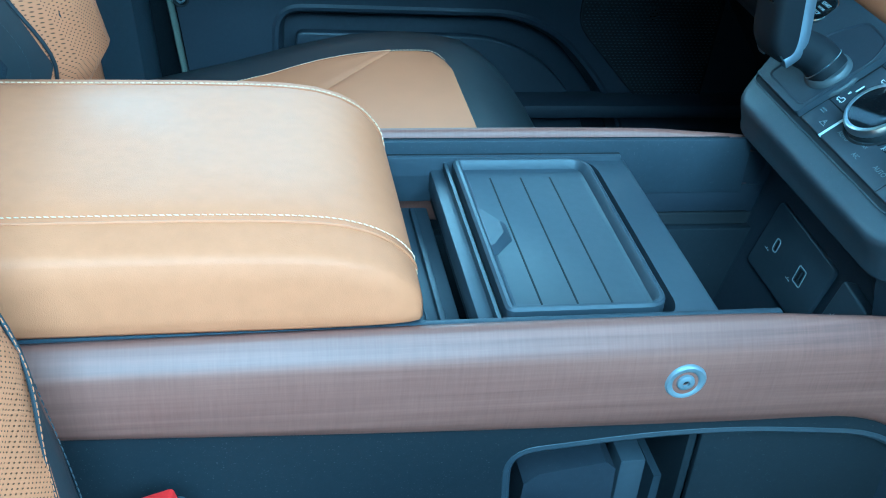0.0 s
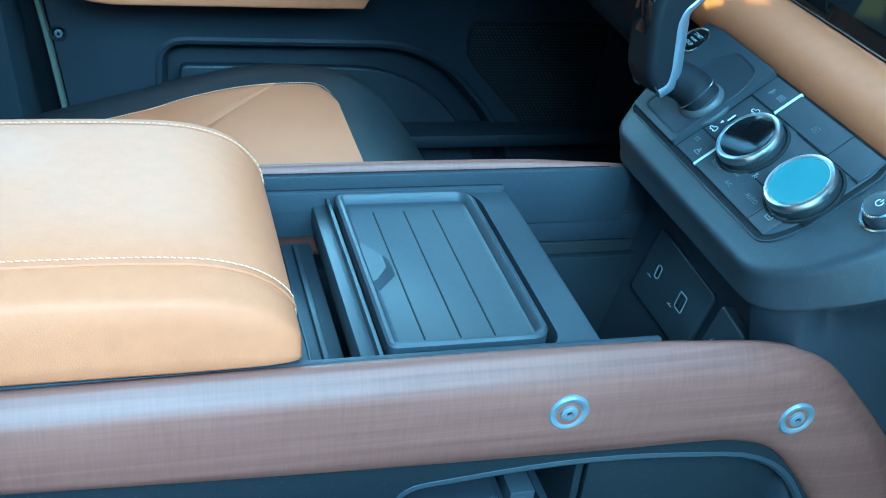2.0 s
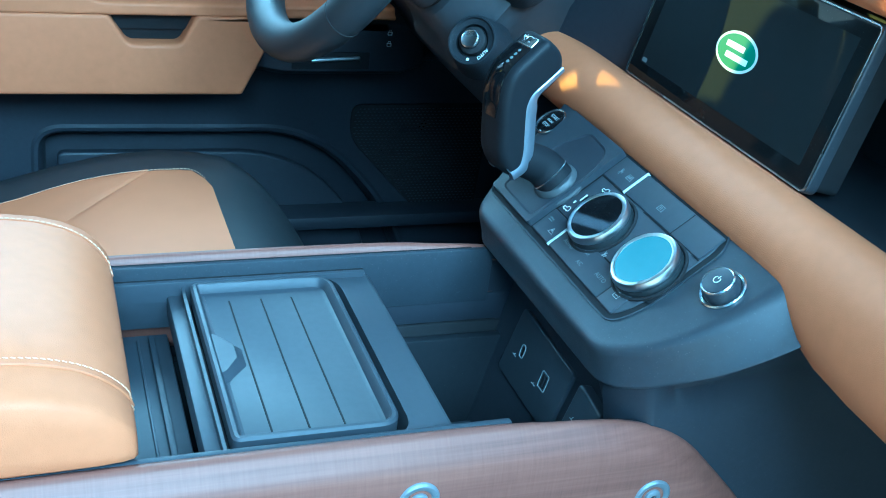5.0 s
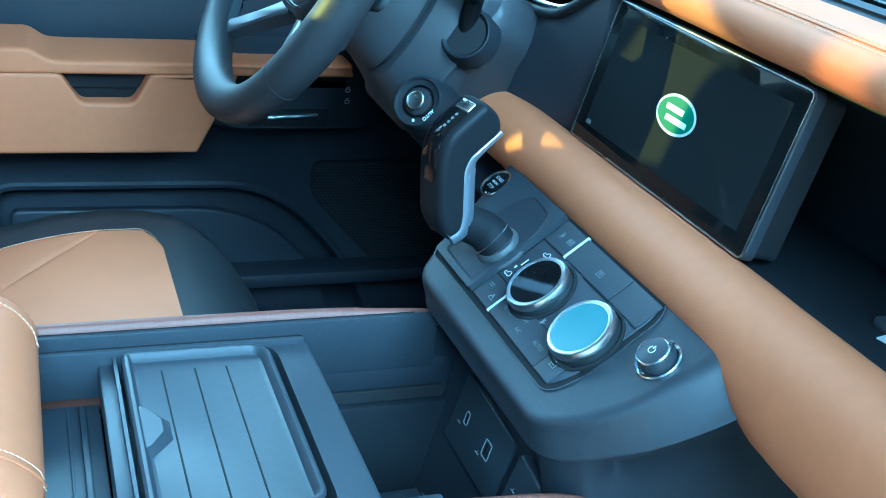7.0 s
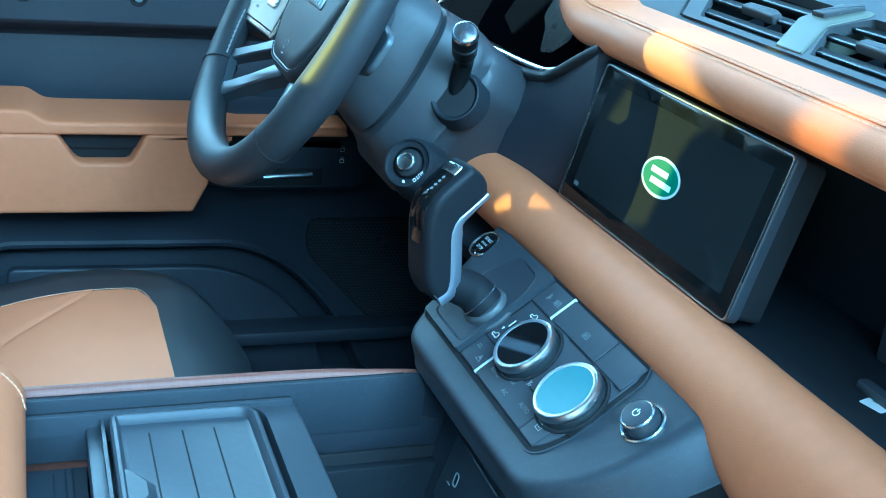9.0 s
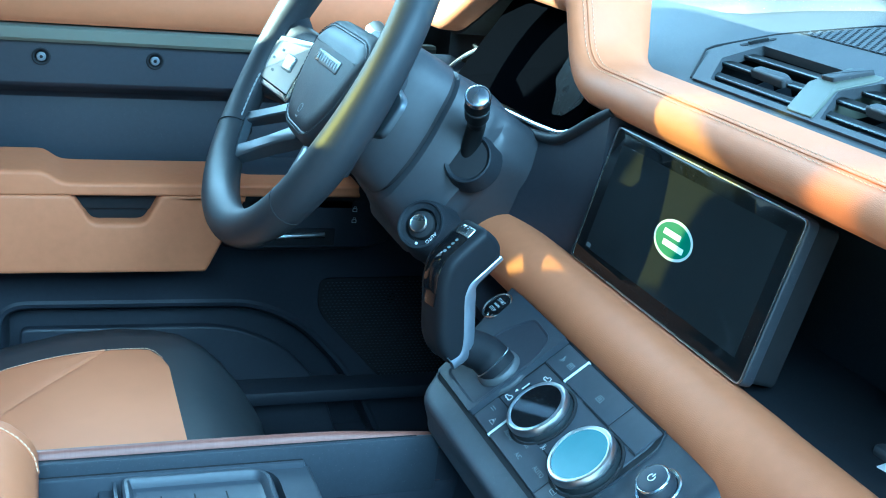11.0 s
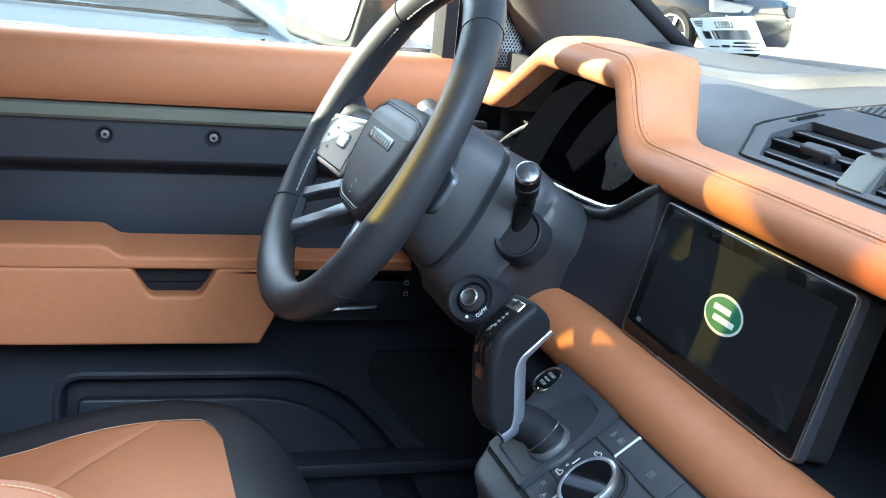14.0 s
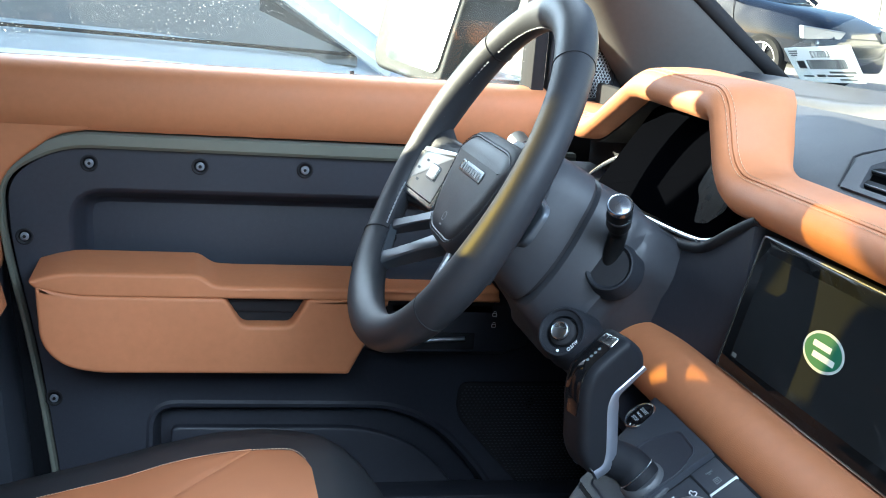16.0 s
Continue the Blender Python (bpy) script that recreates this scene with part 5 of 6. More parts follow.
EX, EY = 0.0020, 0.0005
part("emblem_rim", prism(ellipse(0.0268, 0.0152, 56, EX, EY), SM, 0.0, 0.00045), glow("emblem_silver", (0.40, 0.45, 0.45), 0.12), scr, "silver oval rim")
part("emblem_field", prism(ellipse(0.0243, 0.0130, 56, EX, EY), SM, 0.0, 0.0006), glow("emblem_green", (0.006, 0.10, 0.050), 0.12), scr, "green oval field")
em_white = glow("emblem_white", (0.5, 0.54, 0.52), 0.15)
for cx, cy, w in ((-0.003, 0.0036, 0.024), (0.003, -0.0042, 0.029)):
    part("emblem_bar", prism(rect(w, 0.0046, 0.0006, 2, EX + cx, EY + cy), SM, 0.0, 0.0008), em_white, scr)
part("status_mark", prism(rect(0.007, 0.0035, 0.0008, 2, -SW / 2 + 0.022, -SH / 2 + 0.017), SM, 0.0, 0.0006), dim_mark, scr)

# ---- driver's door ----
door = thing("driver_door", (0.3, 1.62, 0.66), "closed driver's door trimmed in tan leather and dark plastic with exposed screws", "car door")


def dpl(y):
    return Matrix.Translation((0, y, 0)) @ XZ


# leather band under the window
bz = [(1.297, 1.586), (1.299, 1.574), (1.308, 1.566), (1.330, 1.561), (1.355, 1.562), (1.372, 1.567), (1.381, 1.577), (1.384, 1.592), (1.384, 1.62), (1.297, 1.62)]
part("belt_pad", loft([[(x, y + (0.002 if x > 0.6 else 0), z + dz * (0 if z > 1.35 else 1)) for z, y in bz] for x, dz in ((-0.16, 0.0), (-0.10, 0.0), (0.10, 0.0), (0.66, 0.002), (0.668, 0.004))]), leather, door)
pad_l = rpoly([(-0.16, 1.10), (-0.036, 1.10), (-0.0440, 1.234), (0.030, 1.2925), (0.070, 1.2990), (0.070, 1.31), (-0.16, 1.31)], [0, 0.03, 0.042, 0.042, 0.0, 0, 0], 6)
part("belt_pad_end", prism(pad_l, dpl(1.60), 0.0, 0.030, 0.006), leather, door)
# painted frame line: along the top and down the rear edge
edge = round_line([(0.72, 1.2860), (0.026, 1.2855), (-0.0430, 1.238), (-0.0350, 1.150), (0.002, 0.985), (0.030, 0.80), (0.045, 0.66)], [0.045, 0.036, 0.030, 0.08, 0.05])
rows = []
for i, (p, t, n) in enumerate(frame_2d(edge)):
    w = 0.0108 if p.y > 1.27 else max(0.0040, 0.0108 - (1.27 - p.y) * 0.09)
    rows.append([(p.x + n.x * k, y, p.y + n.y * k) for k, y in ((-w, 1.600), (-w, 1.5835), (-w * 0.6, 1.5800), (w * 0.6, 1.5800), (w, 1.5835), (w, 1.600))])
part("painted_frame", loft(rows), green_metal, door, "grey-green painted frame strip")
part("door_shell", rbox(-0.075, 0.92, 1.648, 1.662, 0.62, 1.365, 0.002), plastic_black, door)
# dark inner panel: flange with a recessed field
flange = rpoly([(0.048, 0.66), (0.92, 0.66), (0.92, 1.2790), (0.038, 1.2760), (-0.0320, 1.232), (-0.0265, 1.152), (0.009, 0.987), (0.036, 0.80)], [0, 0, 0, 0.04, 0.034, 0.028, 0.05, 0.03], 6)
field = rpoly([(0.050, 1.02), (0.72, 1.02), (0.72, 1.228), (0.040, 1.2220)], [0.02, 0.02, 0.02, 0.05], 6)
pocket = rpoly([(0.150, 0.68), (0.700, 0.68), (0.640, 0.80), (0.560, 0.885), (0.490, 0.918), (0.152, 0.922)], [0.01, 0.02, 0.06, 0.06, 0.07, 0.035], 7)
part("inner_panel", plate_with_hole(flange, [field, pocket], dpl(1.600), 0.0, 0.010), door_plastic, door)
part("field_edge", loft([[(x, y, z) for x, z in inset(field, d)] for d, y in ((-0.0005, 1.590), (0.003, 1.5915), (0.008, 1.598), (0.016, 1.620), (0.022, 1.629), (0.028, 1.6325))], caps=False), door_plastic, door)
part("field_panel", rbox(0.03, 0.74, 1.6320, 1.6420, 1.00, 1.24, 0.001), door_plastic, door)
part("pocket_edge", loft([[(x, y, z) for x, z in inset(pocket, d)] for d, y in ((-0.007, 1.590), (-0.003, 1.587), (0.002, 1.588), (0.009, 1.6000), (0.012, 1.635))], caps=False), door_plastic, door)
part("pocket_back", rbox(0.13, 0.72, 1.634, 1.645, 0.66, 0.95, 0.001), door_plastic, door)
pk = rpoly([(0.176, 0.66), (0.640, 0.66), (0.600, 0.780), (0.535, 0.850), (0.455, 0.8830), (0.178, 0.8870)], [0, 0.02, 0.05, 0.05, 0.05, 0.012], 6)
part("pocket_front", prism(pk, dpl(1.604), 0.0, 0.012, 0.004), door_plastic, door)
for sx, sz in ((0.068, 1.254), (0.207, 1.2555), (0.344, 1.2565), (0.480, 1.258), (-0.011, 1.155), (0.0245, 0.932)):
    m = dpl(1.5900) @ Matrix.Translation((sx, sz, 0))
    ring_ = part("screw_recess", lathe([(0.0112, 0.0), (0.0112, 0.0010), (0.0098, 0.0016), (0.0078, 0.0006), (0.0066, -0.001)], m, 30), rubber, door)
    part("screw_socket", lathe([(0.0022, 0.0010), (0.0022, 0.0034), (0.0, 0.0034)], m, 6), rubber, ring_)
    part("screw", lathe([(0.0058, -0.001), (0.0058, 0.0016), (0.0045, 0.0030), (0.0026, 0.0032), (0.0020, 0.0012), (0.0, 0.0012)], m, 24), steel, ring_, "bright steel screw")

# armrest: upper pad, lower pad with grip pocket
up_p = rpoly([(0.005, 1.1260), (0.012, 1.1165), (0.060, 1.1065), (0.60, 1.1070), (0.60, 1.1250), (0.250, 1.1240), (0.228, 1.1250), (0.208, 1.1385), (0.045, 1.1385)], [0.012, 0.009, 0.05, 0.0, 0.004, 0.02, 0.008, 0.008, 0.035], 5)
part("armrest_top", plate(up_p, dpl(1.592), ((0.0, 0.0), (0.100, 0.0), (0.1060, 0.0006), (0.1090, 0.0018), (0.1104, 0.0032), (0.1107, 0.0048), (0.1108, 0.0060))), leather, door, "tan leather armrest pad", sharp=70)
lo_p = rpoly([(0.014, 1.1205), (0.020, 1.045), (0.045, 1.017), (0.085, 1.0075), (0.404, 1.0065), (0.428, 1.056), (0.452, 1.1085), (0.345, 1.1100), (0.326, 1.0725), (0.264, 1.0725), (0.241, 1.1090), (0.060, 1.1095)], [0.004, 0.03, 0.02, 0.03, 0.004, 0.02, 0.003, 0.006, 0.009, 0.009, 0.006, 0.03], 5)
part("armrest_side", plate(lo_p, dpl(1.592), ((0.0, 0.0), (0.100, 0.0), (0.1070, 0.0006), (0.1095, 0.0016), (0.1108, 0.0034), (0.1112, 0.0060))), leather, door, "tan leather armrest side", sharp=50)
part("grip_pocket", rbox(0.235, 0.355, 1.505, 1.585, 1.070, 1.1125, 0.004), rubber, door)
part("armrest_core", rbox(0.05, 0.60, 1.50, 1.60, 1.085, 1.120, 0.004), rubber, door)
# switch block and pull handle ahead of the armrest
part("handle_block", loft([[(x, y, z) for y, z in ((1.60, 1.025), (1.515 + d, 1.025), (1.500 + d, 1.034), (1.500 + d, 1.098), (1.53 + d, 1.125), (1.60, 1.13))] for x, d in ((0.415, 0.03), (0.46, 0.0), (0.62, 0.0), (0.66, 0.03))]), door_plastic, door)
part("pull_handle", tube(curve_line([(0.495, 1.497, 1.0490), (0.520, 1.4955, 1.0510), (0.545, 1.4955, 1.0520), (0.560, 1.497, 1.0525)], 5), 0.0032, 8), satin, door, "chrome release handle")
part("handle_shadow", rbox(0.47, 0.575, 1.4985, 1.5025, 1.036, 1.060, 0.003), rubber, door)
for z in (1.0870, 1.0715):
    body = outline_ring(rect(0.0062, 0.0046, 0.0006, 2, 0.600, z - 0.0012), 0.0007, dpl(1.5), -0.001, 0.0006)
    tube([dpl(1.4994) @ Vector((0.5982, z + 0.001, 0)), dpl(1.4994) @ Vector((0.5986, z + 0.0036, 0)), dpl(1.4994) @ Vector((0.6014, z + 0.0036, 0)), dpl(1.4994) @ Vector((0.6018, z + 0.0022, 0))], 0.0004, 5, bm=body)
    part("lock_symbol", body, white_mark, door)
part("trim_line", rbox(0.42, 0.70, 1.586, 1.5915, 1.0215, 1.0245, 0.001), satin_dark, door)

# loudspeaker grille low in the door
gp = rpoly([(0.583, 0.955), (0.580, 0.905), (0.700, 0.778), (0.79, 0.776), (0.80, 0.955)], [0.015, 0.03, 0.02, 0.02, 0.02], 5)
part("grille_plate", prism(list(reversed(gp)) if sum(a[0] * b[1] - b[0] * a[1] for a, b in zip(gp, gp[1:] + gp[:1])) < 0 else gp, dpl(1.592), 0.0, 0.006, 0.002), rubber, door)


def inside(poly, x, y):
    c = False
    for (x0, y0), (x1, y1) in zip(poly, poly[1:] + poly[:1]):
        if (y0 > y) != (y1 > y) and x < (x1 - x0) * (y - y0) / (y1 - y0) + x0:
            c = not c
    return c


dots = bmesh.new()
gi = gp
for r_ in range(38):
    z = 0.779 + 0.0047 * r_
    for c_ in range(40):
        x = 0.582 + 0.0062 * c_ + (0.0031 if r_ % 2 else 0)
        if x < 0.79 and all(inside(gi, x + a, z + b) for a, b in ((0.004, 0), (-0.004, 0), (0, 0.003), (0, -0.003))):
            vs = [dots.verts.new((x + a, 1.5852 + e, z + b)) for a, b, e in ((-0.0022, 0, 0.0008), (0, -0.0008, 0), (0.0022, 0, 0.0008), (0, 0.0010, 0))]
            dots.faces.new(vs)
            vs2 = [dots.verts.new((x + a, 1.5865, z + b)) for a, b in ((-0.0022, 0), (0, -0.0008), (0.0022, 0), (0, 0.0010))]
            for i in range(4):
                dots.faces.new((vs[i], vs2[i], vs2[(i + 1) % 4], vs[(i + 1) % 4]))
tagged(part("grille_mesh", dots, satin_dark, door), kind="stuff")
part("door_sill_ledge", rbox(0.05, 0.90, 1.545, 1.60, 0.775, 0.797, 0.006), door_plastic, door)

# window: pane, seals, front upright
win = tagged(thing("window_1", (0.2, 1.63, 1.38), "dusty driver's side window pane with rain specks", "window"), kind="structure")
gp_ = part("window_pane", rbox(-0.10, 0.655, 1.628, 1.632, 1.36, 1.88, 0.0), pane, win)
gp_.visible_shadow = False
part("window_seal", rbox(-0.10, 0.66, 1.612, 1.642, 1.366, 1.3835, 0.003), rubber, win)
part("window_upright", rbox(0.645, 0.664, 1.585, 1.64, 1.375, 1.88, 0.003), rubber, win)
qp = rpoly([(0.668, 1.368), (0.83, 1.368), (0.83, 1.44), (0.668, 1.60)], 0.004, 3)
tw = thing("tweeter_panel", (0.72, 1.59, 1.37), "dark corner panel with a round speaker grille", "speaker")
part("corner_panel", prism(qp, dpl(1.600), 0.0, 0.022, 0.004), plastic_soft, tw)
ell = rpoly([(0.672, 1.388), (0.742, 1.374), (0.760, 1.405), (0.745, 1.438), (0.705, 1.458), (0.672, 1.458)], 0.02, 4)
part("grille_surround", tube([dpl(1.578) @ Vector((x, z, 0.001)) for x, z in inset(ell, -0.004)], 0.0028, 8, ring=True), plastic_black, tw)
part("grille_plate", prism(ell, dpl(1.578), 0.0, 0.002, 0.0008), rubber, tw)
mesh_ = bmesh.new()
for r_ in range(20):
    z = 1.379 + 0.0042 * r_
    for c_ in range(24):
        x = 0.672 + 0.0048 * c_ + (0.0024 if r_ % 2 else 0)
        if inside(ell, x, z) and inside(ell, x + 0.002, z) and inside(ell, x - 0.002, z):
            lathe([(0.00255, 0.0018), (0.00255, 0.0026), (0.0019, 0.0026), (0.0019, 0.0018)], dpl(1.578) @ Matrix.Translation((x, z, 0)), 6, bm=mesh_)
tagged(part("grille_mesh", mesh_, satin, tw), kind="stuff")

# ---- steering wheel and column ----
WT = radians(27.5)
WC = Vector((0.4535, 1.167, 1.338))
WM = axes(WC, (0, -1, 0), (math.sin(WT), 0, math.cos(WT)))
WR, WA = 0.180, 0.0195
rim_thread = surface("pale_grey_thread", (0.30, 0.31, 0.32), 0.7, vary=0.1, bump=0.0)
wheel = thing("steering_wheel", WC, "black leather four-spoke steering wheel with silver switch pads", "steering wheel")


def wl(x, y, w=0.0):
    return WM @ Vector((x, y, w))


rows = []
for i in range(96):
    a = 2 * math.pi * i / 96
    flat = 1.0 - 0.035 * max(0.0, -math.sin(a)) ** 6
    ra = WA * (1.0 + 0.06 * math.cos(4 * a + 1.57))
    rows.append([WM @ Vector(((WR * flat + ra * math.cos(b)) * math.cos(a), (WR * flat + ra * math.cos(b)) * math.sin(a), ra * 0.92 * math.sin(b))) for b in [2 * math.pi * j / 20 for j in range(20)]])
rim = part("rim", loft(rows, ring=True), black_leather, wheel, sharp=80)
for a in (47, 133, 218, 322):
    a = radians(a)
    c, t = Vector((WR * math.cos(a), WR * math.sin(a), 0)), Vector((math.cos(a), math.sin(a), 0))
    part("rim_seam", tube([WM @ (c + t * (WA + 0.0002) * math.cos(b) + Vector((0, 0, 1)) * (WA * 0.92 + 0.0002) * math.sin(b)) for b in np.linspace(0, 2 * math.pi, 24, endpoint=False)], 0.0007, 5, ring=True), rubber, rim)
for a0, a1 in ((50, 130), (135, 168), (12, 45), (196, 216), (324, 344)):
    ln = [WM @ Vector(((WR - WA * 0.98) * math.cos(radians(a)), (WR - WA * 0.98) * math.sin(radians(a)), 0.0030)) for a in np.linspace(a0, a1, 30)]
    part("rim_stitching", stitches(ln, 0.0060, 0.0052, 0.0016, 0.0012, WM.to_3x3() @ Vector((0, 0, 1))), rim_thread, rim, "grey stitching inside the rim")

hub_p = rpoly([(-0.048, -0.074), (0.048, -0.074), (0.082, -0.034), (0.100, 0.028), (0.068, 0.050), (-0.068, 0.050), (-0.100, 0.028), (-0.082, -0.034)], [0.022, 0.022, 0.03, 0.02, 0.03, 0.03, 0.02, 0.03], 5)
hub_rows = []
for w, d in ((-0.055, 0.004), (-0.034, 0.0), (-0.022, 0.001), (-0.015, 0.0045), (-0.0125, 0.0095), (-0.0120, 0.0110), (-0.0128, 0.0120), (-0.0118, 0.0132), (-0.0095, 0.0180), (-0.0085, 0.0250)):
    hub_rows.append([WM @ Vector((x, y, w)) for x, y in inset(hub_p, d)])
hub = part("airbag_pad", loft(hub_rows), black_leather, wheel, "black leather airbag pad")
ln = [WM @ Vector((x, y, -0.0120)) for x, y in inset(hub_p, 0.0088)]
part("pad_stitching", stitches(ln + ln[:1], 0.0048, 0.0036, 0.0010, 0.0008, WM.to_3x3() @ Vector((0, 0, 1))), dark_thread, hub)
part("name_plate", prism(rect(0.084, 0.0125, 0.003, 4, 0.0, 0.0060), WM, -0.012, -0.0072, 0.0010), satin_dark, hub, "dark satin name plate")
for k in range(8):
    part("plate_bar", prism(rect(0.0058, 0.0066, 0.0008, 2, -0.0315 + 0.0090 * k, 0.0060), WM, -0.009, -0.0067), dim_mark, hub)
part("airbag_mark", outline_ring(ellipse(0.0056, 0.0048, 24, 0.0, -0.0455), 0.0008, WM, -0.012, -0.0082), dim_mark, hub)
part("airbag_mark", prism(rect(0.0065, 0.0016, 0.0004, 2, 0.0, -0.0545), WM, -0.012, -0.0088), dim_mark, hub)

def blade(a, b, wid, dep):
    """A flat-sided spoke bar from a to b, (x, y, w) in the wheel's plane, with chamfered edges."""
    a, b = Vector(a), Vector(b)
    t = (b - a).normalized()
    across = Vector((-t.y, t.x, 0)).normalized()
    rws = []
    for k, f, g in ((0.0, 1.35, 1.3), (0.18, 1.05, 1.0), (0.5, 0.92, 0.9), (0.82, 1.05, 0.75), (1.0, 1.4, 0.45)):
        c = a.lerp(b, k)
        w, d = wid * f / 2, dep * g
        rws.append([WM @ (c + across * u + Vector((0, 0, h))) for u, h in ((-w, -d), (w, -d), (w, -0.0018), (w * 0.72, 0.0), (-w * 0.72, 0.0), (-w, -0.0018))])
    return loft(rws)


def spoke_web(rows):
    return loft([[WM @ Vector(p) for p in r] for r in rows])


for s in (-1, 1):
    # leather root: broad at the rim, falling back to the hub
    rws = []
    for u, v0, v1, h, th in ((0.184, -0.066, 0.048, 0.004, 0.012), (0.170, -0.068, 0.032, 0.0035, 0.018), (0.155, -0.064, 0.018, -0.002, 0.026), (0.125, -0.059, 0.018, -0.0125, 0.026), (0.095, -0.057, 0.024, -0.0225, 0.026), (0.070, -0.055, 0.030, -0.029, 0.024)):
        rws.append([(s * u, v, w) for v, w in ((v0, h - th), (v0 - 0.004, h - th * 0.5), (v0 + 0.001, h - 0.004), (v0 + 0.010, h - 0.0005), (v1 - 0.010, h - 0.0005), (v1 - 0.001, h - 0.004), (v1 + 0.004, h - th * 0.5), (v1, h - th))])
    part("spoke_root", spoke_web(rws), black_leather, wheel, sharp=60)
    # switch pad tilted from the rim down to the hub
    px, pz = s * 0.133, -0.0085
    tilt = Matrix.Translation((px, -0.023, pz)) @ pose(0, 0, 0, 0, -19 * s, 0)
    PWM = WM @ tilt
    pts = [(-0.041, -0.034), (0.041, -0.034), (0.041, 0.020), (-0.041, 0.037)] if s > 0 else [(-0.041, -0.034), (0.041, -0.034), (0.041, 0.037), (-0.041, 0.020)]
    pd = rpoly(pts, 0.007, 4)
    spoke = part("switch_frame", prism(pd, PWM, -0.010, 0.0012, 0.0020), satin, wheel, "satin silver switch surround")
    part("switch_pad", prism(inset(pd, 0.0065), PWM, -0.002, 0.0020, 0.0008), plastic_pad, spoke)
    part("switch_gap", outline_ring(inset(pd, 0.0058), 0.0009, PWM, -0.001, 0.00145), rubber, spoke)
    part("switch_rocker", prism(rect(0.018, 0.016, 0.003, 3, -s * 0.012, 0.002), PWM, 0.0, 0.0042, 0.0012), satin, spoke)
    part("rocker_gap", outline_ring(rect(0.0205, 0.0185, 0.004, 3, -s * 0.012, 0.002), 0.0008, PWM, 0.0, 0.0023), dim_mark, spoke)
    for k in range(3):
        part("switch_mark", prism(rect(0.005, 0.003, 0.0005, 2, s * (0.010 + 0.009 * (k % 2)), -0.014 + 0.012 * k), PWM, 0.0, 0.0023), dim_mark, spoke)
    # twin lower bars, joined by a flat web at the rim
    part("lower_spoke", blade((s * 0.060, -0.050, -0.022), (s * 0.143, -0.100, 0.001), 0.0125, 0.017), satin_graphite, wheel, "graphite painted spoke bar")
    part("lower_spoke", blade((s * 0.024, -0.068, -0.024), (s * 0.104, -0.132, 0.001), 0.0155, 0.020), satin_graphite, wheel, "graphite painted spoke bar")
    web = [[(s * u, v, w) for w in (-0.010, -0.001)] for u, v in ((0.128, -0.094), (0.146, -0.104), (0.108, -0.138), (0.096, -0.125))]
    part("spoke_web", loft([[WM @ Vector(web[i][j]) for i in range(4)] for j in (0, 1)]), satin_graphite, wheel)
    part("paddle", prism(rpoly([(s * 0.100, -0.030), (s * 0.138, -0.022), (s * 0.142, 0.016), (s * 0.100, 0.024)] if s > 0 else [(s * 0.138, -0.022), (s * 0.100, -0.030), (s * 0.100, 0.024), (s * 0.142, 0.016)], 0.012), WM, -0.046, -0.040, 0.003), satin_graphite, wheel)

# column cowl
col = thing("steering_column", WC + Vector((0.12, 0, -0.08)), "dark plastic steering column cowl with stalks and light switch", "steering column")


def col_row(s, hw, y0, y1, r=0.03, mid=None):
    mid = (y0 + y1) / 2 - 0.01 if mid is None else mid
    return [WM @ Vector((x, y, -s)) for x, y in rpoly([(-hw * 0.72, y0), (hw * 0.72, y0), (hw, mid), (hw * 0.86, y1), (-hw * 0.86, y1), (-hw, mid)], r, 5)]


part("cowl", loft([col_row(0.040, 0.060, -0.055, 0.048), col_row(0.046, 0.070, -0.062, 0.056), col_row(0.070, 0.080, -0.072, 0.064), col_row(0.100, 0.084, -0.080, 0.064), col_row(0.1015, 0.080, -0.076, 0.060)]), column_plastic, col)
part("cowl_gap", loft([col_row(0.100, 0.080, -0.076, 0.060), col_row(0.107, 0.080, -0.076, 0.060)]), rubber, col)
part("rear_cowl", loft([col_row(0.1055, 0.082, -0.080, 0.058), col_row(0.108, 0.086, -0.084, 0.062), col_row(0.130, 0.090, -0.094, 0.063), col_row(0.1450, 0.095, -0.104, 0.063), col_row(0.1500, 0.100, -0.110, 0.062), col_row(0.157, 0.104, -0.112, 0.058, 0.022, 0.020), col_row(0.164, 0.105, -0.108, 0.057, 0.018, 0.018), col_row(0.171, 0.105, -0.092, 0.056, 0.014, 0.018), col_row(0.178, 0.104, -0.070, 0.055, 0.012, 0.018), col_row(0.26, 0.104, -0.050, 0.05, 0.012, 0.016)]), column_plastic, col)
# right stalk
stp = Vector((0.5680, 1.0350, 1.3380))
sdir = Vector((-0.30, -0.66, 0.68)).normalized()
sb = stp - sdir * 0.050
foot = Vector((0.584, 1.078, 1.262))
stalk = part("stalk", tube(curve_line([foot, foot * 0.45 + sb * 0.55 + Vector((0, 0.004, -0.002)), sb, sb + sdir * 0.010], 5) + [sb + sdir * 0.0150, sb + sdir * 0.018, stp - sdir * 0.002], [0.0090] * 16 + [0.0104, 0.0114, 0.0118], 24), gloss_slat, col)
part("stalk_ring", tube([stp - sdir * 0.0190, stp - sdir * 0.0165], 0.0121, 28), satin_dark, stalk)
stalk_face = surface("smoked_silver_cap", (0.16, 0.16, 0.17), 0.30, 0.8, vary=0.05, bump=0.0)
cap_m = axes(stp, sdir.orthogonal(), sdir.cross(sdir.orthogonal()))
part("stalk_cap", lathe([(0.0112, -0.004), (0.0110, -0.0004), (0.0100, 0.0002), (0.0070, 0.0014), (0.0, 0.0022)], cap_m, 36), stalk_face, stalk)
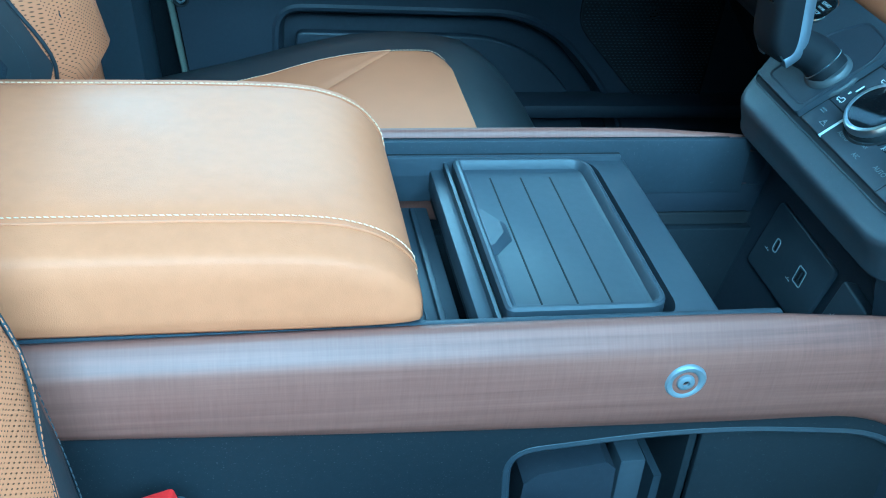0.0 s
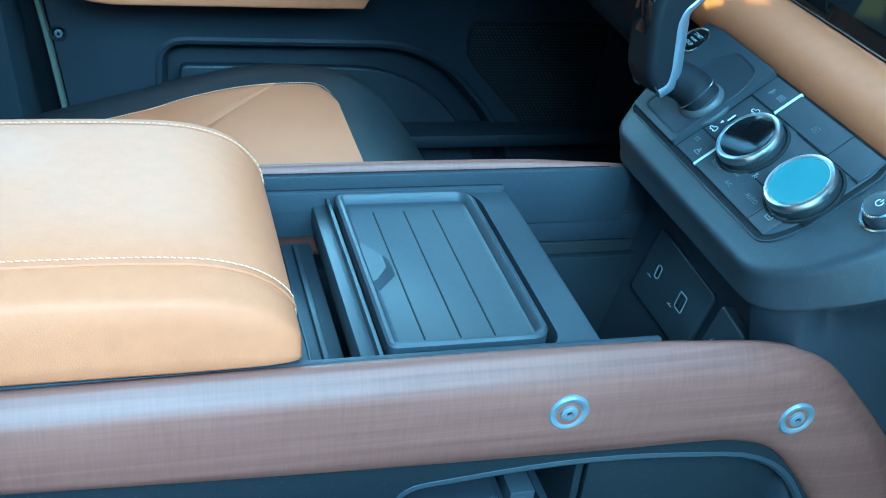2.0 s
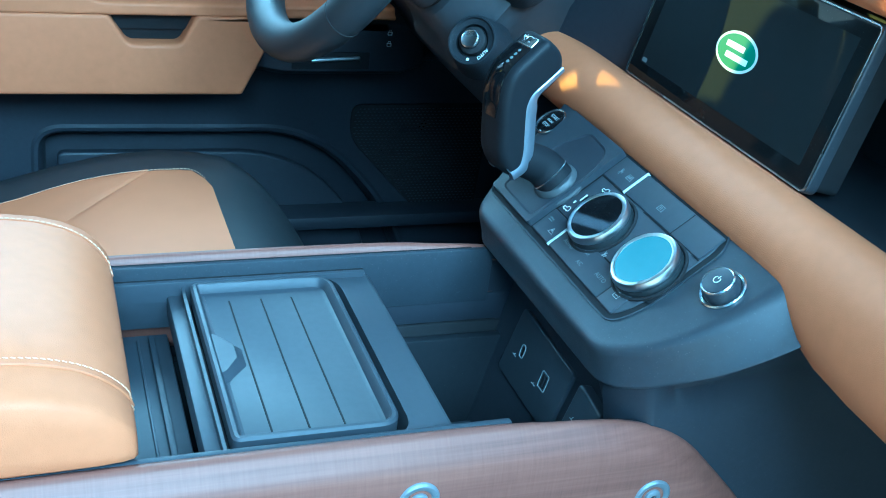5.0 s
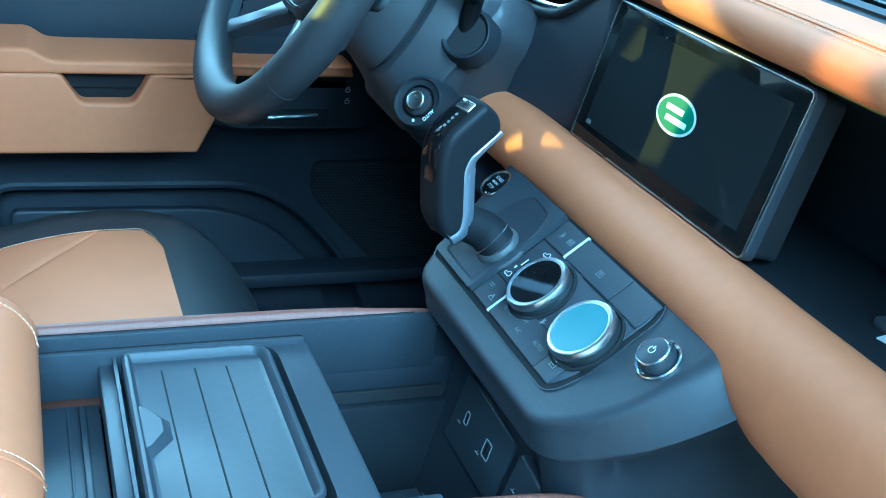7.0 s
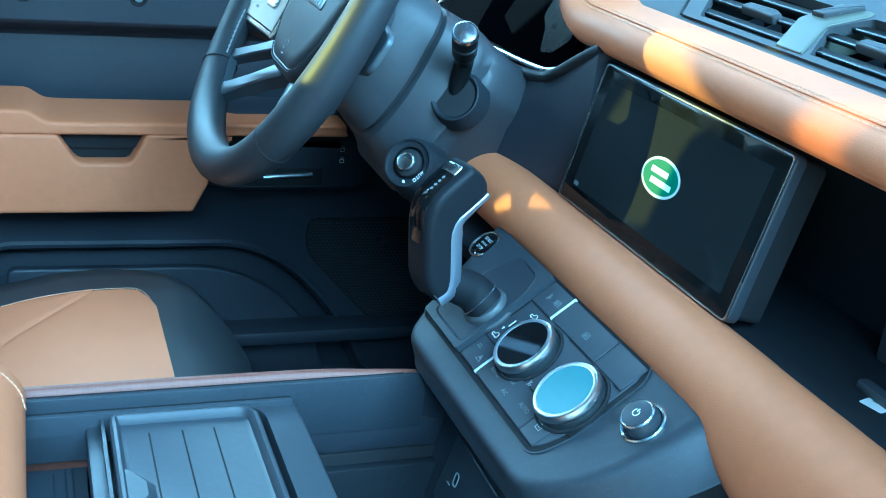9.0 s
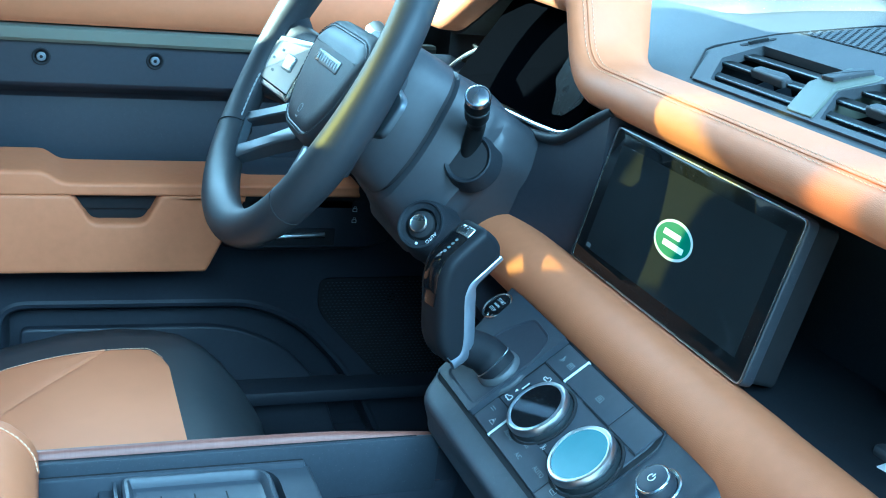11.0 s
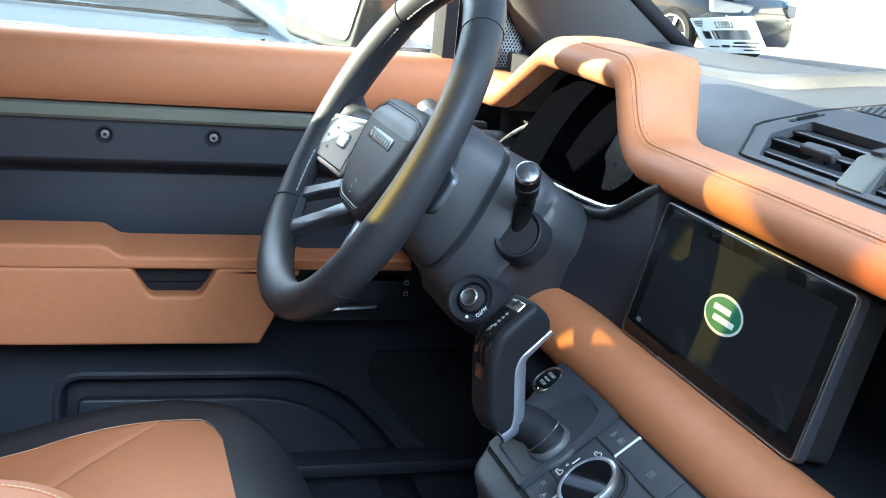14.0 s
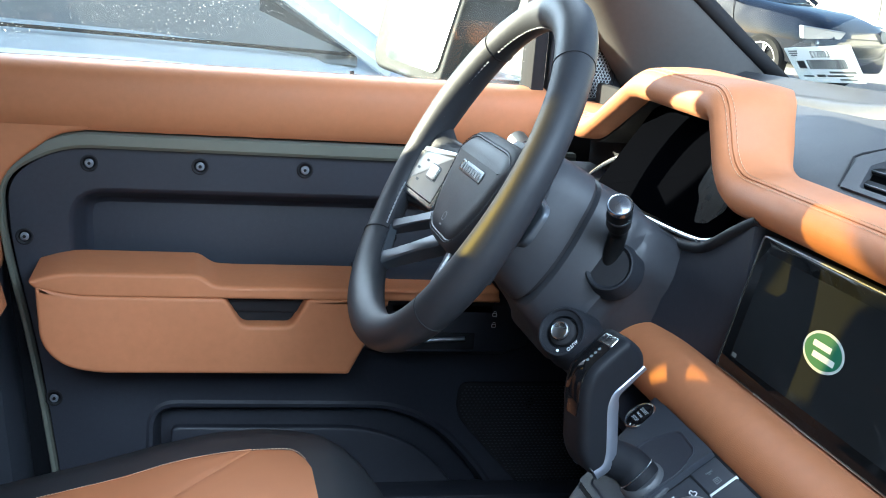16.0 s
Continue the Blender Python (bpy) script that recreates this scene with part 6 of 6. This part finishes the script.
part("cap_ring", lathe([(0.0118, -0.004), (0.0119, 0.0), (0.0113, 0.0010), (0.0104, 0.0008), (0.0102, -0.001)], cap_m, 36), satin, stalk)
face = Vector((-0.66, -0.58, 0.47)).normalized()
across = Vector((0, 0, 1)).cross(face).normalized()
sock = axes(Vector((0.582, 1.072, 1.270)) + face * 0.003, across, face.cross(across))
part("stalk_socket", lathe([(0.0290, -0.014), (0.0250, 0.0), (0.0240, 0.0030), (0.0225, 0.0036), (0.0205, 0.0020), (0.0190, 0.0004)], sock, 40), plastic_black, col)
part("stalk_boot", lathe([(0.0200, -0.004), (0.0195, 0.0010), (0.0150, 0.0014), (0.0, 0.0014)], sock, 36), rubber, col, "black rubber boot")
# left stalk, just showing beyond the hub
part("left_stalk", tube([Vector((0.546, 1.238, 1.343)), Vector((0.541, 1.280, 1.355))], [0.009, 0.0120], 16), satin, col, "pale stalk end")
# light switch
lm = axes(Vector((0.545, 1.0825, 1.2030)) + Vector((-0.35, -0.88, 0.29)) * 0.020, across, face.cross(across))
lsw = thing("light_switch", lm.translation, "round dark headlamp switch with silver dial and white lettering", "switch")
part("bezel", lathe([(0.0300, -0.030), (0.0255, -0.006), (0.0242, 0.0), (0.0232, 0.0018), (0.0218, 0.0018), (0.0205, 0.0), (0.0160, -0.0010), (0.0150, -0.006), (0.0, -0.006)], lm, 44), plastic_black, lsw)
part("collar", lathe([(0.0135, -0.006), (0.0130, 0.0005), (0.0110, 0.0020), (0.0, 0.002)], lm, 40), rubber, lsw)
part("dial", lathe([(0.0085, 0.001), (0.0083, 0.0056), (0.0075, 0.0066), (0.0, 0.0066)], lm, 36), satin_dark, lsw)
part("dial_ring", lathe([(0.0087, 0.0042), (0.0088, 0.0060), (0.0078, 0.0072), (0.0070, 0.0068)], lm, 36), satin, lsw)
text_mesh("switch_word", "AUTO", 0.0047, lm @ Matrix.Translation((0.0152, -0.0100, 0.0012)) @ pose(0, 0, 0, 0, 0, 238), white_mark, lsw)
part("switch_dot", lathe([(0.0014, 0.0006), (0.0014, 0.0014), (0, 0.0014)], lm @ Matrix.Translation((0.0025, -0.0182, 0)), 12), white_mark, lsw)

# ---- front seats ----
def cushion_z(dy, x):
    """Height of the cushion across (dy from its middle) and along x."""
    a = abs(dy)
    back = max(0.0, 0.285 - x)
    z = 0.957 + 0.011 * math.exp(-((a - 0.185) / 0.05) ** 2) - (1.2 * back * back if back < 0.16 else 0.0307 + 0.25 * (back - 0.16))
    z -= 0.055 * max(0.0, (a - 0.215) / 0.035) ** 2
    z -= 0.060 * max(0.0, (x - 0.335) / 0.09) ** 2.2
    return z


def seat(yc, side):
    s = thing("front_seat", (0.05, yc, 0.64), "black front seat with tan perforated leather centre panels", "seat", "front seats")
    ds = [-0.25, -0.245, -0.23, -0.21, -0.18, -0.15, -0.11, -0.06, 0.0, 0.06, 0.11, 0.15, 0.18, 0.21, 0.23, 0.245, 0.25]
    rows = []
    for x in (-0.20, -0.10, 0.0, 0.08, 0.16, 0.22, 0.28, 0.32, 0.35, 0.375, 0.395, 0.410, 0.422, 0.432, 0.438):
        k = 1.0 - 0.36 * max(0.0, (x - 0.27) / 0.15) ** 2
        rows.append([(x, yc + d * k, cushion_z(d, x)) for d in ds] + [(x - 0.004, yc + 0.245 * k, 0.80), (x - 0.004, yc - 0.245 * k, 0.80)])
    part("cushion", loft(rows), seat_black, s, sharp=70)

    def patch(y_of, xs, n, lift, material, name, label=""):
        rws = []
        for x in xs:
            y0, y1 = y_of(x)
            rws.append([(x, yc + (y0 + (y1 - y0) * i / n), cushion_z(y0 + (y1 - y0) * i / n, x) + lift - (0.0018 if i in (0, n) else 0.0)) for i in range(n + 1)])
        b = loft(rws, closed=False, caps=False)
        return part(name, b, material, s, label, sharp=70)

    rim_ = lambda x: 0.148 - 0.05 * max(0.0, (x - 0.30) / 0.033) ** 3
    wing = lambda x: min(max(0.035, 0.148 - 0.85 * max(0.0, 0.262 - x)), rim_(x) - 0.0005)
    xs = [-0.18, -0.10, -0.04, 0.0, 0.05, 0.10, 0.14, 0.18, 0.21, 0.24, 0.2619, 0.27, 0.295, 0.312, 0.324, 0.330]
    patch(lambda x: (-wing(x), wing(x)) if x < 0.262 else (-rim_(x), rim_(x)), xs, 20, 0.0040, leather_fine, "centre_panel", "finely perforated tan leather panel")
    for sg in (-1, 1):
        patch(lambda x: (sg * (wing(x) - 0.0030), sg * rim_(x)), [v for v in xs if v < 0.262], 6, 0.0050, leather_holes, "side_panel", "perforated tan leather panel")
        ln = [Vector((x, yc + sg * (rim_(x) - 0.004), cushion_z(rim_(x), x) + 0.0050)) for x in np.linspace(-0.15, 0.325, 60)]
        part("stitching", stitches(ln, 0.0042, 0.0030, 0.0009, 0.0006, (0, 0, 1)), thread, s)
    # backrest
    fwd = 0.061 if side < 0 else 0.077
    lean = lambda z: 0.095 * min(1.0, max(0.0, (1.125 - z) / 0.125)) if side > 0 else 0.0
    bs = []
    for z, x, w in ((0.84, -0.100, 0.215), (0.93, -0.110, 0.225), (1.0, -0.125, 0.245), (1.06, -0.1365, 0.250), (1.12, -0.150, 0.255), (1.25, -0.180, 0.255), (1.34, -0.205, 0.245), (1.42, -0.235, 0.21), (1.475, -0.260, 0.15), (1.495, -0.275, 0.10)):
        b = 0.062 if z < 1.40 else 0.03
        x += fwd - lean(z)
        out = [(x, 0.0), (x + 0.004, 0.08), (x + 0.020, 0.13), (x + b * 0.85, 0.175), (x + b, 0.205), (x + b * 0.8, 0.235), (x + 0.015, 0.25), (x - 0.06, 0.247), (x - 0.13, 0.21)]
        k = w / 0.25
        half = [(xx, yy * k) for xx, yy in out]
        bs.append([(xx, yc + yy, z) for xx, yy in half] + [(xx, yc - yy, z) for xx, yy in reversed(half[1:])])
    part("backrest", loft(bs), mesh_cloth, s, "dark mesh-sided backrest", sharp=75)
    for sg in (-1, 1):
        spine = ((0.90, -0.107, 0.222), (0.985, -0.120, 0.243), (1.06, -0.134, 0.251), (1.12, -0.147, 0.255), (1.18, -0.166, 0.255), (1.25, -0.192, 0.255), (1.38, -0.235, 0.245))
        curve_b = ((0.006, 0.085), (0.023, 0.13), (0.056, 0.172), (0.0655, 0.192), (0.0670, 0.203), (0.0655, 0.212), (0.0590, 0.226), (0.0450, 0.240), (0.0280, 0.2475), (0.0140, 0.2510), (0.0000, 0.2520), (-0.0200, 0.2515), (-0.0450, 0.2500))

        def along(q):
            i = min(int(q), 11)
            (a0, y0), (a1, y1) = curve_b[i], curve_b[i + 1]
            return a0 + (a1 - a0) * (q - i), y0 + (y1 - y0) * (q - i)

        band, pr, edge_ln, band_ln = [], [], [], []
        for (z, x, w), qt in zip(spine, (2.6, 2.6, 2.9, 4.6, 7.2, 7.5, 7.5) if side < 0 else (5.2, 6.0, 7.0, 7.9, 9.0, 9.5, 9.5)):
            k = w / 0.25
            xo = x + fwd - lean(z) + 0.003
            at_q = lambda q: (xo + along(q)[0], yc + sg * along(q)[1] * k, z)
            pr.append([at_q(qt * i / 7) for i in range(8)])
            q1 = min(9.0, qt + 3.4) if side < 0 else min(12.0, qt + 2.2)
            band.append([at_q(qt + (q1 - qt) * i / 5) for i in range(6)])
            edge_ln.append(Vector(at_q(qt - 0.12)) + Vector((0.0006, 0, 0)))
            band_ln.append(Vector(at_q(qt + (q1 - qt) * 0.55)) + Vector((0.0006, 0, 0)))
        part("bolster_panel", loft([[Vector(q) for q in r] for r in pr], closed=False, caps=False), leather_holes_back, s, "perforated tan leather bolster", sharp=75)
        part("bolster_band", loft(band, closed=False, caps=False), seat_black, s, "dark leather band beside the bolster", sharp=75)
        part("piping", tube(curve_line([p + Vector((-0.0012, sg * 0.002, 0)) for p in edge_ln], 6), 0.0016, 8), black_leather, s)
        part("bolster_stitching", stitches(curve_line(edge_ln, 8), 0.0042, 0.0030, 0.0007, 0.0004, (1, sg * 0.3, 0)), leather, s, "tan thread stitching")
        part("bolster_stitching", stitches(curve_line(band_ln, 8), 0.0046, 0.0034, 0.0008, 0.0005, (0.8, sg * 0.6, 0)), dark_thread, s, "dark thread stitching")
    part("seat_base", rbox(-0.15, 0.36, yc - 0.21, yc + 0.21, 0.64, 0.81, 0.02), plastic, s)
    part("headrest", rbox(-0.31, -0.21, yc - 0.12, yc + 0.12, 1.49, 1.615, 0.035, 4), black_leather, s)
    for d in (-0.06, 0.06):
        part("headrest_post", tube([(-0.245, yc + d, 1.46), (-0.25, yc + d, 1.52)], 0.006, 10), satin, s)
    # the driver's cushion is slid a little further forward
    if side > 0:
        for ob in s.children:
            if ob.name.split(".")[0] in ("cushion", "centre_panel", "side_panel", "stitching"):
                ob.data.transform(Matrix.Translation((0.010, 0, 0)))
    return s


seat_black = surface("black_seat_leather", (0.030, 0.032, 0.036), 0.5, spec=0.4, vary=0.1, grain=850, bump=0.25, dist=0.0003, cells=True)
seat(1.195, 1)
seat(0.385, -1)
bk = thing("seat_belt_buckle", (0.06, 0.625, 0.90), "black seat belt buckle with a red release button", "seat belt buckle")
bkm = axes((0.045, 0.616, 0.962), (1, 0, 0.35), (0, 0.2, 1))
part("buckle_body", prism(rect(0.034, 0.075, 0.007, 4, 0, -0.02), bkm, -0.012, 0.012, 0.004), plastic, bk)
part("release_button", prism(rpoly([(-0.013, -0.002), (0.013, -0.002), (0.013, 0.026), (-0.013, 0.026)], 0.003), bkm, -0.008, 0.0140, 0.002), red_plastic, bk, "red release button")

# ---- outside ----
asphalt = surface("pale_concrete", (0.50, 0.48, 0.45), 0.9, vary=0.25, broad=0.6, grain=90, bump=0.5, dist=0.004)
setting("ground", rbox(-400, 400, -400, 400, -0.2, 0.0, 0.0), asphalt, "pale concrete parking ground reaching the horizon", "ground")
silver_paint = surface("silver_blue_car_paint", (0.70, 0.76, 0.80), 0.28, 0.15, vary=0.05, broad=2, bump=0.0, coat=0.6)
navy_paint = surface("navy_car_paint", (0.012, 0.016, 0.03), 0.15, 0.2, vary=0.05, broad=2, bump=0.0, coat=1.0)
car_glass = surface("dark_car_glass", (0.19, 0.205, 0.215), 0.08, spec=0.2, vary=0.1, bump=0.0, rough_vary=0.02)
alloy = surface("alloy_wheel_paint", (0.55, 0.56, 0.57), 0.3, 0.9, vary=0.05, bump=0.0)
lamp_glass = surface("pale_lamp_glass", (0.55, 0.57, 0.60), 0.08, 0.2, vary=0.1, bump=0.0)


def car(m, paint, label, zs=1.0):
    c = thing("parked_car", m.translation, label, "car", "parked cars")

    def tr(p):
        return m @ Vector((p[0], p[1], p[2] * zs))

    st = [(0.98, 0.55, 0.62), (0.93, 0.70, 0.76), (0.75, 0.86, 0.86), (0.45, 0.94, 0.95), (0.0, 0.96, 1.01), (-0.45, 0.96, 1.06), (-0.62, 0.96, 1.10), (-1.2, 0.96, 1.12), (-2.2, 0.96, 1.13), (-3.2, 0.95, 1.15), (-3.75, 0.90, 1.13), (-3.92, 0.80, 1.05)]
    rows = []
    for x, w, zt in st:
        half = [(w * 0.80, 0.28), (w * 0.97, 0.36), (w, 0.60), (w * 0.985, zt - 0.16), (w * 0.955, zt - 0.05), (w * 0.88, zt), (w * 0.45, zt + 0.03)]
        rows.append([tr((x, y, z)) for y, z in half] + [tr((x, -y, z)) for y, z in reversed(half)])
    body = part("body", loft(rows), paint, c, sharp=35)
    gh = []
    for x, w, z in ((-0.58, 0.86, 1.10), (-0.85, 0.83, 1.28), (-1.25, 0.78, 1.52), (-1.55, 0.75, 1.63), (-2.3, 0.74, 1.67), (-3.1, 0.74, 1.64), (-3.6, 0.76, 1.42), (-3.82, 0.80, 1.10)):
        gh.append([tr((x, w + 0.05 * (1.67 - z), 1.08)), tr((x, (w + 0.88) / 2, (1.1 + z) / 2)), tr((x, w, z - 0.05)), tr((x, w - 0.08, z)), tr((x, -w + 0.08, z)), tr((x, -w, z - 0.05)), tr((x, -(w + 0.88) / 2, (1.1 + z) / 2)), tr((x, -w - 0.05 * (1.67 - z), 1.08))])
    part("window_glass", loft(gh), car_glass, c, sharp=30)
    for sg in (1, -1):
        part("windscreen_pillar", tube([tr((-0.48, sg * 0.90, 1.085)), tr((-0.85, sg * 0.865, 1.285)), tr((-1.25, sg * 0.805, 1.53)), tr((-1.6, sg * 0.77, 1.645))], 0.045, 10, flat=0.7), paint, c)
        part("roof_rail", tube([tr((-1.6, sg * 0.75, 1.645)), tr((-2.3, sg * 0.75, 1.685)), tr((-3.1, sg * 0.75, 1.655)), tr((-3.62, sg * 0.77, 1.42)), tr((-3.84, sg * 0.84, 1.09))], 0.05, 10), paint, c)
        part("belt_strip", tube([tr((-0.55, sg * 0.895, 1.105)), tr((-2.2, sg * 0.90, 1.135)), tr((-3.5, sg * 0.89, 1.145))], 0.005, 8), rubber, c)
        part("door_gap", tube([tr((-0.60, sg * 0.925, 1.07)), tr((-0.57, sg * 0.952, 0.93)), tr((-0.50, sg * 0.962, 0.6)), tr((-0.50, sg * 0.94, 0.36))], 0.006, 6), rubber, c)
        part("headlight", prism(rpoly([(-0.30, -0.09), (0.22, -0.06), (0.28, 0.04), (-0.34, 0.09)], 0.03), m @ Matrix.Translation((0.80, sg * 0.72, 0.74 * zs)) @ pose(0, 0, 0, 90, 0, 90 - sg * -35) if sg > 0 else m @ Matrix.Translation((0.80, sg * 0.72, 0.74 * zs)) @ pose(0, 0, 0, 90, 0, 55), -0.05, 0.075, 0.02), lamp_glass, c, "pale headlight lens")
        for wx in (0.0, -2.85):
            wm = m @ Matrix.Translation((wx, sg * 0.90, 0.37)) @ pose(0, 0, 0, -90 * sg, 0, 0)
            ty = part("tyre", lathe([(0.25, -0.10), (0.34, -0.10), (0.37, -0.06), (0.37, 0.06), (0.34, 0.085), (0.262, 0.075), (0.25, 0.04)], wm, 36), rubber, c)
            rm = lathe([(0.262, 0.0), (0.262, 0.074), (0.245, 0.076), (0.235, 0.03), (0.0, 0.02)], wm, 36)
            for k in range(5):
                a = 2 * math.pi * k / 5
                for da in (-0.10, 0.10):
                    tube([wm @ Vector((0.04 * math.cos(a), 0.04 * math.sin(a), 0.060)), wm @ Vector((0.24 * math.cos(a + da), 0.24 * math.sin(a + da), 0.068))], 0.018, 6, bm=rm)
            part("rim", rm, alloy, ty)
    part("grille", prism(rect(0.9, 0.22, 0.05), m @ Matrix.Translation((0.955, 0, 0.60 * zs)) @ pose(0, 0, 0, 90, 0, 90), -0.03, 0.012, 0.008), gloss_black, c)
    return c


car(pose(1.215, 4.06, 0.0), silver_paint, "silver-blue car parked beside the driver's window", 1.172)
hd = math.degrees(math.atan2(-0.90, 0.42))
car(pose(11.76, 19.9, 0.0, 0, 0, hd) @ Matrix.Scale(1.35, 4), navy_paint, "navy car parked ahead with pale alloy wheels", 1.1)

# the driver's door mirror
dm = thing("door_mirror", (0.56, 1.80, 1.36), "dark door mirror with a dusty glass outside the window", "door mirror")
mm_ = axes((0.555, 1.90, 1.460), (0.37, -0.93, 0.0), (0.22, 0.088, 1))
shell_p = rpoly([(-0.128, -0.095), (0.090, -0.108), (0.105, 0.11), (-0.135, 0.11)], [0.04, 0.02, 0.02, 0.03], 6)
glass_p = rpoly([(-0.083, -0.078), (0.076, -0.088), (0.092, 0.095), (-0.088, 0.095)], [0.02, 0.015, 0.02, 0.02], 6)
part("mirror_shell", prism(shell_p, mm_, -0.10, 0.0, 0.006), plastic_black, dm)
mirror_m = surface("mirror_glass", (0.40, 0.45, 0.45), 0.10, 1.0, vary=0.04, bump=0.0, rough_vary=0.03)
part("mirror_glass", prism(glass_p, mm_, 0.0, 0.003), mirror_m, dm)
part("mirror_arm", rbox(0.60, 0.66, 1.66, 1.84, 1.345, 1.39, 0.012), plastic, dm)

rw = tagged(thing("window_2", (-0.6, 1.63, 1.38), "tinted rear side window behind the driver's door", "window"), kind="structure")
# out of view; its tint turns the sun on the upper roll yellow
part("window_pane", rbox(-0.97, -0.40, 1.628, 1.632, 1.36, 1.845, 0.0), tinted_pane, rw)
part("window_seal", rbox(-0.97, -0.36, 1.60, 1.642, 1.355, 1.384, 0.003), rubber, rw)

# dark glass round the rear of the cabin
# unseen pane added in the rail gap to make an orange sun patch
al = tagged(thing("window_5", (-1.025, 1.607, 1.81), "small unseen roof side window, amber-tinted to colour a sun patch", "window"), kind="structure")
part("window_pane", rbox(-1.075, -0.975, 1.605, 1.609, 1.81, 1.94, 0.0), amber_pane, al)
tg = tagged(thing("window_3", (-2.32, CY, 1.30), "dark tinted tailgate window", "window"), kind="structure")
part("window_pane", rbox(-2.322, -2.318, SILL_Y0, SILL_Y1, 1.30, 1.945, 0.0), privacy_pane, tg)
pr = tagged(thing("window_4", (-1.4, -0.03, 1.36), "dark tinted rear side window behind the doorway", "window"), kind="structure")
part("window_pane", rbox(-2.318, -0.54, -0.034, -0.030, 1.36, 1.945, 0.0), privacy_pane, pr)

# pale building and brick wall ahead
render_wall = surface("pale_rendered_wall", (0.75, 0.72, 0.66), 0.9, vary=0.06, broad=0.4, grain=40, bump=0.3, dist=0.003)
bld = thing("showroom_building", (40, 40, 0), "pale rendered building with dark windows beyond the parking ground", "building")
part("wall", rbox(34, 36, -20, 70, 0, 7, 0.05), render_wall, bld)
part("plinth", rbox(33.9, 34.0, -20, 70, 0, 0.8, 0.02), render_wall, bld)
for k in range(9):
    wf = part("window", rbox(33.93, 34.02, -12 + 9 * k, -7 + 9 * k, 1.2, 3.6, 0.02), car_glass, bld)
    part("window_sill", rbox(33.8, 34.02, -12.2 + 9 * k, -6.8 + 9 * k, 1.05, 1.2, 0.02), render_wall, wf)

# paper label inside the windscreen
lab = thing("windscreen_label", screen_point(1.38, 0.06), "white paper stock label with bars, read from its back", "label")
LABEL_FOOT = Vector((0.9938, 1.4884, 1.4245))
lx = Vector((0.9722, 1.3072, 1.4402)) - LABEL_FOOT
ly = Vector((0.9328, 1.4401, 1.4688)) - LABEL_FOOT
LM = axes(LABEL_FOOT, lx, ly)
paper = surface("white_label_paper", (0.72, 0.74, 0.73), 0.7, vary=0.04, bump=0.0)
pb_ = paper.node_tree.nodes["Principled BSDF"]
tl_ = paper.node_tree.nodes.new("ShaderNodeBsdfTranslucent")
tl_.inputs[0].default_value = (0.8, 0.82, 0.80, 1)
mix_ = paper.node_tree.nodes.new("ShaderNodeMixShader")
mix_.inputs[0].default_value = 0.6
paper.node_tree.links.new(pb_.outputs[0], mix_.inputs[1])
paper.node_tree.links.new(tl_.outputs[0], mix_.inputs[2])
paper.node_tree.links.new(mix_.outputs[0], paper.node_tree.nodes["Material Output"].inputs[0])
LWd = lx.length
LHt, LSH = ly.dot(LM.to_3x3().col[1]), ly.dot(LM.to_3x3().col[0])


def on_label(x0, x1, f0, f1):
    """A patch of the slanted sheet between x0 and x1 and two shares of its height."""
    return [(x0 + LSH * f0, LHt * f0), (x1 + LSH * f0, LHt * f0), (x1 + LSH * f1, LHt * f1), (x0 + LSH * f1, LHt * f1)]


part("paper", prism(rpoly(on_label(0.0, LWd, 0.0, 1.0), 0.002, 2), LM, -0.0004, 0.0004), paper, lab)
random.seed(4)
xx = 0.050
while xx < LWd - 0.030:
    w_ = random.choice((0.0012, 0.0018, 0.0028))
    part("code_bar", prism(on_label(xx, xx + w_, 0.40, 0.66), LM, 0.0002, 0.0008), rubber, lab)
    xx += w_ + random.choice((0.0012, 0.002, 0.003))
shear = Matrix(((-1, LSH / LHt, 0, 0), (0, 1, 0, 0), (0, 0, 1, 0), (0, 0, 0, 1)))
text_mesh("stock_number", "L09512", 0.0175, LM @ Matrix.Translation((LWd * 0.52 + LSH * 0.80, LHt * 0.80, 0.0006)) @ shear, rubber, lab, "mirrored black stock number")
for x0, x1, f0, f1 in ((0.010, 0.036, 0.90, 0.93), (0.010, 0.034, 0.84, 0.87), (0.012, 0.030, 0.78, 0.81), (0.020, 0.042, 0.42, 0.64), (0.100, 0.170, 0.28, 0.33), (0.090, 0.160, 0.18, 0.22), (0.060, 0.084, 0.17, 0.24), (0.120, 0.165, 0.08, 0.12), (0.020, 0.050, 0.17, 0.21)):
    part("print_bar", prism(on_label(x0, x1, f0, f1), LM, 0.0002, 0.0008), dim_mark, lab)
